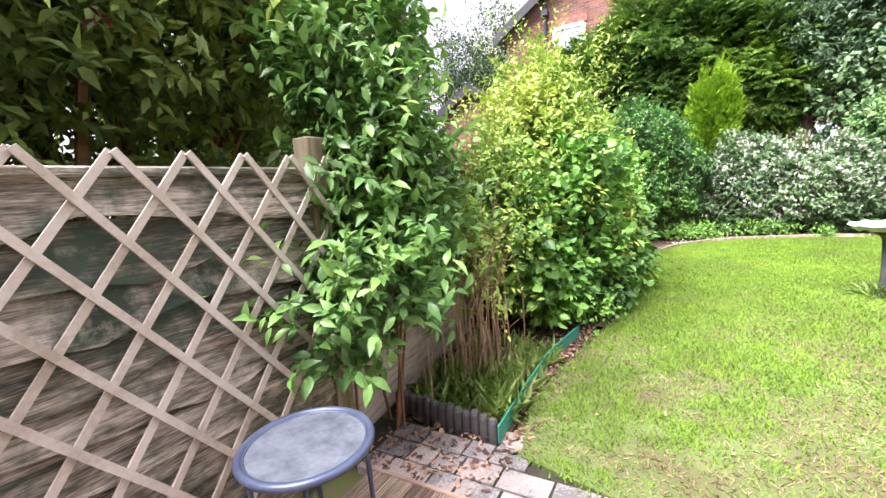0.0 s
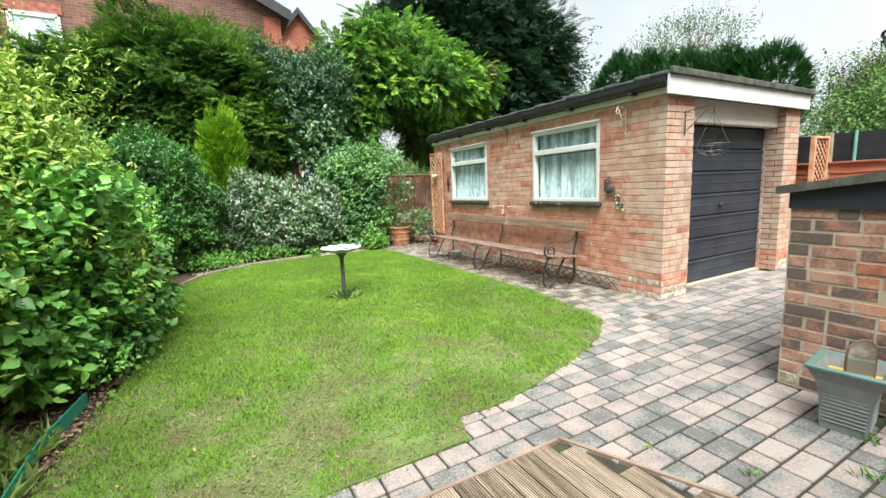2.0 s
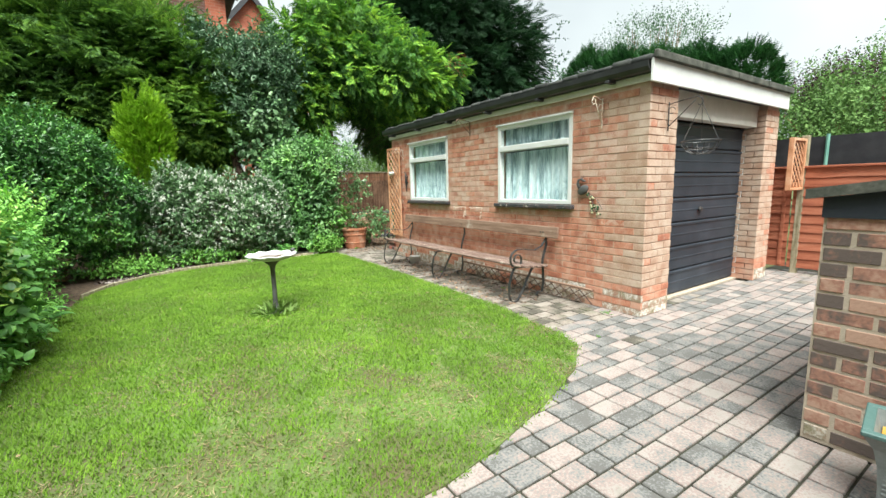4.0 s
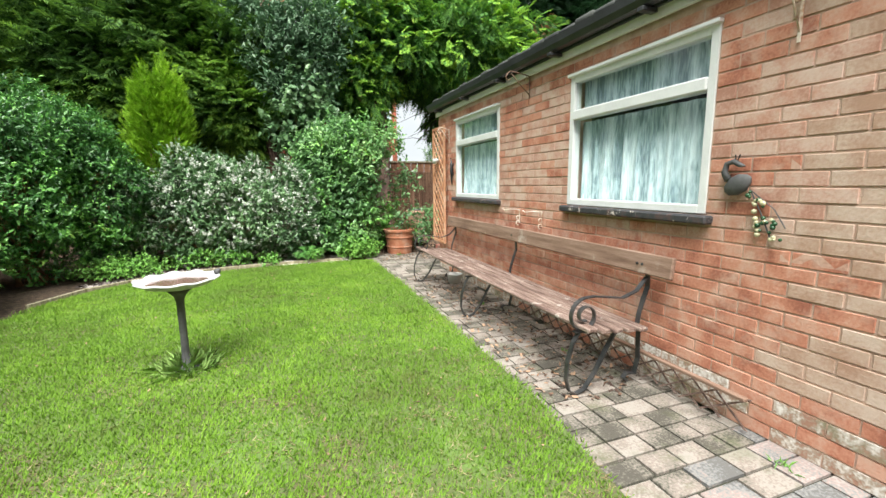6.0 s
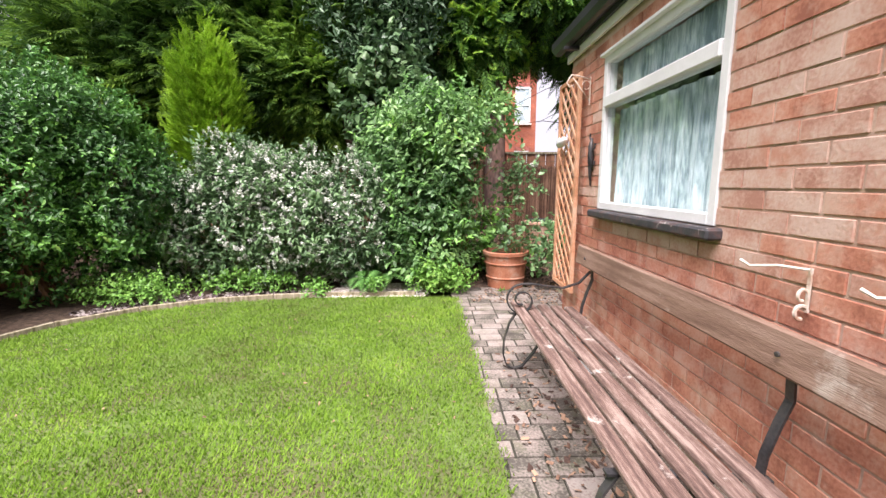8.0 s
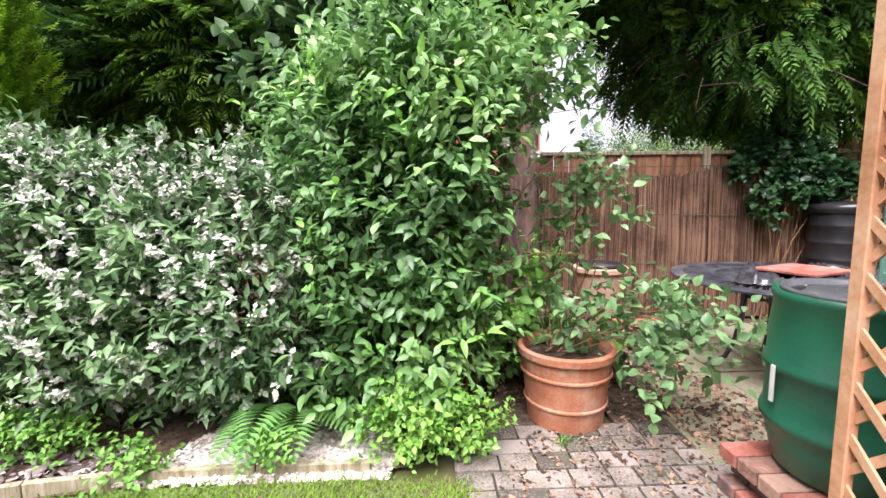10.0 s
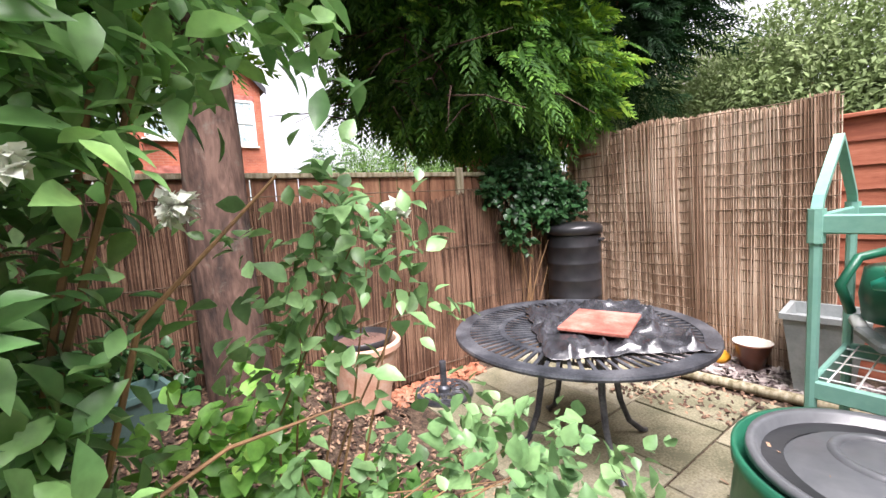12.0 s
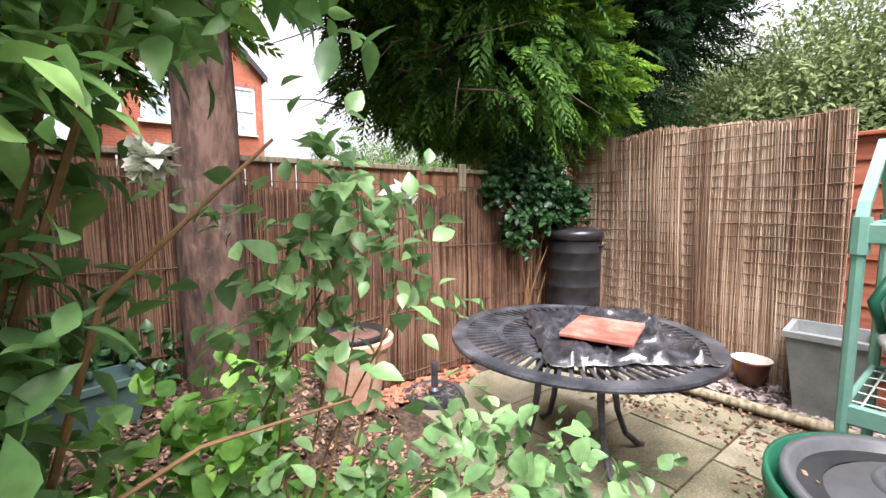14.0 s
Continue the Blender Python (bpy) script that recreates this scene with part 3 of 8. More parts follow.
GROUPS = {"wall_bracket": "brackets on the garage wall", "wall_hook": "hooks above the bench", "hanging_basket": "wire hanging baskets", "fern": "ferns in the bed",
          "clay_pot": "clay pots", "red_house": "red brick houses beyond", "reed_screen": "reed screens round the patio", "water_butt": "water butts",
          "apple_tree": "trees beyond the fences", "willow": "willows beyond the screen", "street_tree": "trees along the street",
          "distant_tree": "dark trees in the distance", "columnar_conifer": "narrow conifers", "round_tub": "tubs on the rack", "trellis": "trellis panels"}


def thing(name, label, category, group="", at=(0, 0, 0), rz=0.0):
    e = new(name)
    group = group or GROUPS.get(name, "")
    e.empty_display_size = 0.1
    e.matrix_world = pose(*at, 0, 0, rz)
    return tagged(e, label, category, group)


def structure(name, s, mat, label="", smooth=False):
    return tagged(part(name, s, mat, None, label, smooth), kind="structure")


def mesh_np(name, V, F, mat):
    """A mesh from arrays: V (n, 3) and F (m, k), all faces with k corners."""
    me = bpy.data.meshes.new(name)
    m, k = F.shape
    me.vertices.add(len(V))
    me.vertices.foreach_set("co", V.astype(np.float32).ravel())
    me.loops.add(m * k)
    me.loops.foreach_set("vertex_index", F.astype(np.int32).ravel())
    me.polygons.add(m)
    me.polygons.foreach_set("loop_start", np.arange(0, m * k, k, dtype=np.int32))
    me.update(calc_edges=True)
    me.materials.append(mat)
    return me


def unit(a):
    return a / np.maximum(np.linalg.norm(a, axis=1, keepdims=True), 1e-9)


def leaf_mesh(name, mat, P, D, U, Ls, Ws, rich=False, droop=0.15):
    """One leaf for each row: base P, direction D, rough upper side U."""
    D = unit(D)
    S = unit(np.cross(D, U))
    N = np.cross(S, D)
    Ls, Ws = Ls[:, None], Ws[:, None]
    n = len(P)
    if rich:
        rows = [P]
        for t, w, c in ((0.13, 0.25, 0.04), (0.34, 0.48, 0.11), (0.60, 0.42, 0.34), (0.84, 0.19, 0.68)):
            mid = P + D * Ls * t - N * Ls * droop * c
            rows += [mid + S * Ws * w + N * Ws * w * 0.35, mid, mid - S * Ws * w + N * Ws * w * 0.35]
        V = np.stack(rows + [P + D * Ls - N * Ls * droop], 1)
        T = [(0, 2, 1), (0, 3, 2)]
        for a in (1, 4, 7):
            T += [(a, a + 1, a + 4), (a, a + 4, a + 3), (a + 1, a + 2, a + 5), (a + 1, a + 5, a + 4)]
        T = np.array(T + [(10, 11, 13), (11, 12, 13)])
    else:
        V = np.stack([P, P + D * Ls * 0.45 + S * Ws * 0.5 + N * Ws * 0.15, P + D * Ls - N * Ls * droop, P + D * Ls * 0.45 - S * Ws * 0.5 + N * Ws * 0.15], 1)
        T = np.array([(0, 2, 1), (0, 3, 2)])
    F = (T[None] + (np.arange(n) * V.shape[1])[:, None, None]).reshape(-1, 3)
    me = mesh_np(name, V.reshape(-1, 3), F, mat)
    if rich:
        me.shade_smooth()
    return me


def blob_points(rng, blobs, n, lo=0.55, lump=0.2, zmin=0.03):
    """Points in lumpy ellipsoids, with the way outward."""
    B = np.array(blobs, float)
    w = (B[:, 3] * B[:, 4] + B[:, 4] * B[:, 5] + B[:, 3] * B[:, 5])
    i = rng.choice(len(B), n, p=w / w.sum())
    d = unit(rng.normal(size=(n, 3)))
    k = 1 + lump * (np.sin(d[:, 0] * 5.1 + i * 1.7) * np.cos(d[:, 1] * 4.3 + i) + 0.7 * np.sin(d[:, 2] * 7.3 + d[:, 0] * 6 + i * 2.1))
    k = k + lump * 0.5 * np.sin(d[:, 0] * 13 + 2.0 * i) * np.sin(d[:, 1] * 11) * np.sin(d[:, 2] * 12 + i)
    r = (lo + (1 - lo) * rng.random(n) ** 0.6) * k
    p = B[i, :3] + d * r[:, None] * B[i, 3:6]
    o = unit(d / B[i, 3:6])
    ok = p[:, 2] > zmin
    return p[ok], o[ok]


def bushy(name, mat, blobs, n, k=6, leaf=(0.06, 0.03), twig=0.14, seed=1, lo=0.55, rich=False, up=0.5, lump=0.2, droop=0.15, zmin=0.04, keep=None):
    """Twigs with k leaves each, spread over blobs."""
    rng = np.random.default_rng(seed)
    p, o = blob_points(rng, blobs, n, lo, lump, zmin)
    if keep is not None:
        ok = keep(p)
        p, o = p[ok], o[ok]
    n = len(p)
    ax = unit(o * 0.8 + rng.normal(size=(n, 3)) * 0.55 + np.array([0, 0, up]))
    t = (np.arange(k) / max(1, k - 1))[None, :, None]
    P = p[:, None, :] + ax[:, None, :] * t * twig * (0.6 + 0.8 * rng.random((n, 1, 1)))
    D = ax[:, None, :] * 0.55 + rng.normal(size=(n, k, 3)) * 0.6 + np.array([0, 0, -0.1])
    U = np.array([0, 0, 1.0]) + o[:, None, :] * 0.6 + rng.normal(size=(n, k, 3)) * 0.35
    P, D, U = P.reshape(-1, 3), D.reshape(-1, 3), U.reshape(-1, 3)
    ok = P[:, 2] > zmin
    P, D, U = P[ok], D[ok], U[ok]
    s = 0.6 + 0.7 * rng.random(len(P))
    return leaf_mesh(name, mat, P, D, U, leaf[0] * s, leaf[1] * s, rich, droop)


def fronds(name, mat, blobs, n, k=9, leaf=(0.07, 0.016), length=0.26, seed=1, lo=0.6, hang=0.5, lump=0.2, out=1.0, zmin=0.05, keep=None):
    """Flat conifer sprays: a bent axis with narrow leaflets on both sides."""
    rng = np.random.default_rng(seed)
    p, o = blob_points(rng, blobs, n, lo, lump, zmin)
    if keep is not None:
        ok = keep(p)
        p, o = p[ok], o[ok]
    n = len(p)
    ax = unit(o * np.array([out, out, out * 0.5]) + rng.normal(size=(n, 3)) * 0.35 + np.array([0, 0, -hang]) * (0.4 + 0.8 * rng.random((n, 1))))
    sd = unit(np.cross(ax, np.array([0, 0, 1.0]) + rng.normal(size=(n, 3)) * 0.5))
    nm = np.cross(sd, ax)
    ln = length * (0.6 + 0.8 * rng.random((n, 1, 1)))
    k = int(k * 1.7)
    t = ((np.arange(k) + 0.3) / k)[None, :, None]
    bend = np.array([0, 0, -1.0])[None, None, :] * hang * 0.35 * t * t * ln
    P = p[:, None, :] + ax[:, None, :] * t * ln + bend
    sg = np.where(np.arange(k) % 2 == 0, 1.0, -1.0)[None, :, None]
    D = ax[:, None, :] * 0.8 + sd[:, None, :] * sg * (0.85 - 0.6 * t * t) + rng.normal(size=(n, k, 3)) * 0.06
    U = np.repeat(nm[:, None, :], k, 1) + rng.normal(size=(n, k, 3)) * 0.1
    s = ((0.8 + 0.3 * rng.random((n, k))) * (0.35 + 0.95 * np.sin(np.pi * np.clip(t[:, :, 0], 0.02, 1) ** 0.75))).ravel()
    P, D, U = P.reshape(-1, 3), D.reshape(-1, 3), U.reshape(-1, 3)
    ok = P[:, 2] > zmin
    return leaf_mesh(name, mat, P[ok], D[ok], U[ok], leaf[0] * s[ok], leaf[1] * s[ok], False, 0.2)


def stems(blobs, n, base, r=0.012, seed=2, z0=0.0):
    """Branches from a base up into the blobs."""
    rng = random.Random(seed)
    s = Shape()
    for i in range(n):
        b = blobs[i % len(blobs)]
        e = Vector((b[0] + b[3] * rng.uniform(-0.6, 0.6), b[1] + b[4] * rng.uniform(-0.6, 0.6), b[2] + b[5] * rng.uniform(0.0, 0.7)))
        a = Vector((base[0] + rng.uniform(-0.12, 0.12) * (1 + b[3]), base[1] + rng.uniform(-0.12, 0.12) * (1 + b[4]), z0))
        mid = a.lerp(e, 0.5) + Vector((rng.uniform(-0.1, 0.1), rng.uniform(-0.1, 0.1), 0.12))
        s.tube([a, a.lerp(mid, 0.6), mid, mid.lerp(e, 0.6), e], [r, r * 0.85, r * 0.7, r * 0.5, r * 0.25], 5)
    return s


def inside(poly, x, y):
    """Which of the points lie in the outline."""
    x, y = np.asarray(x, float), np.asarray(y, float)
    c = np.zeros(x.shape, bool)
    for (x0, y0), (x1, y1) in zip(poly, poly[1:] + poly[:1]):
        if y0 != y1:
            c ^= ((y0 > y) != (y1 > y)) & (x < (x1 - x0) * (y - y0) / (y1 - y0) + x0)
    return c


def chips(name, mat, poly, n, size, seed, height=None, z=0.0, label="", category="", flat=0.4):
    """Loose flat pieces over an outline."""
    rng = np.random.default_rng(seed)
    xs, ys = [p[0] for p in poly], [p[1] for p in poly]
    x, y = rng.uniform(min(xs), max(xs), n), rng.uniform(min(ys), max(ys), n)
    ok = inside(poly, x, y)
    x, y = x[ok], y[ok]
    n = len(x)
    zz = (height(x, y) if height else np.zeros(n)) + z + rng.random(n) * size * 0.5
    a, tl = rng.uniform(0, 6.28, n), rng.normal(size=(n, 2)) * flat
    u = unit(np.stack([np.cos(a), np.sin(a), tl[:, 0]], 1))
    v = unit(np.stack([-np.sin(a), np.cos(a), tl[:, 1]], 1))
    w = unit(np.cross(u, v))
    s = size * (0.5 + rng.random((n, 1)))
    s2, s3 = s * (0.4 + 0.4 * rng.random((n, 1))), s * 0.16
    c = np.stack([x, y, zz], 1)
    V = np.stack([c - u * s - v * s2 * 0.6, c + u * s * 0.8 - v * s2, c + u * s + v * s2 * 0.5, c - u * s * 0.7 + v * s2, c - u * s * 0.5 + w * s3, c + u * s * 0.6 + w * s3 * 1.4], 1)
    T = np.array([(0, 1, 5), (0, 5, 4), (1, 2, 5), (2, 3, 5), (3, 4, 5), (3, 0, 4)])
    F = (T[None] + (np.arange(n) * 6)[:, None, None]).reshape(-1, 3)
    return tagged(new(name, mesh_np(name, V.reshape(-1, 3), F, mat)), label, category, kind="stuff")


# ---- large structure ----
DECK = [(-1.52, 1.12), (1.41, 1.10), (1.62, 0.62), (1.80, 0.2), (1.95, -2.6), (-1.52, -2.6)]
LAWN = [(-0.9, 1.45), (-1.02, 2.0), (-0.86, 3.0), (-0.74, 4.0), (-0.68, 5.2), (-0.66, 6.5), (-0.58, 7.2), (-0.34, 7.82), (0.12, 8.28), (0.7, 8.58), (1.75, 8.78),
        (2.9, 8.8), (3.38, 8.74), (3.44, 7.0), (3.45, 5.2), (3.43, 3.6), (3.30, 2.6), (3.18, 2.3), (2.8, 2.02), (2.23, 1.80), (1.7, 1.64), (1.34, 1.57), (1.08, 1.58),
        (1.0, 1.36), (0.6, 1.35), (0.0, 1.35), (-0.5, 1.35)]
SOILBED = [(-2.1, 1.6), (-1.02, 1.6), (-0.9, 2.6), (-0.8, 4.0), (-0.72, 6.6), (-0.6, 7.3), (-0.3, 7.95), (0.7, 8.66), (1.75, 8.9), (2.9, 8.9), (3.7, 9.15), (4.35, 9.5),
           (4.9, 10.2), (5.3, 11.3), (-2.1, 11.3)]


def bank(x, y):
    """Height of the raised bed at the back."""
    t = np.clip((np.asarray(y, float) - 9.5) / 1.2, 0, 1) * np.clip((5.35 - np.asarray(x, float)) / 1.0, 0, 1)
    return 0.5 * t * t * (3 - 2 * t)


s = Shape().box((-250, -250, -0.3), (250, 250, -0.045))
structure("ground", s, M["ground"])
s = Shape()
nx, ny = 60, 80
for j in range(ny + 1):
    for i in range(nx + 1):
        x, y = -2.15 + 7.5 * i / nx, 1.6 + 9.75 * j / ny
        s.v.append((x, y, float(bank(x, y)) + 0.02 * noise.noise(Vector((x * 3, y * 3, 0))) - 0.012))
for j in range(ny):
    for i in range(nx):
        k = j * (nx + 1) + i
        cx, cy = -2.15 + 7.5 * (i + 0.5) / nx, 1.6 + 9.75 * (j + 0.5) / ny
        if bool(inside(SOILBED, cx, cy)):
            s.f.append((k, k + 1, k + nx + 2, k + nx + 1))
structure("soil_bed", s, M["soil"], smooth=True)
structure("lawn_soil", Shape().prism(LAWN, -0.04, 0.008), M["turf"])
structure("paving_bed", Shape().box((0.0, -3.2, -0.044), (9.0, 2.68, -0.012)).box((3.4, 2.68, -0.044), (4.32, 9.25, -0.012)).box((-2.2, 1.12, -0.044), (0, 1.5, -0.012)), M["jointsand"])
structure("patio_bed", Shape().box((4.33, 7.76, -0.044), (8.2, 11.4, -0.014)), M["soil"])

# garage
GX, GX1, GY, GY1, GZ = 4.3, 7.36, 2.43, 7.78, 2.3
WIN = [(3.33, 4.59, 1.12, 2.14), (5.82, 7.08, 1.12, 2.14)]
s = Shape()
xi, xo = GX + 0.005, GX + 0.22
ys = [GY + 0.012, WIN[0][0], WIN[0][1], WIN[1][0], WIN[1][1], GY1]
for i in range(5):
    if i % 2 == 0:
        s.box((xi, ys[i], 0), (xo, ys[i + 1], GZ))
    else:
        s.box((xi, ys[i], 0), (xo, ys[i + 1], WIN[0][2])).box((xi, ys[i], WIN[0][3]), (xo, ys[i + 1], GZ))
structure("garage_wall_west", s, M["mortar_pink"])
structure("garage_wall_north", Shape().box((xo, GY1 - 0.22, 0), (GX1, GY1, GZ)), M["mortar_pink"])
structure("garage_wall_east", Shape().box((GX1 - 0.2, GY + 0.5, 0), (GX1 - 0.01, GY1 - 0.22, GZ)), M["mortar_pink"])
structure("garage_pier_west", Shape().box((xo, GY + 0.006, 0), (4.80, GY + 0.44, GZ)), M["mortar_pink"])
structure("garage_pier_east", Shape().box((6.98, GY + 0.006, 0), (GX1 - 0.01, GY + 0.5, GZ)), M["mortar_pink"])
structure("garage_floor", Shape().box((xo, GY + 0.2, -0.04), (GX1, GY1, 0.012)), M["mortar"])
structure("garage_ceiling", Shape().box((GX + 0.01, GY + 0.01, GZ), (GX1, GY1 - 0.01, GZ + 0.05)), M["dark"])
roof = thing("garage_roof", "flat garage roof of dark felt with white fascia board", "roof")
roof["kind"] = "structure"
part("roof_felt", Shape().box((GX - 0.08, GY - 0.07, 2.455), (GX1 + 0.08, GY1 + 0.12, 2.505), 0.01), M["felt"], roof)
part("deck_board", Shape().box((GX - 0.05, GY - 0.045, 2.352), (GX1 + 0.05, GY1 + 0.06, 2.454)), M["dark"], roof)
part("front_fascia", Shape().box((GX - 0.10, GY - 0.075, 2.265), (GX1 + 0.06, GY - 0.048, 2.465), 0.003), M["white"], roof, "white painted fascia board")
for i in range(4):
    x0 = GX - 0.11 + i * 0.81
    part("felt_trim", Shape().box((x0, GY - 0.115, 2.458), (x0 + 0.806, GY - 0.072, 2.53), 0.008), M["moss"], roof, "grey felt trim strip")
part("side_fascia", Shape().box((GX - 0.03, GY - 0.045, 2.29), (GX - 0.008, GY1 + 0.05, 2.40), 0.003), M["cream"], roof, "cream painted side fascia")
s = Shape()
cross = [(-0.06, 0.05), (-0.055, 0.0), (-0.03, -0.035), (0.0, -0.045), (0.03, -0.035), (0.05, 0.0), (0.05, 0.05)]
prof = cross + [(a * 0.86, b * 0.86 + 0.008) for a, b in cross[::-1]]
vs = []
for yy, dz in ((GY - 0.05, 0.0), (GY1 + 0.12, 0.02)):
    vs += [(GX - 0.09 + a, yy, 2.395 + b + dz) for a, b in prof]
n = len(prof)
s.add(vs, [(i, (i + 1) % n, n + (i + 1) % n, n + i) for i in range(n)] + [tuple(range(n))[::-1], tuple(range(n, 2 * n))])
part("gutter", s, M["gutter"], roof, "black plastic gutter")
for i in range(6):
    y = GY + 0.35 + i * 0.95
    part("gutter_bracket", Shape().box((GX - 0.15, y, 2.325), (GX - 0.03, y + 0.05, 2.352), 0.004), M["gutter"], roof)
s = Shape()
for i in range(26):
    y0 = GY - 0.06 + i * 0.206
    w = 0.03 + 0.012 * math.sin(i * 2.3)
    s.box((GX - 0.12, y0, 2.445 + 0.0008 * i), (GX + 0.04, y0 + 0.205, 2.48 + w * 0.8), 0.015)
part("roof_edge_roll", s, M["felt"], roof, "rough mossy felt roof edge", smooth=True)
structure("door_header", Shape().box((4.80, GY + 0.1, 2.03), (6.98, GY + 0.22, 2.31), 0.004), M["cream"])

door = thing("garage_door", "dark slate-blue panelled up-and-over garage door, rusty along the bottom", "garage door", at=(4.82, 2.68, 0.0))
for i in range(7):
    z0 = 0.03 + i * 0.286
    sh = Shape().box((0, 0.004, z0), (2.13, 0.03, z0 + 0.272), 0.009)
    sh.box((0.0, -0.006, z0 + 0.236), (2.13, 0.01, z0 + 0.266), 0.008)
    sh.box((0.0, 0.0, z0 + 0.120), (2.13, 0.012, z0 + 0.140), 0.005)
    part("panel", sh, M["door"], door)
part("handle", Shape().box((1.02, -0.035, 1.0), (1.12, -0.015, 1.03), 0.006).lathe([(0, 0), (0.03, 0), (0.03, 0.02), (0, 0.025)], 12, (1.07, -0.01, 1.015), Matrix.Rotation(radians(90), 4, "X")), M["iron"], door, "black handle with round lock plate")
part("door_frame", Shape().box((2.135, -0.03, 0), (2.16, 0.04, 2.03), 0.004).box((-0.02, -0.005, 0), (-0.002, 0.04, 2.03), 0.003), M["white"], door, "white painted door frame")
part("backing", Shape().box((0, 0.034, 0.01), (2.13, 0.05, 2.03)), M["black_paint"], door)


def window(name, y0, y1, z0, z1, label):
    w = thing(name, label, "window")
    w["kind"] = "structure"
    f, x0, x1 = 0.05, GX - 0.005, GX + 0.07
    zt = z1 - 0.34
    for a, b in (((y0, z0), (y0 + f, z1)), ((y1 - f, z0), (y1, z1)), ((y0 + f, z0), (y1 - f, z0 + f)), ((y0 + f, z1 - f), (y1 - f, z1))):
        part("window_frame", Shape().box((x0, a[0], a[1]), (x1, b[0], b[1]), 0.004), M["white"], w, "white painted frame")
    part("transom", Shape().box((x0 - 0.012, y0 + f, zt), (x1, y1 - f, zt + 0.075), 0.008), M["white"], w, "white painted transom")
    part("drip_rail", Shape().box((x0 - 0.03, y0 - 0.01, z1 - 0.005), (x0 + 0.03, y1 + 0.01, z1 + 0.018), 0.004), M["white"], w)
    part("pane", Shape().box((x0 + 0.025, y0 + f, z0 + f), (x0 + 0.029, y1 - f, zt)), M["glass"], w, "clear pane")
    part("pane", Shape().box((x0 + 0.025, y0 + f, zt + 0.075), (x0 + 0.029, y1 - f, z1 - f)), M["glass"], w, "clear pane")
    for c in w.children:
        if c.name.startswith("pane"):
            c.visible_shadow = False
    part("window_sill", Shape().box((x0 - 0.06, y0 - 0.05, z0 - 0.055), (x0 + 0.06, y1 + 0.03, z0 - 0.005), 0.01), M["sill"], w, "black painted sill with flaking paint")
    for nm, za, zb, amp in (("net_curtain", z0 + 0.03, zt - 0.01, 0.016), ("net_valance", zt + 0.05, z1 - 0.03, 0.012)):
        sh, k = Shape(), 150
        for j in range(5):
            for i in range(k + 1):
                u = i / k
                y = y0 + 0.03 + (y1 - y0 - 0.06) * u
                dx = amp * (math.sin(u * 62 + 1.3 * math.sin(u * 9)) + 0.5 * math.sin(u * 121 + j * 0.3)) * (0.5 + 0.5 * (4 - j) / 4)
                zz = za + (zb - za) * j / 4 + (0.012 * math.sin(u * 62) if j == 0 else 0)
                sh.v.append((GX + 0.115 + dx, y, zz))
        for j in range(4):
            for i in range(k):
                a = j * (k + 1) + i
                sh.f.append((a, a + 1, a + k + 2, a + k + 1))
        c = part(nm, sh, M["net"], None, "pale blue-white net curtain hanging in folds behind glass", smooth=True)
        tagged(c, category="curtain")
    return w


window("window_1", *WIN[0], "white timber window with top light and black sill, net curtains behind")
window("window_2", *WIN[1], "white timber window with top light and flaking sill, net curtains behind")
# dark sheet added close behind both windows in place of the room's shade
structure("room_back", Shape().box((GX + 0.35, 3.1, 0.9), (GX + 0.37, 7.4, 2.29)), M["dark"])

# outhouse wall with sloping roof
OX, OY = 3.10, 0.80
structure("outhouse_wall", Shape().box((OX + 0.0005, -2.6, 0), (OX + 0.22, OY - 0.005, 1.17)).box((OX + 0.22, OY - 0.22, 0), (5.0, OY - 0.012, 1.17)), M["mortar"])
oroof = thing("outhouse_roof", "low outhouse roof of grey mossy felt over a navy board", "roof")
oroof["kind"] = "structure"
part("fascia_board", Shape().add([(OX - 0.02, OY + 0.0, 1.165), (OX - 0.02, -2.6, 1.165), (OX - 0.02, -2.6, 1.75), (OX - 0.02, OY + 0.0, 1.262),
                                  (OX + 0.012, OY + 0.0, 1.165), (OX + 0.012, -2.6, 1.165), (OX + 0.012, -2.6, 1.75), (OX + 0.012, OY + 0.0, 1.262)],
                                 [(0, 1, 2, 3), (7, 6, 5, 4), (0, 4, 5, 1), (3, 2, 6, 7), (0, 3, 7, 4), (1, 5, 6, 2)]), M["navy"], oroof, "dark navy painted board")
part("roof_sheet", Shape().add([(OX - 0.06, OY + 0.06, 1.255), (OX - 0.06, -2.6, 1.74), (5.1, -2.6, 1.74), (5.1, OY + 0.06, 1.255),
                                (OX - 0.06, OY + 0.06, 1.305), (OX - 0.06, -2.6, 1.79), (5.1, -2.6, 1.79), (5.1, OY + 0.06, 1.305)],
                               [(0, 1, 2, 3), (7, 6, 5, 4), (0, 4, 5, 1), (3, 2, 6, 7), (0, 3, 7, 4), (1, 5, 6, 2)]), M["moss"], oroof, "grey mossy felt edge")


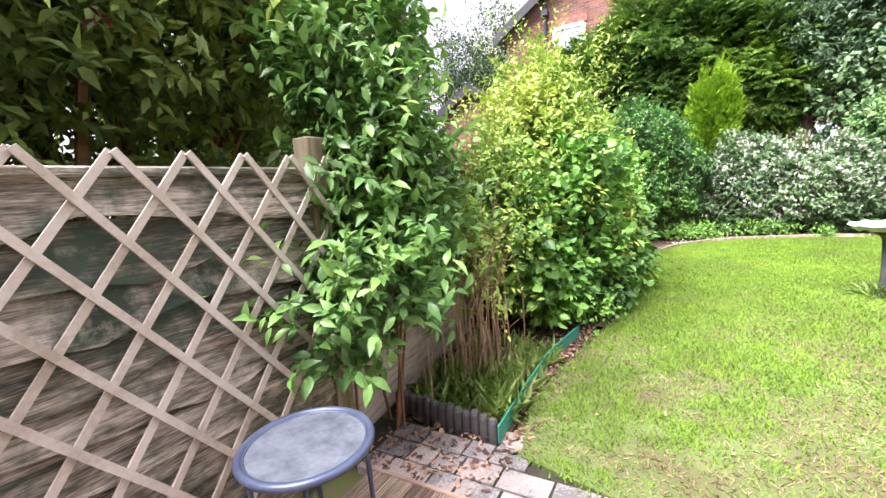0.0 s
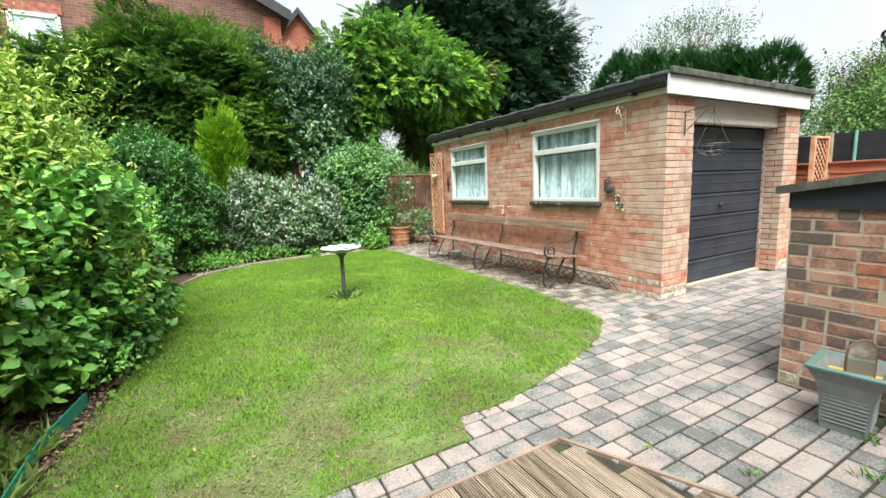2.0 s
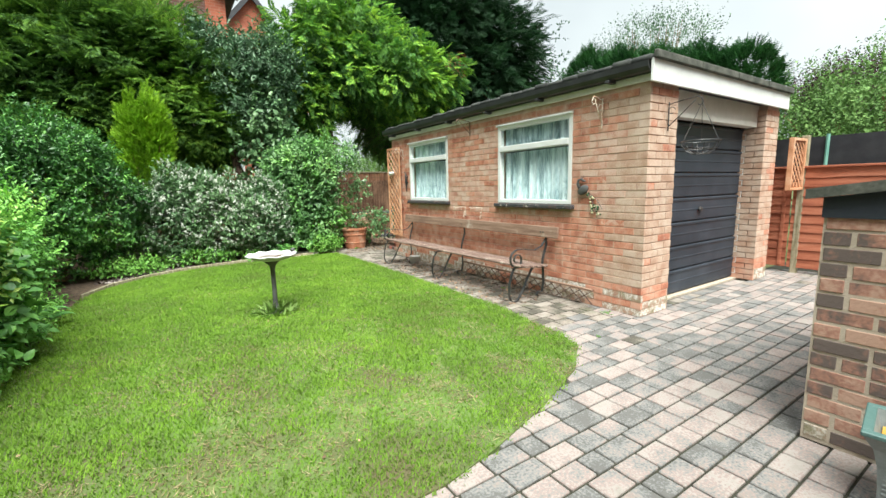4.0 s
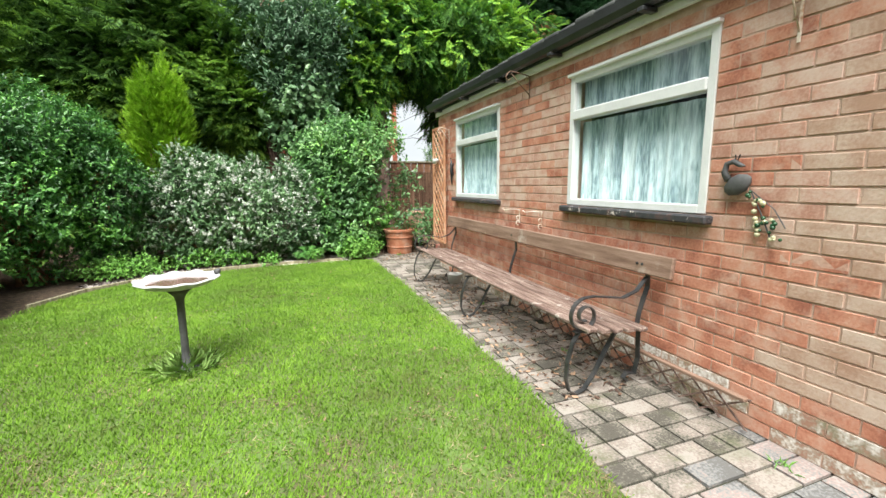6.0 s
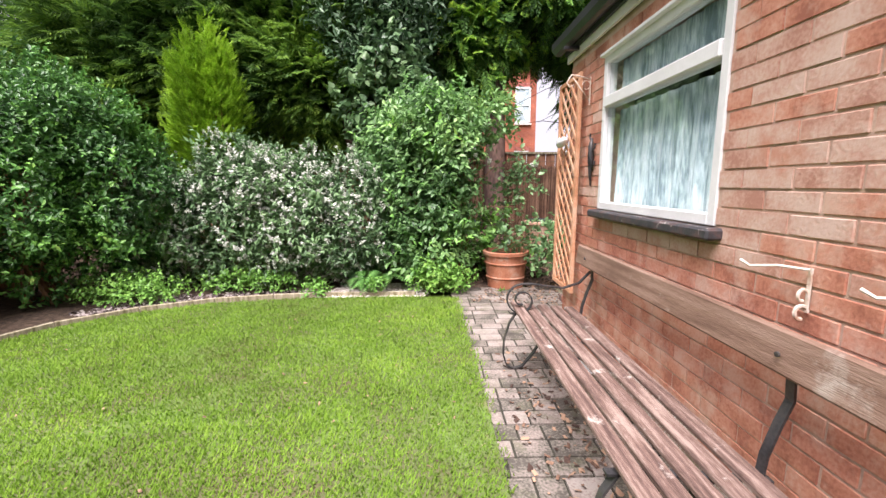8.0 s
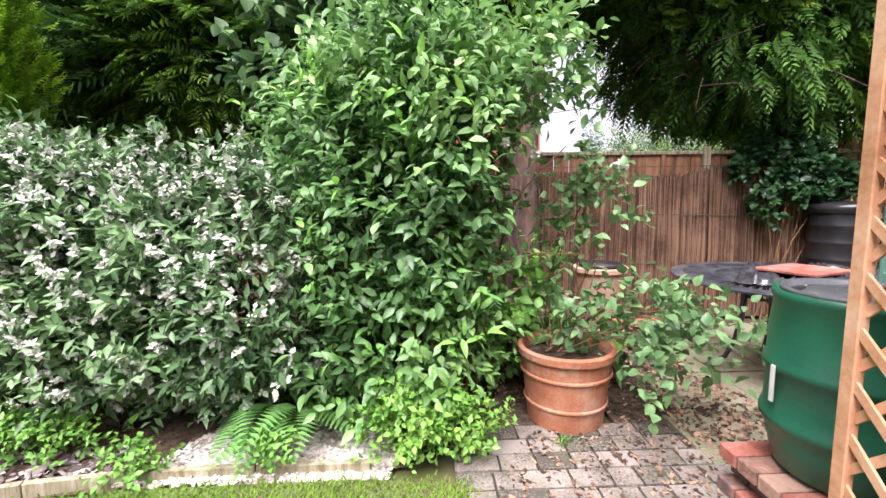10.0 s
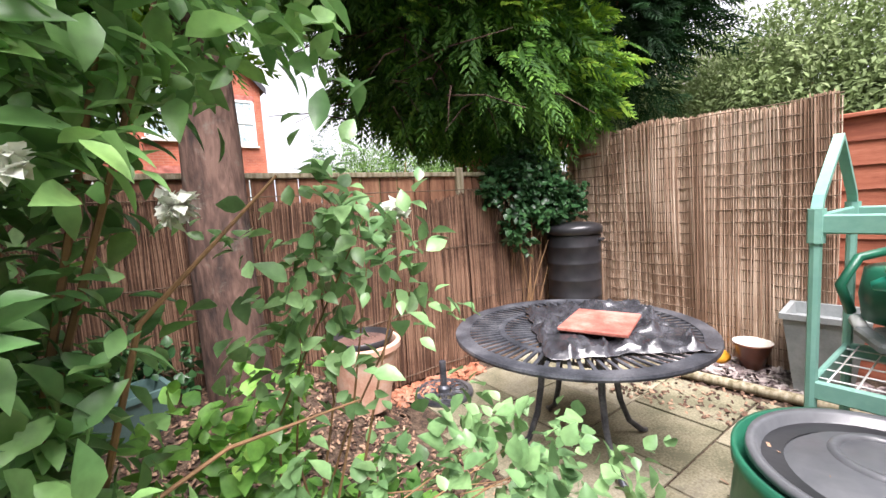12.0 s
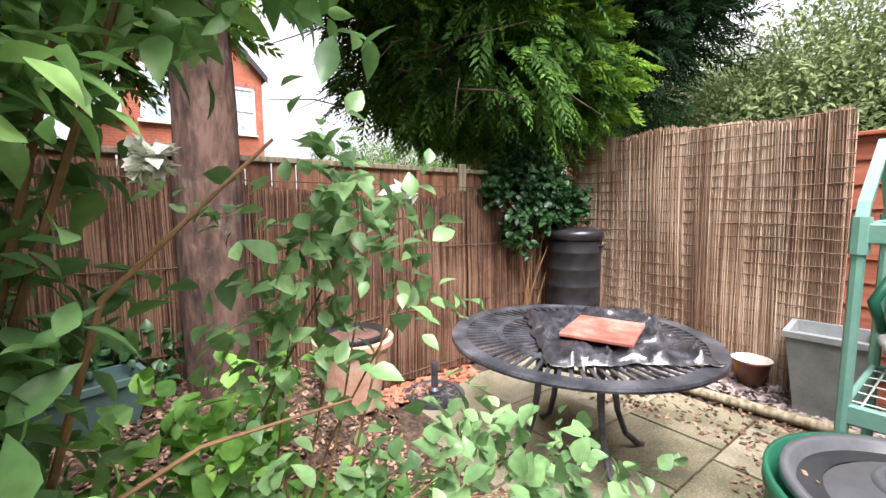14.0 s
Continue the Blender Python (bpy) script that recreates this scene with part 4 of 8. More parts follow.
# ---- fences ----
def board_fence(name, n, z0, z1, a, b, mat, label, nx=14, wave=0.02, seed=1, lap=0.02, kind="fence", thick=0.018):
    """Lapped boards along the line a-b, each with its own wavy lower edge."""
    rng = random.Random(seed)
    f = thing(name, label, kind, group="boundary fences")
    a, b = Vector((*a, 0)), Vector((*b, 0))
    d = (b - a).normalized()
    nrm = Vector((d.y, -d.x, 0))
    h = (z1 - z0) / n
    for k in range(n):
        s, ph = Shape(), rng.uniform(0, 6)
        lo, hi = z0 + k * h, z0 + (k + 1) * h + lap
        for i in range(nx + 1):
            p = a + d * (b - a).length * i / nx
            w = wave * (math.sin(i * 0.9 + ph) + 0.6 * math.sin(i * 2.1 + ph * 2)) if k else 0
            o = nrm * (thick + 0.006)
            q = nrm * 0.004
            s.v += [tuple(p + o + Vector((0, 0, lo + w))), tuple(p + q + Vector((0, 0, hi))), tuple(p + q - nrm * 0.008 + Vector((0, 0, hi))), tuple(p + Vector((0, 0, lo + w)))]
        for i in range(nx):
            for j in range(4):
                j2 = (j + 1) % 4
                s.f.append((i * 4 + j, i * 4 + j2, i * 4 + 4 + j2, i * 4 + 4 + j))
        s.f += [(0, 1, 2, 3), tuple(nx * 4 + j for j in (3, 2, 1, 0))]
        part("board", s, mat, f)
    return f


fw = board_fence("timber_fence", 9, 0.02, 1.40, (-1.73, -2.6), (-1.73, 1.10), M["fence_wood"], "weathered wavy-edged fence panel with dark green stain wearing off", 26, 0.028, 3, thick=0.034)
part("top_rail", Shape().box((-1.745, -2.6, 1.39), (-1.69, 1.10, 1.42), 0.006), M["fence_wood"], fw)
fp = thing("fence_post", "weathered square timber fence post beside the climber", "fence post", at=(-1.74, 1.17, 0))
part("post", Shape().box((-0.06, -0.05, -0.03), (0.04, 0.06, 1.56), 0.006), M["post_wood"], fp)
part("block", Shape().box((0.042, -0.03, 1.12), (0.07, 0.06, 1.22), 0.004), M["bench_wood"], fp)
gb = board_fence("timber_fence", 3, 0.0, 0.55, (-1.76, 1.24), (-1.95, 3.1), M["gravel_board"], "pale weathered fence boards low beside the soil bed", 10, 0.01, 5)
board_fence("timber_fence", 6, 0.5, 1.5, (-1.80, 1.24), (-1.98, 3.1), M["fence_wood"], "weathered lapped fence panel hidden behind leaves", 10, 0.012, 8)
board_fence("timber_fence", 10, 0.0, 1.6, (-2.0, 3.15), (-2.2, 8.6), M["fence_brown"], "brown lapped fence panel hidden behind bushes", 12, 0.012, 9)
structure("boundary_fence_back", Shape().box((-8, 11.42, -0.04), (3.4, 11.47, 1.6)), M["fence_brown"])
# unseen wall added behind the camera; closes the place and cuts light from there
structure("house_wall_behind", Shape().box((-8, -3.5, -0.04), (9, -3.25, 5.2)), M["house_red"])
structure("boundary_fence_left", Shape().box((-2.3, 8.6, -0.04), (-2.25, 11.42, 1.6)), M["fence_brown"])

# diamond trellis on the left fence
tr = thing("trellis", "pale grey weathered expanding diamond trellis hung on the fence", "trellis")
dy, dz = 0.21, 0.27
for fam in (1, -1):
    for i in range(-8, 20):
        c = -1.55 + i * dy
        pts = []
        for k in range(0, 60):
            z = 0.10 + 1.36 * k / 59
            y = c + fam * (z - 1.46) * dy / 2 / dz * 2.0
            if -2.4 < y < 1.32 and z > 1.40 * (y - 0.28) - 0.35 + 0.0:
                pts.append((y, z))
        if len(pts) > 6:
            (ya, za), (yb, zb) = pts[0], pts[-1]
            x = -1.66 if fam == 1 else -1.645
            part("slat", Shape().strap([(x, ya, za), (x, yb, zb)], 0.024, 0.010, (0, dz, -fam * dy)), M["trellis_grey"], tr)


def reed_screen(name, a, b, zlo, top, mat, label, n, seed, lean=0.0, cut=None, ties=9, zlow=None):
    """A screen of upright reeds wired together."""
    rng = np.random.default_rng(seed)
    sc = thing(name, label, "reed screen")
    a, b = np.array(a, float), np.array(b, float)
    ln = np.linalg.norm(b - a)
    d = (b - a) / ln
    nr = np.array([d[1], -d[0]])
    u = np.sort(rng.random(n))
    if cut is not None:
        u = u[[True] * len(u)]
    h = np.array([top(x) for x in u]) + rng.normal(size=n) * 0.012 - 0.10 * (rng.random(n) ** 9)
    lo = np.array([(zlow(x) if zlow else zlo) for x in u]) + rng.random(n) * 0.02
    k = 5
    t = np.linspace(0, 1, k)[None, :]
    off = rng.normal(size=(n, 1)) * 0.010 + np.sin(u * 30 + 1)[:, None] * 0.008
    side = rng.normal(size=(n, 1)) * 0.018 * t + lean * t + 0.003 * np.sin(t * 7 + u[:, None] * 60)
    pos = a[None, None, :] + d[None, None, :] * (u[:, None] * ln + side)[:, :, None] + nr[None, None, :] * (off + 0.012 * np.sin(t * 5 + u[:, None] * 9))[:, :, None]
    z = lo[:, None] + (h - lo)[:, None] * t
    r = (0.0035 + 0.002 * rng.random(n))[:, None, None]
    ring = []
    for ang in (0.3, 2.4, 4.5):
        p2 = pos + d[None, None, :] * r * math.cos(ang) + nr[None, None, :] * r * math.sin(ang)
        ring.append(np.concatenate([p2, z[:, :, None]], 2))
    V = np.stack(ring, 2)
    F = []
    for i in range(k - 1):
        for j in range(3):
            j2 = (j + 1) % 3
            F.append((i * 3 + j, i * 3 + j2, (i + 1) * 3 + j2, (i + 1) * 3 + j))
    F = (np.array(F)[None] + (np.arange(n) * k * 3)[:, None, None]).reshape(-1, 4)
    rd = part("reeds", mesh_np("reeds", V.reshape(-1, 3), F, mat), None, sc)
    rd["kind"] = "stuff"
    s = Shape()
    H = max(top(0), top(1))
    for i in range(ties):
        zz = zlo + 0.08 + (H - zlo - 0.16) * i / (ties - 1)
        pts = []
        for x in np.linspace(0, 1, 60):
            if top(x) > zz and (zlow is None or zlow(x) < zz):
                q = a + d * ln * x + nr * (0.022 + 0.006 * math.sin(x * 60) + 0.008 * math.sin(x * 30 + 1))
                pts.append((q[0], q[1], zz + 0.008 * math.sin(x * 11 + i)))
        if len(pts) > 3:
            s.tube(pts, 0.0042, 4)
    part("binding_wire", s, M["wire"], sc, "thin binding wires")
    return sc


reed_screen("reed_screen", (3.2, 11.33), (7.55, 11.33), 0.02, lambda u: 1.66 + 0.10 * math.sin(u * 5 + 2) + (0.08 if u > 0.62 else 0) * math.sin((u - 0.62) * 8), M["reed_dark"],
            "reed screening fixed along the back fence, darkened to brown in its colour for shade", 2600, 3, ties=4)
reed_screen("reed_screen", (7.95, 11.4), (7.86, 9.05), 0.03, lambda u: 2.24 - 0.10 * u + 0.03 * math.sin(u * 17) * math.sin(u * 5), M["reed"],
            "pale brown reed screening with wire ties, curling at its free end", 2500, 4, lean=-0.05, ties=21)
bf = thing("back_fence", "brown timber fence panels behind reed screening", "fence")
for i in range(28):
    x0 = 3.25 + i * 0.165
    part("board", Shape().box((x0, 11.40, -0.03), (x0 + 0.155, 11.42, 1.80), 0.003), M["fence_brown"], bf)
part("capping_rail", Shape().box((3.25, 11.37, 1.79), (7.9, 11.45, 1.83), 0.006), M["post_wood"], bf)
for x in (5.72, 4.2):
    part("batten", Shape().box((x, 11.375, 1.2), (x + 0.04, 11.398, 1.79), 0.003), M["fence_brown"], bf)
fpb = thing("fence_post", "grey timber post at the back fence above the reeds", "fence post", at=(6.2, 11.39, 0))
part("post", Shape().box((-0.04, -0.04, -0.03), (0.04, 0.0, 1.87), 0.006), M["post_wood"], fpb)
for a, b in (((7.97, 11.45), (7.97, 9.65)), ((7.97, 9.63), (7.97, 7.85)), ((7.97, 7.83), (7.97, 6.0)), ((7.97, 5.98), (7.97, 4.2)), ((7.97, 4.18), (7.97, 2.4)), ((7.97, 2.38), (7.97, 0.4))):
    f = board_fence("timber_fence", 11, 0.08, 1.98 if b[1] > 5 else 1.5, (a[0], b[1]), (a[0], a[1]), M["fence_red"], "red-brown stained lapped timber fence panel", 12, 0.006, int(a[1] * 10), thick=0.014)
    f.matrix_world = Matrix.Translation((7.97 * 2, 0, 0)) @ Matrix.Diagonal((-1, 1, 1, 1))
    for yy in (b[1] + 0.05, b[1] + 0.85):
        top = 1.98 if b[1] > 5 else 1.5
        part("batten", Shape().box((7.975, yy, 0.1), (8.0, yy + 0.045, top), 0.004), M["fence_red"], f)
    part("capping_rail", Shape().box((7.93, b[1], top), (8.02, a[1], top + 0.03), 0.005), M["fence_red"], f)

# trellis on the garage's far end
gt = thing("trellis", "orange-brown square trellis panel fixed to the end of the garage wall", "trellis")
tx, ty0, ty1, tz0, tz1 = 4.235, 7.36, 7.86, 0.42, 2.12
for a, b in (((ty0, tz0), (ty0 + 0.035, tz1)), ((ty1 - 0.035, tz0), (ty1, tz1)), ((ty0 + 0.035, tz0), (ty1 - 0.035, tz0 + 0.035)), ((ty0 + 0.035, tz1 - 0.035), (ty1 - 0.035, tz1))):
    part("frame_bar", Shape().box((tx - 0.012, a[0], a[1]), (tx + 0.016, b[0], b[1]), 0.003), M["trellis_orange"], gt)
for fam in (1, -1):
    for i in range(-6, 24):
        c = tz0 + i * 0.13
        seg = [(y, c + fam * (y - ty0) * 1.0 + (0 if fam == 1 else 0.2)) for y in np.linspace(ty0 + 0.03, ty1 - 0.03, 30)]
        seg = [p for p in seg if tz0 + 0.03 < p[1] < tz1 - 0.03]
        if len(seg) > 2:
            (ya, za), (yb, zb) = seg[0], seg[-1]
            x = tx - 0.004 if fam == 1 else tx + 0.006
            part("slat", Shape().strap([(x, ya, za), (x, yb, zb)], 0.022, 0.008, (0, 1, -fam)), M["trellis_orange"], gt)

# lawn kerb at the back
kerb = thing("lawn_kerb", "low dark timber edging between lawn and soil bed", "edging")
kp = [(-0.62, 7.25), (-0.36, 7.88), (0.10, 8.34), (0.7, 8.66), (1.3, 8.80), (1.75, 8.86), (2.35, 8.88), (2.92, 8.88)]
for (xa, ya), (xb, yb) in zip(kp, kp[1:]):
    d = Vector((xb - xa, yb - ya, 0))
    m = Matrix.Translation((xa, ya, 0)) @ Matrix.Rotation(math.atan2(d.y, d.x), 4, "Z")
    part("board", Shape().box((0.004, -0.015, -0.04), (d.length - 0.004, 0.02, 0.05), 0.004, m), M["post_wood"], kerb)


# ---- trees, bushes and climbers ----
def plant(name, label, category, *parts):
    t = thing(name, label, category)
    for nm, me in parts:
        nm = {"stems": "woody_growth", "branches": "limb_growth", "leaves": "foliage", "dead_leaves": "dead_foliage"}.get(nm, nm)
        p = part(nm, me, M["stem"], t) if isinstance(me, Shape) else part(nm, me, None, t)
        if nm in ("woody_growth", "limb_growth", "foliage", "dead_foliage"):
            p["kind"] = "stuff"
    return t


b = [(-3.2, 0.0, 2.75, 1.2, 1.4, 1.15), (-3.1, 1.4, 2.7, 1.0, 1.1, 1.2), (-3.2, 2.5, 3.1, 0.8, 1.0, 1.3), (-3.6, -1.6, 3.0, 1.4, 1.4, 1.4), (-4.1, 0.8, 4.0, 1.3, 1.8, 1.1)]
plant("overhanging_tree", "dense dark green tree behind the fence with reddish dead leaves", "tree",
      ("branches", stems(b, 16, (-3.3, 0.8), 0.05, 1)), ("crown", bushy("crown", L["overhang"], b + [(-4.4, 1.0, 2.6, 0.6, 3.2, 2.2)], 13000, 7, (0.115, 0.05), 0.22, 11, 0.5)),
      ("dead_leaves", bushy("dead_leaves", L["redleaf"], b[:3], 260, 6, (0.08, 0.04), 0.16, 12, 0.85)))
b = [(-1.62, 1.50, 1.45, 0.26, 0.30, 0.5), (-1.5, 1.30, 0.88, 0.24, 0.32, 0.30), (-1.8, 1.65, 2.0, 0.32, 0.42, 0.6), (-1.68, 1.85, 1.15, 0.24, 0.30, 0.45), (-1.6, 1.05, 0.72, 0.14, 0.22, 0.22)]
plant("climbing_shrub", "leafy green climber trailing over the fence post and panel", "climber",
      ("stems", stems(b[:1] + b[2:], 5, (-1.72, 1.45), 0.009, 3)), ("leaves", bushy("leaves", L["climber"], b, 1500, 7, (0.08, 0.036), 0.2, 13, 0.5, True, droop=0.3, zmin=0.5)))
b = [(-1.45, 2.6, 1.2, 0.32, 0.45, 0.75), (-1.5, 2.3, 0.7, 0.3, 0.3, 0.4)]
s = Shape()
rng = random.Random(5)
for i in range(64):
    x, y = -1.45 + rng.gauss(0, 0.10), 2.2 + rng.gauss(0, 0.20)
    h = rng.uniform(0.3, 1.35)
    s.tube([(x, y, 0), (x + rng.gauss(0, 0.04), y + rng.gauss(0, 0.04), h * 0.5), (x + rng.gauss(0, 0.12), y + rng.gauss(0, 0.1), h)], [0.0045, 0.0035, 0.0015], 4)
plant("dried_shrub", "dry brown twiggy shrub with sparse pale leaves at the fence", "shrub",
      ("stems", s.mesh("stems", M["dead"])), ("leaves", bushy("leaves", L["yellowgreen"], b, 420, 5, (0.05, 0.022), 0.12, 14, 0.4)))
b = [(-1.45, 3.9, 1.35, 0.58, 0.85, 0.85), (-1.55, 3.1, 0.95, 0.30, 0.42, 0.55), (-1.35, 4.7, 1.0, 0.6, 0.7, 0.85), (-1.5, 3.95, 2.0, 0.34, 0.45, 0.45), (-1.3, 4.0, 0.7, 0.5, 0.6, 0.5)]
plant("variegated_shrub", "tall yellow-green variegated shrub with arching shoot", "shrub",
      ("stems", stems(b, 22, (-1.5, 4.2), 0.015, 4)), ("leaves", bushy("leaves", L["yellowgreen"], b, 5600, 7, (0.068, 0.032), 0.16, 15, 0.4)),
      ("shoot", bushy("shoot", L["yellowgreen"], [(-1.4, 4.1, 1.8, 0.55, 0.8, 0.9)], 200, 12, (0.05, 0.02), 0.45, 16, 0.8, up=1.5)))
b = [(-1.42, 3.0, 0.80, 0.25, 0.35, 0.45), (-1.2, 4.0, 1.35, 0.45, 0.8, 0.4), (-1.25, 3.4, 0.35, 0.25, 0.4, 0.3), (-1.05, 4.3, 0.32, 0.32, 0.6, 0.3), (-1.2, 3.9, 0.75, 0.42, 0.7, 0.45), (-1.32, 3.3, 0.55, 0.28, 0.4, 0.35), (-1.05, 4.7, 0.6, 0.4, 0.6, 0.45)]
plant("bramble", "broad-leaved bramble sprawling at the foot of the shrub", "bramble",
      ("stems", stems(b, 18, (-1.4, 3.9), 0.008, 5)), ("leaves", bushy("leaves", L["bramble"], b, 3900, 5, (0.085, 0.06), 0.14, 17, 0.55, True)))
b = [(-1.6, 5.9, 0.9, 0.6, 0.8, 0.75), (-1.5, 6.6, 0.8, 0.6, 0.7, 0.75), (-1.35, 7.2, 0.75, 0.55, 0.6, 0.7)]
plant("green_shrub", "mixed mid-green shrub filling the bed beside the lawn", "shrub",
      ("stems", stems(b, 14, (-1.5, 6.4), 0.012, 6)), ("leaves", bushy("leaves", L["bramble"], b, 4200, 6, (0.06, 0.032), 0.15, 18, 0.45)))
b = [(-1.3, 8.6, 1.3, 0.85, 0.8, 1.1), (-0.5, 9.0, 1.15, 0.6, 0.55, 0.95), (-2.0, 8.0, 1.35, 0.7, 0.9, 1.1), (-1.0, 8.9, 1.9, 0.7, 0.6, 0.55)]
plant("laurel_bush", "large rounded glossy green bush with pale new leaf tips", "bush",
      ("stems", stems(b, 18, (-1.2, 8.8), 0.02, 7)), ("leaves", bushy("leaves", L["glossy"], b, 9500, 7, (0.062, 0.03), 0.12, 19, 0.6)),
      ("new_growth", bushy("new_growth", L["bramble"], b, 900, 6, (0.06, 0.03), 0.12, 20, 0.93, up=0.9)))
b = [(-0.3, 9.35, 0.75, 0.6, 0.45, 0.72), (0.55, 9.45, 0.9, 0.65, 0.5, 0.85), (1.35, 9.45, 0.85, 0.6, 0.5, 0.8), (2.05, 9.4, 0.8, 0.55, 0.5, 0.75), (0.9, 9.5, 1.25, 0.7, 0.45, 0.5)]
plant("flowering_bush", "wide evergreen bush covered in small white flowers", "bush",
      ("stems", stems(b, 22, (0.9, 9.55), 0.012, 8)), ("leaves", bushy("leaves", L["flowering"], b, 6800, 6, (0.075, 0.030), 0.12, 21, 0.55)),
      ("blossom", bushy("blossom", L["petal"], b, 3300, 10, (0.034, 0.026), 0.06, 22, 0.9, up=1.1)))
b = [(0.25, 9.75, 1.9, 0.42, 0.40, 1.1), (0.1, 9.75, 2.5, 0.24, 0.24, 0.55), (0.42, 9.75, 2.5, 0.22, 0.22, 0.5)]
plant("dwarf_conifer", "bright lime-green conical conifer above the white-flowered bush", "conifer",
      ("trunk", stems(b, 4, (0.25, 9.8), 0.03, 9)), ("foliage", fronds("foliage", L["cone"], b, 6500, 8, (0.032, 0.014), 0.10, 23, 0.6, hang=-1.0, lump=0.25)))
b = [(-1.6, 11.9, 3.3, 2.1, 1.3, 1.5), (0.3, 11.7, 3.5, 2.1, 1.2, 1.45), (-0.4, 11.9, 4.4, 2.0, 1.2, 1.1), (1.1, 11.4, 2.9, 1.2, 0.9, 0.9), (-3.0, 12.2, 3.0, 1.3, 1.0, 1.2)]
plant("feathery_conifer", "broad feathery conifer with layered sweeping yellow-green sprays", "tree",
      ("branches", stems(b, 18, (-0.4, 12.2), 0.07, 10)), ("foliage", fronds("foliage", L["feather"], b, 17000, 10, (0.13, 0.024), 0.42, 24, 0.55, hang=0.15, lump=0.22, out=1.4)))
b = [(2.1, 11.0, 3.7, 0.9, 0.8, 0.95), (2.7, 10.8, 4.1, 0.8, 0.7, 0.8), (1.6, 11.2, 4.3, 0.7, 0.7, 0.7), (2.4, 10.7, 3.1, 0.7, 0.5, 0.5)]
s = Shape()
s.tube([(2.35, 10.7, 0), (2.2, 10.7, 1.0), (1.85, 10.75, 2.0), (1.7, 10.9, 3.2), (1.6, 11.0, 4.2)], [0.11, 0.10, 0.085, 0.06, 0.03], 8)
s.tube([(2.3, 10.7, 1.2), (2.5, 10.8, 2.2), (2.75, 10.8, 3.4), (2.8, 10.8, 4.2)], [0.075, 0.07, 0.05, 0.02], 7)
s.tube([(1.9, 10.75, 1.9), (2.2, 10.8, 2.8), (2.2, 10.9, 3.9)], [0.05, 0.04, 0.02], 6)
plant("small_tree", "small leaning tree with two dark trunks and grey-green leaves", "tree",
      ("trunk", s.mesh("trunk", M["bark"], True)), ("crown", bushy("crown", L["grey"], b, 4200, 7, (0.11, 0.04), 0.24, 25, 0.35)))
b = [(9.0, 13.4, 5.4, 1.9, 1.5, 2.2), (10.8, 12.6, 5.0, 1.7, 1.4, 1.7), (9.4, 13.2, 7.5, 2.3, 1.6, 1.8), (7.4, 14.4, 7.4, 1.4, 1.4, 1.9), (11.2, 12.4, 6.3, 1.3, 1.3, 1.3)]
plant("dark_conifer", "tall dark green conifer behind the garden with one dead brown tuft", "tree",
      ("branches", stems(b, 14, (9.2, 13.6), 0.12, 12)), ("foliage", fronds("foliage", L["darkconifer"], b, 15000, 9, (0.15, 0.03), 0.5, 27, 0.45, hang=0.2, lump=0.3)),
      ("dead_tuft", fronds("dead_tuft", L["brown_tuft"], [(8.6, 11.6, 5.3, 0.13, 0.12, 0.3)], 110, 8, (0.14, 0.02), 0.3, 28, 0.3, hang=1.4)))

# the big cedar over the patio
s = Shape()
s.tube([(4.16, 10.98, -0.05), (4.15, 10.98, 0.4), (4.12, 10.98, 1.2), (4.13, 11.0, 2.0), (4.12, 11.1, 3.2), (4.2, 11.3, 4.4)], [0.24, 0.185, 0.165, 0.155, 0.14, 0.10], 14)
for i, e in enumerate([(6.9, 11.7, 3.7), (7.6, 12.3, 3.5), (6.4, 12.9, 4.1), (7.3, 11.2, 3.6)]):
    a = Vector((4.25, 11.1, 3.3 + 0.2 * i))
    e = Vector(e)
    s.tube([a, a.lerp(e, 0.35) + Vector((0, 0, 0.25)), a.lerp(e, 0.7) + Vector((0, 0, 0.2)), e], [0.05, 0.035, 0.022, 0.01], 6)
rng = random.Random(9)
for i in range(90):
    a = Vector((rng.uniform(5.6, 7.0), rng.uniform(11.0, 12.8), rng.uniform(2.4, 3.3)))
    e = a + Vector((rng.gauss(0, 0.4), rng.gauss(0, 0.4), rng.uniform(-0.4, 0.2)))
    s.tube([a, a.lerp(e, 0.5) + Vector((0, 0, 0.05)), e], [0.008, 0.006, 0.003], 4)
b = [(6.8, 11.7, 3.15, 1.15, 0.9, 0.95), (7.4, 11.5, 2.85, 0.75, 0.7, 0.65), (6.9, 12.6, 3.5, 1.3, 1.0, 1.1), (5.9, 11.7, 4.2, 1.5, 1.2, 1.0), (4.6, 11.5, 4.3, 1.3, 1.0, 0.85),
     (3.6, 11.4, 3.6, 0.8, 0.7, 0.9), (3.7, 11.45, 4.8, 0.85, 0.8, 0.8), (4.25, 11.3, 5.7, 0.5, 0.5, 0.55), (3.25, 11.7, 2.7, 0.75, 0.45, 0.75), (5.6, 11.9, 5.2, 1.5, 1.2, 1.1), (6.6, 11.3, 4.5, 1.5, 1.2, 0.9)]


def clear(p):
    gap = (p[:, 0] > 4.35) & (p[:, 0] < 5.75) & (p[:, 2] < 3.35)
    return ~gap & (p[:, 2] > 2.0 + 0.12 * np.abs(p[:, 0] - 6.9))


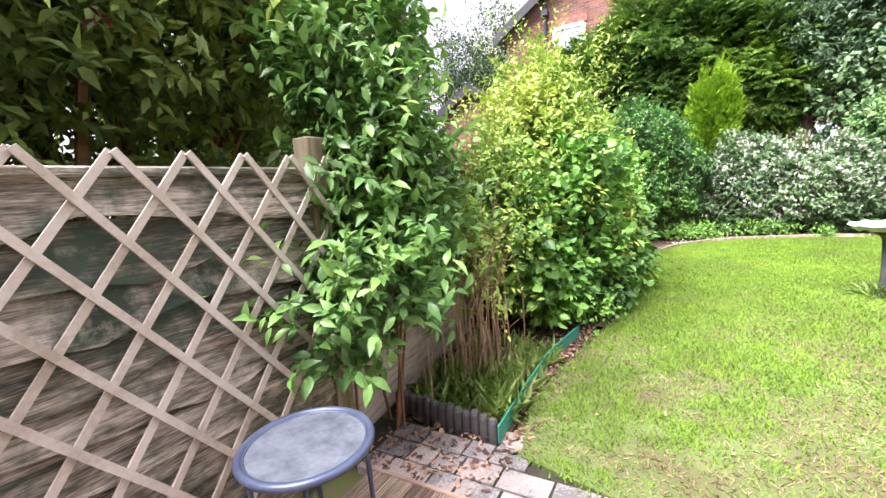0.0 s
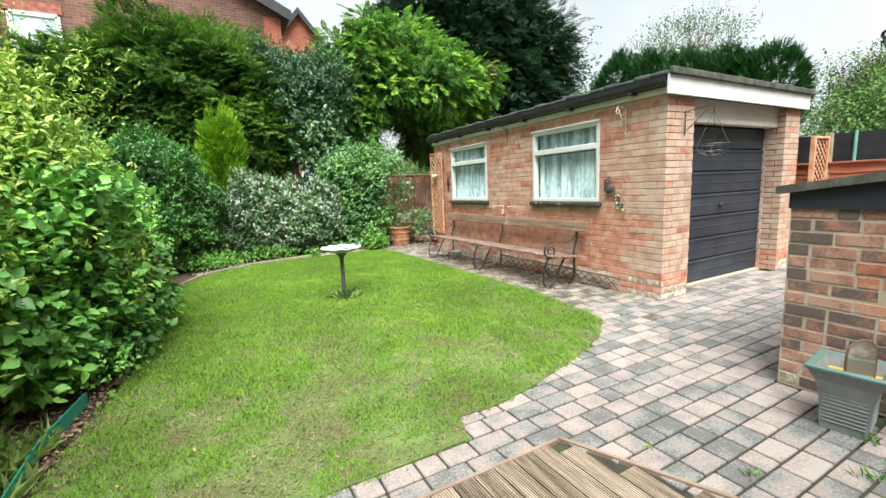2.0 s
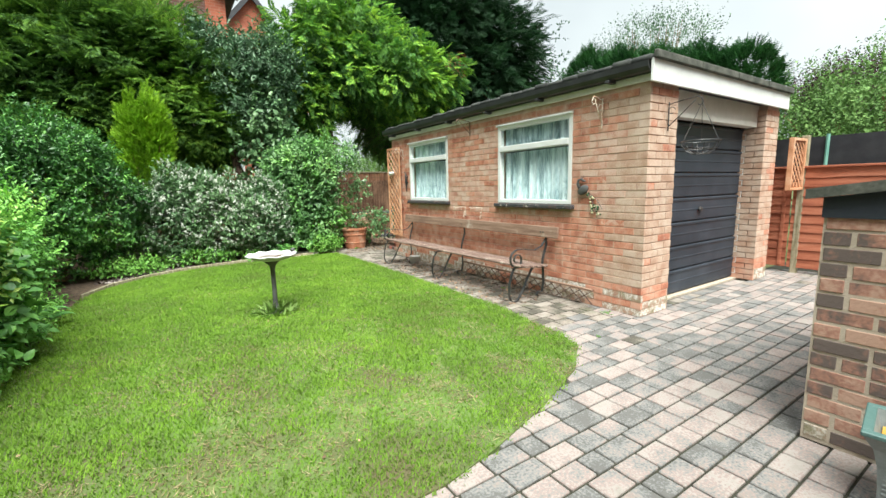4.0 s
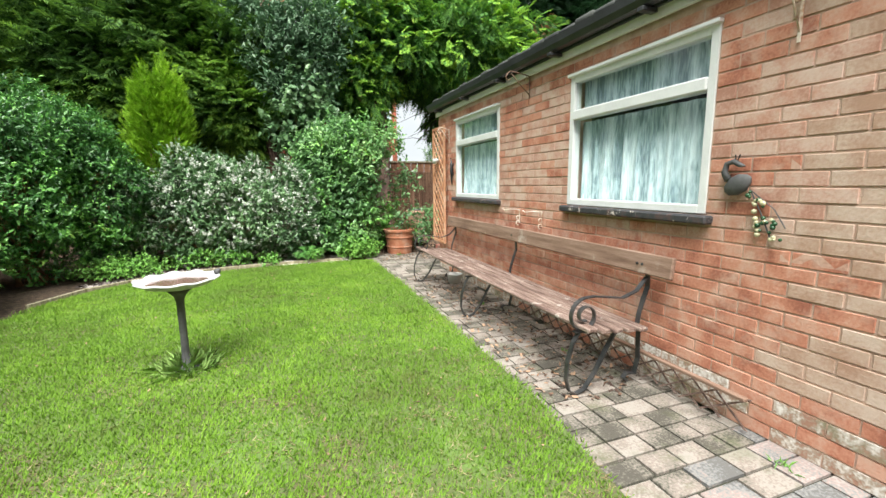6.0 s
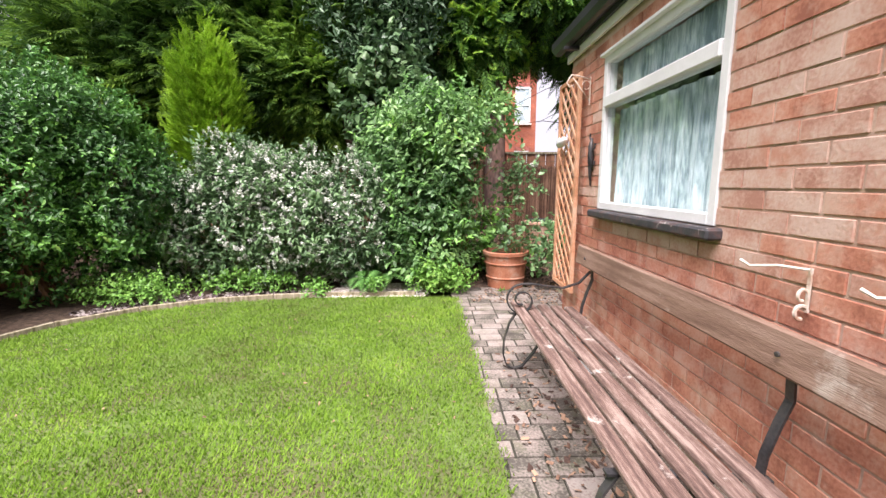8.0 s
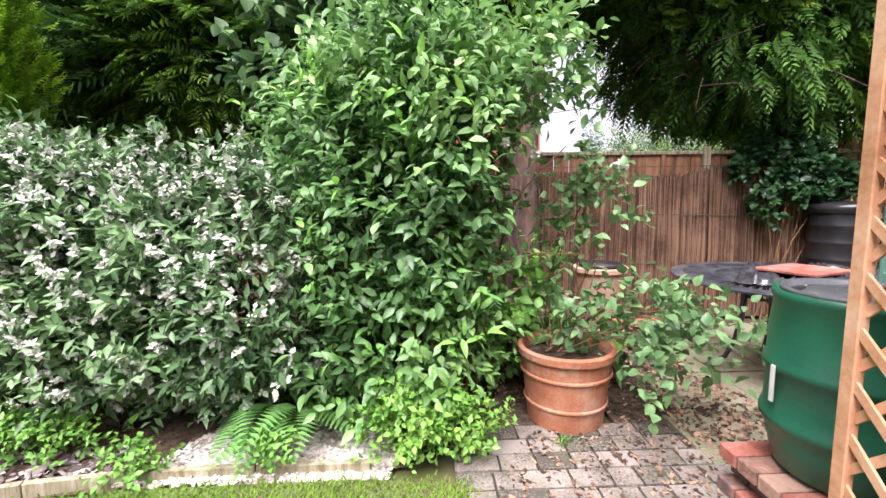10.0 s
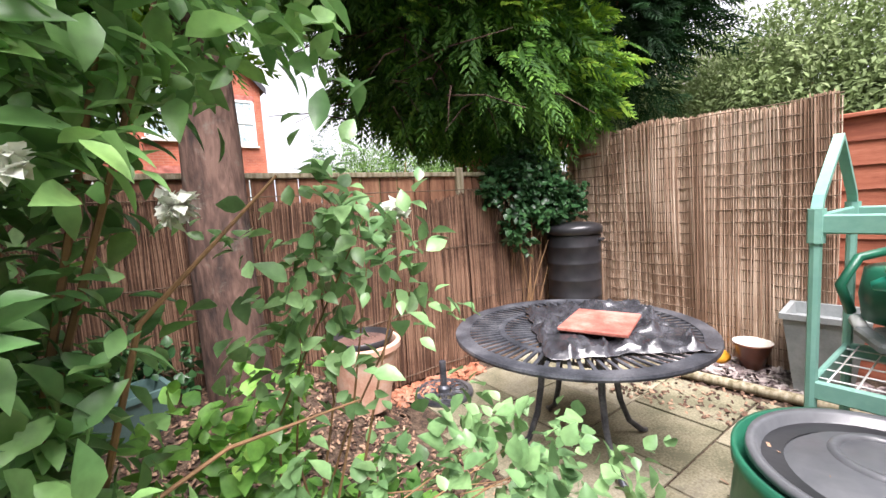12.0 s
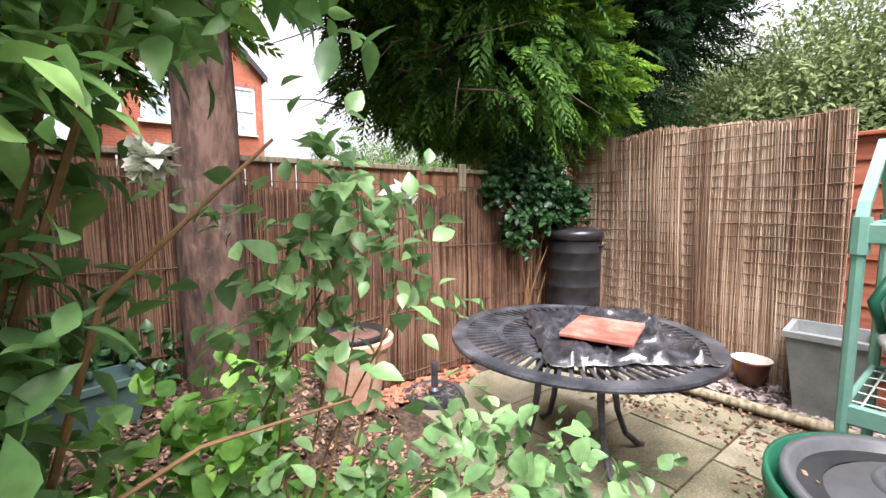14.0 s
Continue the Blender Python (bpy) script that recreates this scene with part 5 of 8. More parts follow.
plant("cedar_tree", "large cedar with bare trunk and drooping sprays over patio", "tree",
      ("trunk", s.mesh("trunk", M["bark"], True)),
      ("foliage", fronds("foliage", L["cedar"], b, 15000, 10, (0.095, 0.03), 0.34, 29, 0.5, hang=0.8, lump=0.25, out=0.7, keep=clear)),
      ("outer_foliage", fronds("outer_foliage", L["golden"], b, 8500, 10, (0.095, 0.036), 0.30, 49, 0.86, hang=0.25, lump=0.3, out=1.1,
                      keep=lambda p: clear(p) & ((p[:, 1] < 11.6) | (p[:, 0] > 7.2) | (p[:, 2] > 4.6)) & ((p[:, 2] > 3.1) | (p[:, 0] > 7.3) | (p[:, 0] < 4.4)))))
b = [(6.75, 11.22, 1.62, 0.34, 0.12, 0.24), (7.15, 11.18, 1.50, 0.34, 0.14, 0.24), (7.45, 11.15, 1.48, 0.28, 0.16, 0.16), (6.75, 11.2, 1.28, 0.12, 0.08, 0.25), (6.95, 11.3, 1.75, 0.45, 0.2, 0.22)]
plant("ivy", "dark ivy hanging over the corner of the reed screens", "ivy",
      ("stems", stems(b, 12, (6.85, 11.25), 0.006, 13)), ("leaves", bushy("leaves", L["ivy"], b, 560, 6, (0.065, 0.06), 0.09, 30, 0.5, True)))
b = [(3.86, 9.2, 1.98, 0.17, 0.2, 0.28), (3.0, 9.45, 1.1, 0.5, 0.45, 0.85), (3.32, 9.3, 1.15, 0.32, 0.35, 0.7), (3.1, 9.3, 0.55, 0.5, 0.38, 0.45), (3.4, 9.35, 2.05, 0.3, 0.22, 0.35), (3.0, 9.35, 2.0, 0.35, 0.3, 0.4), (3.4, 9.25, 1.8, 0.34, 0.32, 0.34), (2.75, 9.7, 1.7, 0.5, 0.45, 0.6)]
s = stems(b, 16, (3.3, 9.45), 0.012, 14)
s.tube([(3.50, 9.45, 0.1), (3.58, 9.35, 0.85), (3.72, 9.28, 1.35), (3.98, 9.22, 1.62)], [0.010, 0.008, 0.006, 0.003], 7)
s.tube([(3.35, 9.4, 0.3), (3.6, 9.3, 0.95), (3.85, 9.35, 1.02), (4.2, 9.4, 1.0)], [0.008, 0.006, 0.005, 0.003], 6)
plant("mock_orange", "leafy mock orange shrub with pointed leaves and white double flowers", "shrub",
      ("stems", s.mesh("stems", M["stem"])), ("leaves", bushy("leaves", L["mock"], b, 2900, 6, (0.076, 0.038), 0.19, 31, 0.45, True, droop=0.25,
                keep=lambda p: ((p[:, 1] > 9.0) | (p[:, 0] < 3.2)) & (p[:, 0] < 3.66 + 0.35 * np.clip((p[:, 2] - 1.62) * 4, -0.2, 1)) & ((p[:, 0] < 3.5) | (p[:, 2] > 0.9)))),
      ("new_growth", bushy("new_growth", L["bramble"], b[1:], 230, 7, (0.09, 0.032), 0.16, 71, 0.93, True, up=0.9, droop=0.2,
                           keep=lambda p: (p[:, 0] < 3.5) & (p[:, 1] > 8.85))),
      ("blossom", bushy("blossom", L["petal"], [(3.79, 9.12, 1.56, 0.02, 0.02, 0.02), (3.62, 9.05, 1.62, 0.015, 0.015, 0.015)], 30, 7, (0.022, 0.018), 0.008, 32, 0.2)))
b = [(2.35, 10.2, 2.3, 0.45, 0.25, 0.6), (2.9, 10.25, 2.1, 0.45, 0.25, 0.7), (2.6, 10.25, 1.5, 0.5, 0.25, 0.5), (2.5, 10.3, 3.0, 0.35, 0.25, 0.5)]
plant("climbing_vine", "heart-leaved green climber covering the small tree", "climber",
      ("stem", stems(b, 8, (2.5, 10.45), 0.012, 33)), ("foliage", bushy("foliage", L["heart"], b, 620, 6, (0.105, 0.085), 0.2, 53, 0.6, True)))
b = [(4.16, 9.5, 1.44, 0.18, 0.18, 0.18), (4.30, 9.5, 1.28, 0.20, 0.16, 0.18), (4.12, 9.55, 1.08, 0.14, 0.14, 0.18), (4.40, 9.45, 1.46, 0.10, 0.1, 0.06)]
plant("rose_bush", "tall rose with loose leafy sprays and one fading pale bloom", "rose",
      ("stems", stems(b, 6, (4.12, 9.72), 0.006, 15)), ("leaves", bushy("leaves", L["rose"], b, 80, 5, (0.070, 0.046), 0.18, 33, 0.3, True, droop=0.25)),
      ("bloom", bushy("bloom", L["petal"], [(4.42, 9.5, 1.53, 0.02, 0.02, 0.02)], 12, 6, (0.035, 0.03), 0.01, 34, 0.2)))
b = [(4.12, 9.3, 0.60, 0.24, 0.20, 0.18), (4.55, 9.25, 0.62, 0.34, 0.22, 0.16), (4.8, 9.2, 0.52, 0.28, 0.20, 0.2), (4.45, 9.05, 0.45, 0.3, 0.18, 0.16)]
plant("pot_rose", "sprawling blue-green leafed rose growing out of the big clay pot", "rose",
      ("stems", stems(b, 14, (4.05, 9.35), 0.004, 16, 0.45)), ("leaves", bushy("leaves", L["rose"], b, 125, 6, (0.068, 0.052), 0.2, 35, 0.35, True, zmin=0.2)))
b = [(-0.2, 8.65, 0.14, 0.6, 0.25, 0.16), (0.9, 9.05, 0.12, 0.7, 0.12, 0.13), (1.75, 8.86, 0.08, 0.16, 0.08, 0.1), (2.45, 8.85, 0.1, 0.07, 0.07, 0.12), (3.1, 8.98, 0.2, 0.26, 0.16, 0.22), (-0.85, 5.0, 0.15, 0.2, 1.8, 0.16), (3.3, 9.0, 0.15, 0.3, 0.2, 0.16)]
plant("ground_cover", "low bright green weeds spilling over the kerb", "weeds", ("leaves", bushy("leaves", L["weed"], b, 2600, 5, (0.04, 0.026), 0.08, 36, 0.3)))


def fern(name, x, y, n, size, seed, z=0.0, label="green fern with arching fronds at the foot of the bushes"):
    t = thing(name, label, "fern", at=(x, y, z))
    rng = np.random.default_rng(seed)
    for i in range(n):
        a, h = rng.uniform(0, 6.28), rng.uniform(0.5, 1.0)
        u = np.linspace(0.08, 1, 22)
        c = np.stack([np.cos(a) * u * size, np.sin(a) * u * size, size * h * (1.5 * u - 1.25 * u * u)], 1)
        ax = np.gradient(c, axis=0)
        sd = np.cross(unit(ax), np.array([0, 0, 1.0]))
        P, D, W = [], [], []
        for sg in (1, -1):
            P.append(c)
            D.append(sd * sg + unit(ax) * 0.4)
            W.append(size * 0.28 * np.sin(np.clip(u, 0, 1) * 2.9 + 0.2))
        P, D, W = np.concatenate(P), np.concatenate(D), np.concatenate(W)
        part("frond", leaf_mesh("frond", L["fern"], P, D, np.tile([0, 0, 1.0], (len(P), 1)), np.maximum(W, 0.01), np.full(len(P), size * 0.045)), None, t)
    return t


fern("fern", -0.85, 5.6, 9, 0.5, 1)
fern("fern", -0.9, 6.3, 8, 0.45, 2)
fern("fern", 2.38, 9.36, 14, 0.62, 3)
fern("fern", -0.95, 4.6, 6, 0.35, 4)

# beyond the garage
b = [(8.7, 3.5 + i * 0.75, 2.75 + 0.17 * i, 0.45, 0.6, 0.78) for i in range(5)]
plant("conifer_hedge", "clipped dark green conifer hedge beyond the garage", "hedge", ("stems", stems(b, 8, (8.6, 5.0), 0.05, 17)),
      ("foliage", fronds("foliage", L["hedge"], b, 8000, 8, (0.07, 0.018), 0.16, 37, 0.75, hang=-0.8, lump=0.08)))
b = [(11.2, 6.4, 4.75, 1.2, 1.4, 0.6), (11.9, 7.0, 5.1, 1.1, 1.2, 0.45)]
plant("birch_tree", "thin weeping birch crown against the sky", "tree", ("branches", stems(b, 40, (11.8, 7.0), 0.02, 18)), ("crown", bushy("crown", L["grey"], b, 900, 6, (0.06, 0.03), 0.3, 38, 0.5)))
far = []
for i, (x, y, z, rx, ry, rz, m, nm, lb) in enumerate([
        (19, 3.5, 2.7, 2.6, 3.0, 2.2, "far", "apple_tree", "pale green spreading tree beyond the fences"),
        (19, -0.5, 2.8, 2.6, 3.0, 2.3, "far", "apple_tree", "pale green spreading tree beyond the fences"),
        (17, -4.0, 2.8, 2.6, 3.0, 2.3, "far", "apple_tree", "pale green spreading tree beyond the fences"),
        (26, 6.0, 4.6, 2.0, 2.0, 1.6, "purple", "purple_tree", "dark purple-leaved tree in the distance"),
        (27, 1.0, 4.0, 2.4, 2.4, 2.0, "fardark", "distant_tree", "dark rounded tree in the distance"),
        (15.0, 13.2, 2.4, 1.8, 2.0, 2.2, "willow", "willow", "pale yellow-green willow beyond the reed screen"),
        (14.5, 10.2, 2.6, 2.0, 2.4, 2.3, "willow", "willow", "pale yellow-green willow beyond the reed screen"),
        (15.0, 8.0, 2.3, 1.6, 1.8, 1.9, "willow", "willow", "pale yellow-green willow beyond the red fence"),
        (14, 25, 2.4, 3.0, 2.6, 2.2, "far", "street_tree", "light green trees beyond the back fence"),
        (19, 24, 2.2, 3.0, 2.6, 2.0, "far", "street_tree", "light green trees beyond the back fence"),
        (-8.5, 19, 6.0, 2.6, 2.6, 3.0, "fardark", "distant_tree", "dark tall tree beside the brick house"),
        (-13, 15, 5.5, 3.0, 3.0, 3.2, "fardark", "distant_tree", "dark tall tree beside the brick house"),
        (-11, 8, 4.0, 3.0, 3.0, 3.0, "fardark", "distant_tree", "dark tall tree beyond the fence"),
        (9.2, 8.0, 1.9, 0.35, 0.4, 2.5, "hedge", "columnar_conifer", "narrow dark conifer behind the red fence"),
        (12.0, 29.5, 3.0, 0.6, 0.6, 2.6, "hedge", "columnar_conifer", "narrow dark conifer beside a red house"),
        (8.9, 0.6, 1.7, 0.35, 0.4, 0.3, "weed", "yellow_shrub", "bright green shrub behind the brown fence")]):
    bl = [(x, y, z, rx, ry, rz), (x + rx * 0.5, y - ry * 0.4, z - rz * 0.2, rx * 0.6, ry * 0.6, rz * 0.7), (x - rx * 0.5, y + ry * 0.4, z - rz * 0.1, rx * 0.6, ry * 0.6, rz * 0.7)]
    small = rx < 1
    plant(nm, lb, "tree", ("trunk", stems(bl, 10, (x, y), 0.03 if small else 0.12, 40 + i)),
          ("crown", bushy("crown", L[m], bl, 1500 if small else (13000 if m == "willow" else 6500), 6, (0.08, 0.04) if small else ((0.12, 0.05) if m == "willow" else (0.12, 0.06)), 0.2 if small else 0.5, 60 + i, 0.45, lump=0.3)))


# ---- houses beyond ----
def house(name, x0, x1, y0, y1, eaves, ridge, wall, label, windows=(), trim=True, rise=0.0):
    h = thing(name, label, "house")
    s = Shape()
    xm = (x0 + x1) / 2
    s.add([(x0, y0, 0), (x1, y0, 0), (x1, y0, eaves + rise), (xm, y0, ridge), (x0, y0, eaves), (x0, y1, 0), (x1, y1, 0), (x1, y1, eaves + rise), (xm, y1, ridge), (x0, y1, eaves)],
          [(0, 1, 2, 3, 4), (9, 8, 7, 6, 5), (0, 5, 6, 1), (1, 6, 7, 2), (0, 4, 9, 5), (2, 7, 8, 3), (3, 8, 9, 4)])
    part("wall", s, wall, h)
    for sg in (1, -1):
        xe = x1 if sg == 1 else x0
        dx, dz = xe - xm, eaves + (rise if sg == 1 else 0.0) - ridge
        ex = xm + dx * 1.09
        ez = ridge + dz * 1.09
        part("roof", Shape().add([(xm, y0 - 0.25, ridge + 0.06), (ex, y0 - 0.25, ez + 0.06), (ex, y1 + 0.2, ez + 0.06), (xm, y1 + 0.2, ridge + 0.06),
                                  (xm, y0 - 0.25, ridge + 0.18), (ex, y0 - 0.25, ez + 0.18), (ex, y1 + 0.2, ez + 0.18), (xm, y1 + 0.2, ridge + 0.18)],
                                 [(0, 1, 2, 3), (7, 6, 5, 4), (0, 4, 5, 1), (3, 2, 6, 7), (0, 3, 7, 4), (1, 5, 6, 2)]), M["slate_roof"], h)
        if trim:
            part("bargeboard", Shape().add([(xm, y0 - 0.30, ridge - 0.12), (ex, y0 - 0.30, ez - 0.12), (ex, y0 - 0.30, ez + 0.2), (xm, y0 - 0.30, ridge + 0.2),
                                            (xm, y0 - 0.255, ridge - 0.12), (ex, y0 - 0.255, ez - 0.12), (ex, y0 - 0.255, ez + 0.2), (xm, y0 - 0.255, ridge + 0.2)],
                                           [(0, 1, 2, 3), (7, 6, 5, 4), (0, 4, 5, 1), (3, 2, 6, 7), (0, 3, 7, 4), (1, 5, 6, 2)]), M["black_paint"], h, "black bargeboard")
    for axis, p, a, b, za, zb in windows:
        w = new("window")
        w.parent = h
        tagged(w, "white framed window with pale blind")
        def bx(q0, q1, u0, u1, v0, v1, c=0.0):
            return Shape().box((u0, q0, v0), (u1, q1, v1), c) if axis == "y" else Shape().box((q0, u0, v0), (q1, u1, v1), c)
        sgn = -1 if axis == "y" else 1
        q = sorted((p, p + sgn * 0.05))
        g = sorted((p, p + sgn * 0.02))
        part("pane", bx(g[0], g[1], a, b, za, zb), M["net"], w)
        fr = Shape()
        for u0, u1, v0, v1 in ((a - 0.05, a + 0.05, za, zb), (b - 0.05, b + 0.05, za, zb), (a, b, za - 0.05, za + 0.05), (a, b, zb - 0.05, zb + 0.05), (a, b, (za + zb) / 2 - 0.03, (za + zb) / 2 + 0.03)):
            t = bx(q[0], q[1], u0, u1, v0, v1)
            fr.add(t.v, t.f)
        part("window_frame", fr, M["white"], w)
        t = bx(min(p, p + sgn * 0.12), max(p, p + sgn * 0.12), a - 0.12, b + 0.12, za - 0.13, za - 0.05)
        part("window_sill", t, M["cream"], w)
        t = bx(min(p, p + sgn * 0.03), max(p, p + sgn * 0.03), a - 0.1, b + 0.1, zb + 0.06, zb + 0.3)
        part("lintel", t, M["redtile"], w)
    return h


h = house("brick_house", -5.5, 2.35, 14.0, 22.0, 6.2, 8.75, M["house_dark"], "dark red-brown brick house with gable, black bargeboards and white window",
          rise=0.7,
          windows=[("y", 14.0, -3.85, -2.95, 4.2, 6.0), ("x", 2.35, 14.8, 16.0, 1.2, 2.9), ("x", 2.35, 14.8, 16.0, 4.2, 5.8)])
part("drainpipe", Shape().tube([(-4.12, 13.9, 0), (-4.12, 13.9, 6.3), (-4.12, 13.95, 7.0)], 0.055, 8).box((-4.24, 13.82, 6.45), (-4.0, 13.98, 6.65), 0.02), M["black_paint"], h, "black drainpipe")
part("corner_brick", Shape().box((1.9, 13.96, 0), (2.4, 14.02, 6.75)), M["house_red"], h, "bright red brick corner")
h = house("garden_outbuilding", -8.2, -5.75, 14.2, 17, 4.05, 4.75, M["house_dark"], "low brick outbuilding with gabled roof beside the house")
h = house("red_house", 4.6, 9.3, 30, 44, 7.6, 10.2, M["house_red"], "red brick house with white bay windows and grey roof",
          windows=[("x", 9.3, 31.0, 32.2, 4.9, 6.9), ("x", 9.3, 31.0, 32.2, 1.2, 3.2), ("y", 30, 8.0, 8.9, 4.9, 6.9), ("y", 30, 8.0, 8.9, 1.2, 3.2)])
h = house("red_house", 2.8, 6.6, 22.5, 29, 8.0, 10.3, M["house_red"], "red brick house with white windows seen through the trees",
          windows=[("y", 22.5, 3.0, 3.8, 1.0, 2.8), ("y", 22.5, 3.0, 3.8, 3.9, 5.3), ("y", 22.5, 4.3, 5.0, 1.0, 2.8), ("y", 22.5, 4.3, 5.0, 3.9, 5.3)])
h = house("red_house", 22, 30, 14.5, 22, 5.0, 7.6, M["house_red"], "distant red brick house with grey roof")
sh = thing("garden_shed", "low shed with a corrugated pale roof beyond the brown fence", "shed")
part("wall", Shape().box((11.0, 0.2, 0), (13.5, 2.4, 1.75)), M["post_wood"], sh)
s = Shape()
for i in range(44):
    x = 10.8 + i * 0.066
    s.tube([(x, -0.4, 1.9), (x, 2.6, 1.76)], 0.035, 6)
part("roof", s, M["sheet_roof"], sh, "pale corrugated roof sheet")
tp = thing("trampoline_net", "dark safety net on pale poles beyond the fence", "trampoline")
part("net", Shape().box((9.3, 1.45, 1.3), (9.32, 3.3, 2.02)), M["black_paint"], tp)
for y in (1.4, 2.4, 3.3):
    part("pole", Shape().tube([(9.28, y, 0), (9.28, y, 2.05)], 0.025, 8), M["rack"], tp)
fl = thing("trellis", "square-lattice fence-top trellis panel beside the garage", "trellis")
for i in range(-4, 12):
    for fam in (1, -1):
        z0 = 1.3 + i * 0.11
        seg = [(u, z0 + fam * (u - 7.5)) for u in np.linspace(7.5, 7.9, 20)]
        seg = [p for p in seg if 1.22 < p[1] < 1.88]
        if len(seg) > 2:
            part("slat", Shape().strap([(seg[0][0], 2.3 + 0.006 * fam, seg[0][1]), (seg[-1][0], 2.3 + 0.006 * fam, seg[-1][1])], 0.022, 0.008, (1, 0, -fam)), M["trellis_orange"], fl)
for a, b in (((7.46, 1.2), (7.5, 1.9)), ((7.9, 1.2), (7.94, 1.9)), ((7.5, 1.2), (7.9, 1.235)), ((7.5, 1.865), (7.9, 1.9))):
    part("frame_bar", Shape().box((a[0], 2.27, a[1]), (b[0], 2.33, b[1]), 0.004), M["trellis_orange"], fl)
part("post", Shape().box((7.95, 2.26, -0.03), (8.03, 2.34, 1.95), 0.006), M["post_wood"], fl)
cable = thing("overhead_cable", "thin dark overhead cable crossing the sky", "cable")
part("wire", Shape().tube([(7.6, 20, 8.0), (9.0, 8.0, 7.0), (14, -6, 6.5)], 0.01, 4), M["iron"], cable)


# ---- garden things ----
M["bead_green"] = surf("green_glass_bead", [(0.02, 0.07, 0.03), (0.04, 0.10, 0.04)], 5, 0.1, bump=0)
M["bead_pale"] = surf("pale_bead", [(0.45, 0.42, 0.25), (0.6, 0.58, 0.4)], 5, 0.15, bump=0)
M["rust_white"] = surf("rusty_white_iron", [(0.45, 0.25, 0.15), (0.68, 0.58, 0.48), (0.75, 0.70, 0.64)], 20, 0.7, bump=0.2)
M["copper"] = surf("orange_bottle_glow", [(0.5, 0.28, 0.05), (0.6, 0.38, 0.08)], 6, 0.4, bump=0.1)
M["mirror"] = surf("old_mirror", [(0.5, 0.46, 0.40), (0.62, 0.58, 0.52)], 5, 0.12, 0.8, bump=0)
M["rust"] = surf("rusty_wire", [(0.10, 0.06, 0.04), (0.2, 0.12, 0.08)], 9, 0.7, 0.3, bump=0.2)
M["branch"] = surf("broken_branch", [(0.10, 0.065, 0.05), (0.24, 0.16, 0.12), (0.42, 0.22, 0.12)], 8, 0.9, bump=0.8, fine=40)
M["bristle"] = surf("bristles", [(0.62, 0.60, 0.56), (0.80, 0.78, 0.74)], 12, 0.9, bump=0, island=True, vary=0.2)
M["blue_plastic"] = surf("blue_plastic", [(0.02, 0.05, 0.26), (0.03, 0.07, 0.34)], 6, 0.4, bump=0)

side = thing("side_table", "round blue-grey steel side table with a perforated glass-like top", "side table", at=(-1.29, 0.58, 0))
ring = [(0.205 * math.cos(a), 0.205 * math.sin(a), 0.5) for a in [2 * math.pi * i / 40 for i in range(40)]]
part("rim", Shape().tube(ring, 0.014, 8, True), M["table_blue"], side, smooth=True)
part("inner_rim", Shape().tube([(x * 0.93, y * 0.93, 0.502) for x, y, z in ring], 0.005, 6, True), M["table_blue"], side, smooth=True)
part("tabletop", Shape().lathe([(0, 0.495), (0.197, 0.495), (0.197, 0.503), (0, 0.503)], 40), M["mesh_top"], side, "perforated grey top")
for i in range(4):
    a = math.pi / 4 + i * math.pi / 2
    c, s_ = math.cos(a), math.sin(a)
    part("leg", Shape().tube([(0.05 * c, 0.05 * s_, 0.485), (0.17 * c, 0.17 * s_, 0.47), (0.185 * c, 0.185 * s_, 0.4), (0.19 * c, 0.19 * s_, 0.2), (0.23 * c, 0.23 * s_, 0.01)], 0.009, 7), M["table_blue"], side, smooth=True)

bath = thing("bird_bath", "shallow scalloped bird bath with pale rim on slim dark pedestal", "bird bath", at=(1.33, 4.93, 0))
pr, vs, n = [(0.0, 0.595), (0.10, 0.60), (0.20, 0.625), (0.245, 0.655), (0.262, 0.662), (0.250, 0.672), (0.205, 0.645), (0.1, 0.628), (0.0, 0.625)], [], 48
s = Shape()
for r, z in pr:
    for i in range(n):
        a = 2 * math.pi * i / n
        k = 1 + (0.035 * math.cos(a * 10) if r > 0.2 else 0)
        s.v.append((r * k * math.cos(a), r * k * math.sin(a), z + (0.006 * math.cos(a * 10) if r > 0.2 else 0)))
for j in range(len(pr) - 1):
    for i in range(n):
        i2 = (i + 1) % n
        s.f.append((j * n + i, j * n + i2, (j + 1) * n + i2, (j + 1) * n + i))
part("bowl", s, M["bath_rim"], bath, "pale scalloped bowl", smooth=True)
part("water", Shape().lathe([(0, 0.640), (0.19, 0.640), (0.19, 0.644), (0, 0.644)], 32), M["water"], bath, "dark brown water")
part("pedestal", Shape().lathe([(0.0, 0), (0.085, 0), (0.085, 0.02), (0.05, 0.04), (0.035, 0.08), (0.026, 0.12), (0.024, 0.3), (0.026, 0.5), (0.034, 0.54), (0.05, 0.56), (0.08, 0.59), (0.0, 0.6)], 16), M["stone"], bath, smooth=True)
part("bird_figure", Shape().lathe([(0, 0), (0.018, 0.008), (0.024, 0.024), (0.018, 0.042), (0.008, 0.05), (0, 0.052)], 10, (0.22, 0.06, 0.67), Matrix.Rotation(radians(50), 4, "Y")), M["stone"], bath, smooth=True)
rng = np.random.default_rng(4)
n = 260
a, r = rng.uniform(0, 6.28, n), 0.05 + 0.34 * rng.random(n) ** 1.3
P = np.stack([1.33 + r * 0.5 * np.cos(a), 4.93 + r * 0.5 * np.sin(a), np.full(n, 0.01)], 1)
D = np.stack([np.cos(a) * r * 4, np.sin(a) * r * 4, 0.9 - r], 1) + rng.normal(size=(n, 3)) * 0.2
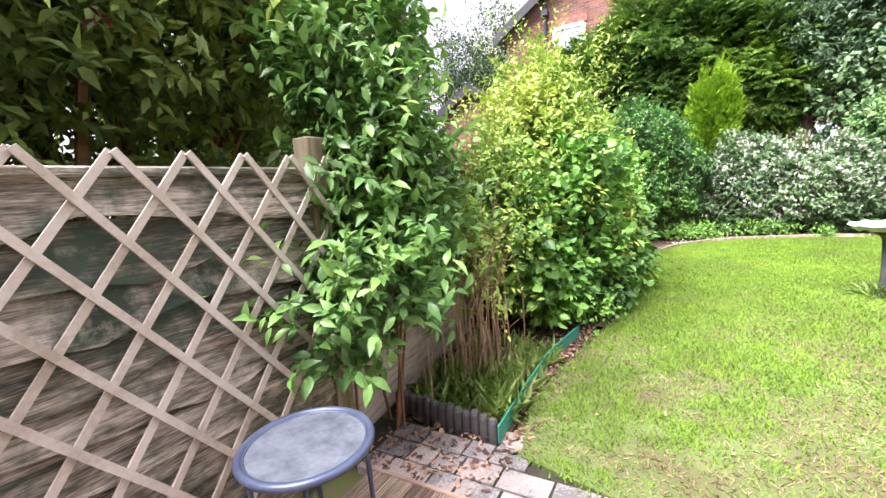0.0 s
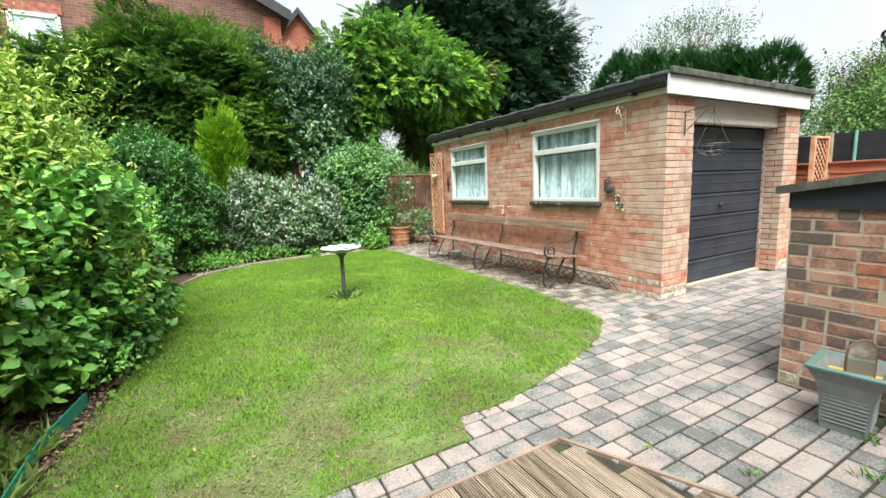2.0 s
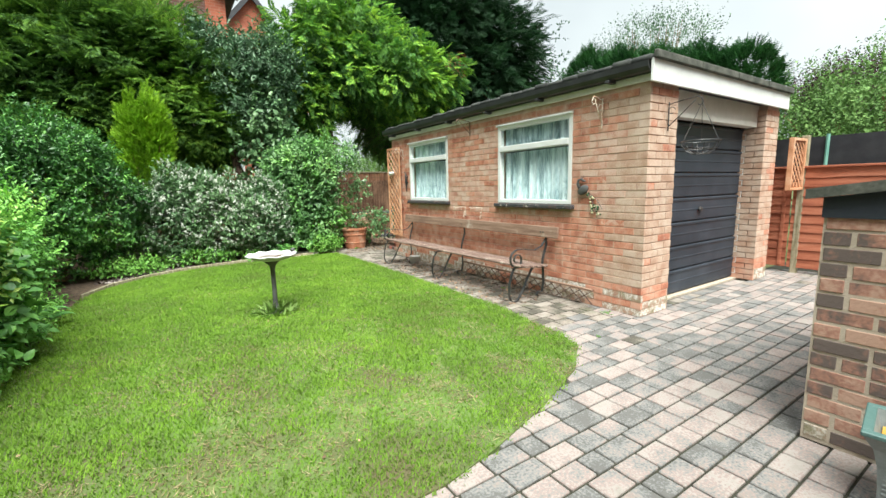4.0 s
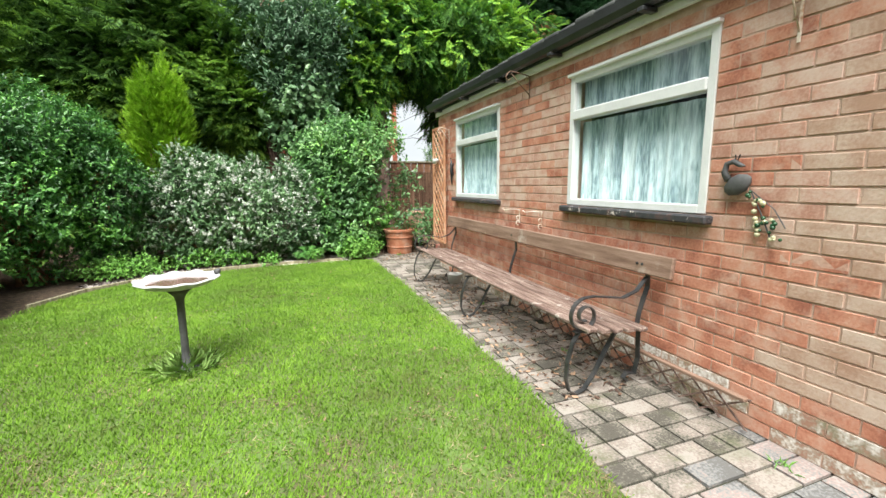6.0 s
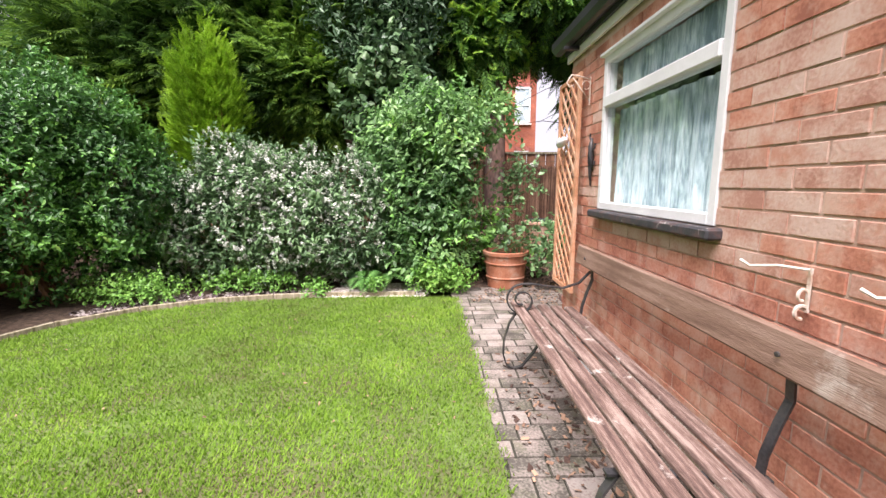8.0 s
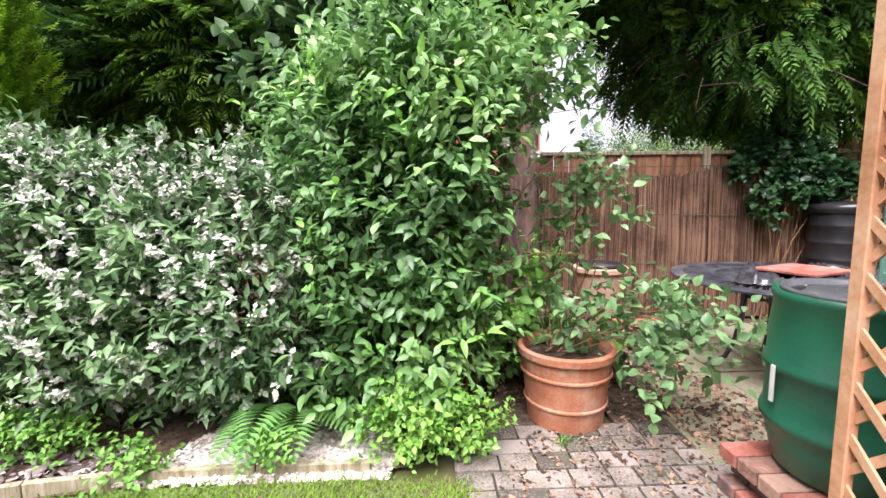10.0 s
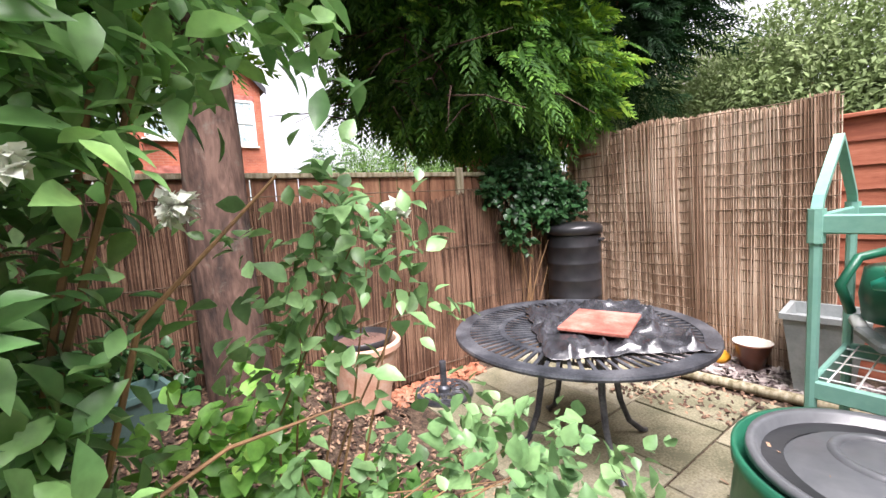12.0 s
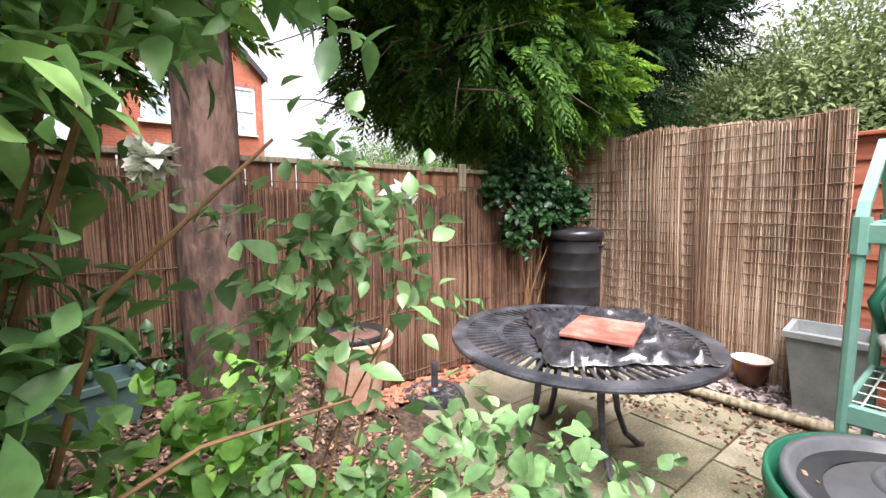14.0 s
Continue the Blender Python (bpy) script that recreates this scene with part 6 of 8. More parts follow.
tuft = thing("grass_tuft", "long dry grass tuft round the foot of the bird bath", "grass tuft")
part("foliage", leaf_mesh("foliage", L["bed_grass"], P, D, rng.normal(size=(n, 3)), 0.05 + 0.10 * rng.random(n), np.full(n, 0.0016), False, 0.5), None, tuft)

# the bench
bench = thing("garden_bench", "long weathered slatted bench with black scrolled iron ends", "bench")
Y0, Y1 = 3.40, 7.05
for i in range(5):
    x = 3.72 + i * 0.098
    z = 0.415 + (0.012 if i == 0 else 0) - 0.008 * i
    part("slat", Shape().box((x - 0.035, Y0 + 0.12, z), (x + 0.035, Y1, z + 0.026), 0.006), M["bench_wood"], bench)
m = Matrix.Translation((4.182, 0, 0.725)) @ Matrix.Rotation(radians(8), 4, "Y")
part("backrest", Shape().box((-0.018, 3.41, 0.0), (0.014, 7.1, 0.135), 0.008, m), M["plank_wood"], bench, "wide brown backrest plank, one end worn pale")
for y in (3.62, 5.28, 6.9):
    fr = new("bench_frame")
    fr.parent = bench
    tagged(fr, "black wrought iron support")
    loop = [(3.70, 0.41), (3.655, 0.34), (3.62, 0.22), (3.615, 0.11), (3.64, 0.03), (3.69, 0.004), (3.75, 0.02), (3.83, 0.12), (3.90, 0.25), (3.97, 0.36), (4.04, 0.40)]
    part("front_leg", Shape().strap([(x, y, z) for x, z in loop], 0.032, 0.009), M["iron"], fr)
    part("seat_bar", Shape().strap([(3.66, y, 0.408), (3.9, y, 0.398), (4.19, y, 0.372)], 0.032, 0.009), M["iron"], fr)
    part("back_leg", Shape().strap([(4.09, y, 0.02), (4.06, y, 0.045), (4.085, y, 0.075), (4.15, y, 0.06), (4.175, y, 0.16), (4.165, y, 0.375)], 0.032, 0.009), M["iron"], fr)
    part("back_stay", Shape().strap([(4.15, y, 0.37), (4.16, y, 0.46), (4.19, y, 0.56), (4.22, y, 0.64), (4.212, y, 0.75), (4.22, y, 0.85)], 0.032, 0.009), M["iron"], fr)
    if y != 5.28:
        sp = []
        for k in range(34):
            t = k / 33
            a = radians(90 + 560 * t)
            r = 0.115 * (1 - 0.78 * t)
            sp.append((3.735 + r * math.cos(a), y, 0.50 + r * math.sin(a)))
        arm = [(4.205, y, 0.70), (4.13, y, 0.62), (4.02, y, 0.585), (3.88, y, 0.605), (3.80, y, 0.617)]
        part("armrest", Shape().strap(arm + sp, 0.030, 0.008), M["iron"], fr, "scrolled iron armrest")
for i, y in enumerate((3.62, 3.66, 5.28, 6.9)):
    part("bolt", Shape().lathe([(0, 0), (0.009, 0), (0.009, 0.006), (0, 0.008)], 8, (4.163, y, 0.79), Matrix.Rotation(radians(-90), 4, "Y")), M["iron"], bench)

# folded trellis and bits behind the bench
ft = thing("folded_trellis", "old folded brown lattice lying against the wall behind the bench", "trellis")
for i in range(16):
    y = 2.95 + i * 0.14
    part("slat", Shape().strap([(4.24, y, 0.02), (4.27, y + 0.25, 0.19)], 0.018, 0.007, (0, 1, 0)), M["bench_wood"], ft)
    part("slat", Shape().strap([(4.225, y + 0.25, 0.02), (4.255, y, 0.19)], 0.018, 0.007, (0, 1, 0)), M["bench_wood"], ft)
part("long_slat", Shape().box((4.20, 2.95, 0.185), (4.235, 5.3, 0.205), 0.004), M["plank_wood"], ft)
cb = thing("plastic_tub", "small clear plastic tub under the bench by the wall", "tub", at=(4.1, 6.65, 0))
part("tub", Shape().lathe([(0, 0), (0.08, 0), (0.1, 0.12), (0.105, 0.125), (0.095, 0.12), (0.075, 0.01), (0, 0.01)], 20), M["white_plastic"], cb, smooth=True)


def bracket(name, label, y, z, mat, drop=0.3, arm=0.26, x=4.29, face="x"):
    t = thing(name, label, "wall bracket")
    f = (lambda a, b, c: (x - a, y + b, z + c)) if face == "x" else (lambda a, b, c: (x + b, y - a, z + c))
    sd = (0, 1, 0) if face == "x" else (1, 0, 0)
    part("back_bar", Shape().strap([f(0.006, 0, 0), f(0.006, 0, -drop * 0.5), f(0.006, 0, -drop)], 0.014, 0.005, sd), mat, t)
    part("arm", Shape().tube([f(0.008, 0, -0.02), f(arm * 0.5, 0, 0.0), f(arm * 0.9, 0, 0.01), f(arm, 0, -0.01), f(arm + 0.02, 0, -0.045), f(arm, 0, -0.075), f(arm - 0.03, 0, -0.06)], 0.005, 6), mat, t, smooth=True)
    part("brace", Shape().tube([f(0.008, 0, -drop * 0.85), f(arm * 0.45, 0, -drop * 0.45), f(arm * 0.85, 0, -0.01)], 0.004, 6), mat, t, smooth=True)
    part("scroll", Shape().tube([f(0.035 + 0.03 * math.cos(a), 0, -drop * 0.3 + 0.03 * math.sin(a)) for a in [0.3 * k for k in range(18)]], 0.0035, 5), mat, t)
    return t


bracket("wall_bracket", "thin black hanging-basket bracket on the garage wall", 5.2, 2.31, M["rust"], 0.22, 0.24)
bracket("wall_bracket", "peeling white hanging-basket bracket high on the wall", 2.94, 2.22, M["rust_white"], 0.30, 0.16)
bracket("wall_bracket", "black hanging-basket bracket on the buff brick pier", 2.42, 2.12, M["iron"], 0.27, 0.30, x=4.60, face="y")
bracket("wall_bracket", "rusty white bracket at the far end of the wall", 7.30, 2.07, M["rust_white"], 0.2, 0.16)
for y in (5.34, 4.94):
    h = thing("wall_hook", "peeling white scrolled iron hook above the bench", "wall hook")
    part("stem", Shape().strap([(4.286, y, 1.04), (4.286, y, 0.90)], 0.012, 0.005), M["rust_white"], h)
    part("arm", Shape().tube([(4.28, y, 1.035), (4.22, y + 0.05, 1.04), (4.17, y + 0.10, 1.03), (4.16, y + 0.13, 1.045)], 0.005, 6), M["rust_white"], h)
    part("curl", Shape().tube([(4.27 + 0.02 * math.cos(a), y - 0.0, 0.90 + 0.022 * math.sin(a)) for a in [0.35 * k for k in range(15)]], 0.006, 5), M["rust_white"], h)
    part("curl", Shape().tube([(4.27 + 0.016 * math.cos(a), y - 0.0, 0.955 + 0.018 * math.sin(a)) for a in [0.35 * k for k in range(15)]], 0.005, 5), M["rust_white"], h)
lz = thing("lizard_ornament", "small dark iron gecko ornament beside the window", "wall ornament")
part("body", Shape().tube([(4.285, 7.2, 1.28), (4.28, 7.205, 1.36), (4.275, 7.19, 1.46), (4.275, 7.2, 1.56), (4.28, 7.2, 1.62)], [0.006, 0.012, 0.024, 0.02, 0.008], 8), M["iron"], lz, smooth=True)
for y, z in ((7.25, 1.6), (7.15, 1.52), (7.25, 1.42), (7.15, 1.4)):
    part("foot", Shape().tube([(4.28, 7.2, z), (4.283, y, z + 0.03), (4.286, y, z + 0.06)], 0.007, 5), M["iron"], lz)

pk = thing("peacock_ornament", "dark metal peacock wall ornament with glass bead tail", "wall ornament")
part("body", Shape().lathe([(0, -0.075), (0.03, -0.06), (0.05, -0.02), (0.048, 0.03), (0.025, 0.065), (0, 0.078)], 14, (4.268, 3.14, 1.285), Matrix.Rotation(radians(60), 4, "X") @ Matrix.Diagonal((0.5, 1, 1, 1))), M["stone"], pk, smooth=True)
part("neck", Shape().tube([(4.268, 3.19, 1.31), (4.268, 3.215, 1.35), (4.268, 3.205, 1.395), (4.268, 3.17, 1.405), (4.268, 3.135, 1.385), (4.268, 3.11, 1.38)], [0.02, 0.016, 0.013, 0.015, 0.013, 0.004], 8), M["stone"], pk, smooth=True)
part("crest", Shape().tube([(4.268, 3.16, 1.41), (4.268, 3.165, 1.44)], 0.003, 5).tube([(4.268, 3.15, 1.41), (4.268, 3.14, 1.44)], 0.003, 5), M["iron"], pk)
rng = random.Random(3)
for i in range(34):
    t = rng.random()
    y, z = 3.075 - 0.13 * t + rng.uniform(-0.045, 0.05) * (0.4 + t), 1.25 - 0.24 * t + rng.uniform(-0.02, 0.02)
    r = rng.uniform(0.008, 0.014)
    part("bead", Shape().lathe([(0, -r), (r * 0.8, -r * 0.6), (r, 0), (r * 0.8, r * 0.6), (0, r)], 8, (4.275, y, z)), M["bead_green"] if i % 2 else M["bead_pale"], pk, "green bead" if i % 2 else "pale bead", smooth=True)
part("tail_wire", Shape().tube([(4.28, 3.08, 1.26), (4.28, 3.02, 1.15), (4.28, 2.96, 1.02)], 0.004, 5).tube([(4.28, 3.08, 1.26), (4.28, 2.96, 1.17), (4.28, 2.9, 1.08)], 0.003, 5), M["iron"], pk)


def basket(name, label, c, r, depth, mat, chain_to, ribs=12):
    t = thing(name, label, "hanging basket")
    cx, cy, cz = c
    def rg(rr, z, th=0.004):
        return Shape().tube([(cx + rr * math.cos(a), cy + rr * math.sin(a), z) for a in [2 * math.pi * i / 28 for i in range(28)]], th, 6, True)
    part("rim", rg(r, cz, 0.005), mat, t)
    part("hoop", rg(r * 0.82, cz - depth * 0.55), mat, t)
    part("hoop", rg(r * 0.45, cz - depth * 0.95), mat, t)
    for i in range(ribs):
        a = 2 * math.pi * i / ribs
        pts = [(cx + r * math.cos(u) * math.cos(a), cy + r * math.cos(u) * math.sin(a), cz - depth * math.sin(u)) for u in [k * math.pi / 2 / 7 for k in range(7)]]
        part("rib", Shape().tube(pts, 0.003, 5), mat, t)
    for i in range(3):
        a = 2 * math.pi * i / 3 + 0.4
        p, q = Vector((cx + r * math.cos(a), cy + r * math.sin(a), cz)), Vector(chain_to)
        part("chain", Shape().tube([p.lerp(q, k / 14) + Vector((0.002 * (k % 2), 0.002 * ((k + 1) % 2), 0)) for k in range(15)], 0.0028, 5), mat, t)
    part("hook", Shape().tube([Vector(chain_to), Vector(chain_to) + Vector((0, 0, 0.05))], 0.003, 5), mat, t)
    return t


basket("hanging_basket", "empty black wire basket hanging from the pier bracket", (4.60, 2.10, 1.72), 0.16, 0.12, M["iron"], (4.60, 2.11, 2.07), 10)
basket("hanging_basket", "large empty wire hanging basket on chains overhead", (1.98, -0.06, 1.83), 0.19, 0.14, M["iron"], (1.98, -0.06, 2.45), 16)
# added support out of view, so the overhead basket hangs from something
pole = thing("basket_support_pole", "plain timber pole, added out of view to carry the overhead basket", "pole")
part("pole", Shape().tube([(1.98, -3.3, 2.6), (1.98, -1.5, 2.56), (1.98, 0.02, 2.5)], 0.025, 8), M["post_wood"], pole)

# by the outhouse
pl = thing("square_planter", "tapered grey ribbed planter with an old mirror standing in it", "planter", at=(2.80, 0.35, 0), rz=8)
s = Shape()
rings = [(0.095, 0.0), (0.10, 0.10), (0.108, 0.2), (0.125, 0.28), (0.155, 0.335), (0.16, 0.34), (0.16, 0.355), (0.13, 0.355), (0.115, 0.30), (0.1, 0.24)]
for r, z in rings:
    s.v += [(-r, -r, z), (r, -r, z), (r, r, z), (-r, r, z)]
for j in range(len(rings) - 1):
    for i in range(4):
        i2 = (i + 1) % 4
        s.f.append((j * 4 + i, j * 4 + i2, (j + 1) * 4 + i2, (j + 1) * 4 + i))
s.f.append((3, 2, 1, 0))
part("body", s, M["planter_grey"], pl)
for i in range(11):
    z = 0.045 + i * 0.021
    rr = 0.098 + 0.012 * (z / 0.28)
    part("rib", Shape().box((-rr * 0.86, -rr - 0.003, z), (rr * 0.86, -rr + 0.006, z + 0.009), 0.002).box((-rr - 0.003, -rr * 0.86, z), (-rr + 0.006, rr * 0.86, z + 0.009), 0.002), M["planter_grey"], pl)
part("rim_bar", Shape().box((-0.165, -0.165, 0.34), (-0.13, 0.165, 0.36), 0.004).box((0.13, -0.165, 0.34), (0.165, 0.165, 0.36), 0.004).box((-0.13, -0.165, 0.34), (0.13, -0.13, 0.36), 0.004).box((-0.13, 0.13, 0.34), (0.13, 0.165, 0.36), 0.004), M["trough"], pl)
part("stain", Shape().box((-0.108, -0.108, 0.280), (0.108, 0.108, 0.290)), M["copper"], pl, "orange-brown rusty water")
mr = thing("mirror", "small arched old mirror leaning inside the planter", "mirror", at=(2.80, 0.32, 0.22), rz=-28)
out = [(-0.08, 0), (-0.08, 0.2), (-0.072, 0.245), (-0.04, 0.275), (0, 0.285), (0.04, 0.275), (0.072, 0.245), (0.08, 0.2), (0.08, 0)]
part("glass", Shape().add([(x, -0.004, z) for x, z in out] + [(x, 0.004, z) for x, z in out], [tuple(range(9)), tuple(range(17, 8, -1))] + [(i, i + 1, i + 10, i + 9) for i in range(8)]), M["mirror"], mr)
part("rim", Shape().tube([(x, 0, z) for x, z in out], 0.007, 6), M["rust"], mr)
hb = thing("wire_basket", "stack of round black wire baskets on the ground by the wall", "wire basket", at=(2.96, -0.14, 0))
for z, r in ((0.34, 0.24), (0.30, 0.23), (0.22, 0.235), (0.12, 0.2), (0.05, 0.15)):
    part("hoop", Shape().tube([(r * math.cos(a) * 0.6, r * math.sin(a), z + 0.02 * math.sin(a * 2)) for a in [2 * math.pi * i / 30 for i in range(30)]], 0.006, 6, True), M["iron"], hb)
for i in range(14):
    a = 2 * math.pi * i / 14
    part("rib", Shape().tube([(0.24 * math.cos(a) * 0.6, 0.24 * math.sin(a), 0.34), (0.235 * math.cos(a) * 0.6, 0.235 * math.sin(a), 0.2), (0.15 * math.cos(a) * 0.6, 0.15 * math.sin(a), 0.05), (0, 0, 0.02)], 0.004, 5), M["iron"], hb)
wf = thing("wire_obelisk", "white-painted rusty wire plant frame lying over the baskets", "plant frame")
for i in range(6):
    a = 2 * math.pi * i / 6
    o = Vector((0, 0.10 * math.cos(a), 0.10 * math.sin(a)))
    part("rod", Shape().tube([Vector((2.80, 0.05, 0.36)) + o * 1.1, Vector((2.88, -0.22, 0.60)) + o * 0.8, Vector((2.98, -0.5, 0.9)) + o * 0.2], 0.004, 5), M["white_wire"], wf)
for t in (0.25, 0.45, 0.6):
    c = Vector((2.80, 0.05, 0.36)).lerp(Vector((2.98, -0.5, 0.9)), t)
    r = 0.11 * (1.1 - t)
    part("hoop", Shape().tube([c + Vector((0.02 * math.cos(a), r * math.cos(a), r * math.sin(a))) for a in [2 * math.pi * i / 16 for i in range(16)]], 0.0035, 5, True), M["white_wire"], wf)
ps = thing("plastic_sheet", "crumpled white plastic sheet among the baskets", "plastic sheet")
s = Shape()
for j in range(9):
    for i in range(9):
        s.v.append((2.86 + 0.10 * i / 8 + 0.02 * math.sin(j * 1.3), -0.02 - 0.22 * j / 8 + 0.015 * math.sin(i * 1.7 + j), 0.12 + 0.22 * i / 8 + 0.03 * math.sin(i * 1.1 + j * 0.8)))
s.f = [(j * 9 + i, j * 9 + i + 1, j * 9 + i + 10, j * 9 + i + 9) for j in range(8) for i in range(8)]
o = part("sheet", s, M["white_plastic"], ps)
o.modifiers.new("thick", "SOLIDIFY").thickness = 0.002

wd = thing("paving_weeds", "small weeds growing from the paving joints", "weeds")
rng = np.random.default_rng(8)
for k, (x, y, n, sz) in enumerate([(2.38, 0.12, 26, 0.09), (2.5, 0.05, 26, 0.14), (2.62, 0.02, 30, 0.15), (2.25, 0.02, 16, 0.07), (1.75, 0.80, 16, 0.05), (1.95, 0.42, 18, 0.08), (2.75, 0.25, 30, 0.13), (4.15, 2.72, 20, 0.08), (4.05, 4.2, 20, 0.07), (4.0, 5.6, 18, 0.06), (3.95, 9.05, 30, 0.1), (3.5, 2.35, 12, 0.05)]):
    a = rng.uniform(0, 6.28, n)
    P = np.stack([x + rng.normal(size=n) * sz * 0.25, y + rng.normal(size=n) * sz * 0.25, np.full(n, 0.0)], 1)
    D = np.stack([np.cos(a), np.sin(a), 0.6 + rng.random(n)], 1)
    part("weed", leaf_mesh("weed", L["weed"], P, D, rng.normal(size=(n, 3)), sz * 0.7 * (0.3 + 0.7 * rng.random(n)), np.full(n, 0.005), False, 0.3), None, wd)
rb = thing("red_bark", "scattered red-brown dry leaves by the outhouse wall", "leaf litter")
rb["kind"] = "stuff"
o = chips("litter", M["mulch"], [(2.7, -0.6), (3.09, -0.6), (3.09, 0.25), (2.8, 0.2)], 700, 0.022, 5, z=0.0)
o.parent = rb

# edging of the left bed
ge = thing("green_edging", "low bright green plastic lawn edging along the bed", "edging")
gpts = [(-1.03, 1.50), (-1.05, 2.0), (-1.06, 2.5), (-0.98, 3.1)]
for (xa, ya), (xb, yb) in zip(gpts, gpts[1:]):
    part("strip", Shape().strap([(xa, ya, 0.055), (xb, yb, 0.055)], 0.09, 0.008, (0, 0, 1)), M["green_edge"], ge)
lr = thing("log_edging", "short row of dark log-roll edging across the bed end", "edging")
for i in range(13):
    x = -1.70 + i * 0.052
    part("log", Shape().lathe([(0, -0.03), (0.024, -0.03), (0.025, 0.10 + 0.01 * math.sin(i * 2)), (0.018, 0.118 + 0.01 * math.sin(i * 2)), (0, 0.12 + 0.01 * math.sin(i * 2))], 10, (x, 1.60 - 0.005 * i, 0)), M["stone"], lr)
chips("dry_leaves", M["mulch"], [(-1.7, 1.12), (-0.95, 1.12), (-0.9, 1.6), (-0.85, 3.2), (-1.05, 3.2), (-1.0, 1.62), (-1.7, 1.62)], 1500, 0.014, 6, z=0.004, label="scattered dry brown leaves along the edging", category="leaf litter")
chips("bed_litter", M["mulch"], [(-1.95, 1.62), (-1.07, 1.62), (-0.9, 3.4), (-1.9, 3.4)], 2600, 0.016, 7, z=0.004, label="dry brown leaf litter on the soil bed", category="leaf litter")
rng = np.random.default_rng(12)
n = 1500
x, y = rng.uniform(-1.7, -1.05, n), rng.uniform(1.65, 2.7, n)
P = np.stack([x, y, np.full(n, 0.0)], 1)
D = np.stack([rng.normal(size=n) * 0.5 + 0.3, rng.normal(size=n) * 0.5 - 0.3, np.full(n, 1.0)], 1)
bt = thing("bed_grass", "long soft pale grass growing at the bed end", "grass tuft")
part("foliage", leaf_mesh("foliage", L["bed_grass"], P, D, rng.normal(size=(n, 3)), 0.08 + 0.12 * rng.random(n), np.full(n, 0.004), False, 0.5), None, bt)


# ---- patio things ----
def pot(name, label, at, r0, r1, h, mat, rim=0.03, n=32, category="plant pot", soil=0.85):
    t = thing(name, label, category, at=at)
    k = 0.9
    prof = [(0, 0), (r0, 0), (r0 + (r1 - r0) * k, h * k - 0.002), (r1 + rim * 0.5, h * k), (r1 + rim * 0.6, h - 0.008), (r1 + rim * 0.3, h), (r1 - 0.01, h), (r1 - 0.02, h * k), (r0 * 0.95, 0.03), (0, 0.03)]
    part("body", Shape().lathe(prof, n), mat, t, smooth=False)
    rs = r0 + (r1 - r0) * soil - 0.014
    part("soil", Shape().lathe([(0, h * soil - 0.01), (rs, h * soil - 0.01), (rs, h * soil), (0, h * soil + 0.008)], n), M["soil"], t)
    return t


p = pot("clay_pot", "large round terracotta pot with bands, holding a sprawling rose", (4.05, 9.36, 0), 0.225, 0.275, 0.46, M["terracotta"])
for z in (0.12, 0.30):
    rr = 0.225 + 0.05 * z / 0.41 + 0.004
    part("band", Shape().lathe([(rr, z), (rr + 0.008, z + 0.006), (rr + 0.008, z + 0.016), (rr, z + 0.022)], 32), M["terracotta"], p)
pot("clay_pot", "pale terracotta pot by the back fence holding a black dish", (4.83, 10.76, float(bank(4.83, 10.76))), 0.15, 0.23, 0.44, M["terracotta_pale"])
d = thing("black_dish", "black plastic dish of water lying in the clay pot", "dish", at=(4.83, 10.76, 0.42 + float(bank(4.83, 10.76))))
part("dish", Shape().lathe([(0, -0.02), (0.17, -0.02), (0.20, 0.05), (0.19, 0.05), (0.16, -0.008), (0, -0.008)], 28), M["plastic_black"], d, smooth=True)
part("water", Shape().lathe([(0, 0.02), (0.165, 0.02), (0, 0.022)], 28), M["water"], d)
tt = thing("trough_planter", "long dark green plastic trough planter on the raised bed", "planter", at=(3.32, 10.78, float(bank(3.4, 10.8))), rz=14)
s = Shape()
for (a, b_, z) in ((0.42, 0.09, 0), (0.47, 0.12, 0.19), (0.48, 0.13, 0.19), (0.48, 0.13, 0.22), (0.455, 0.105, 0.22), (0.41, 0.08, 0.03)):
    s.v += [(-a, -b_, z), (a, -b_, z), (a, b_, z), (-a, b_, z)]
for j in range(5):
    for i in range(4):
        i2 = (i + 1) % 4
        s.f.append((j * 4 + i, j * 4 + i2, (j + 1) * 4 + i2, (j + 1) * 4 + i))
s.f += [(3, 2, 1, 0), (20, 21, 22, 23)]
part("body", s, M["trough"], tt)
plant("ivy", "dark low ivy behind the trough planter", "ivy", ("leaves", bushy("leaves", L["ivy"], [(3.3, 11.12, 0.66, 0.7, 0.12, 0.16)], 170, 6, (0.06, 0.05), 0.09, 44, 0.4, True)))
plant("seedlings", "young light green leafy shoots in the mulch bed", "seedlings",
      ("leaves", bushy("leaves", L["bramble"], [(3.95, 9.9, 0.35, 0.28, 0.25, 0.22), (4.35, 9.75, 0.28, 0.3, 0.2, 0.16), (3.7, 9.6, 0.4, 0.25, 0.2, 0.25), (4.0, 9.9, 0.75, 0.14, 0.15, 0.3), (3.8, 9.7, 0.7, 0.12, 0.15, 0.25)], 210, 5, (0.08, 0.055), 0.12, 45, 0.3, True)))

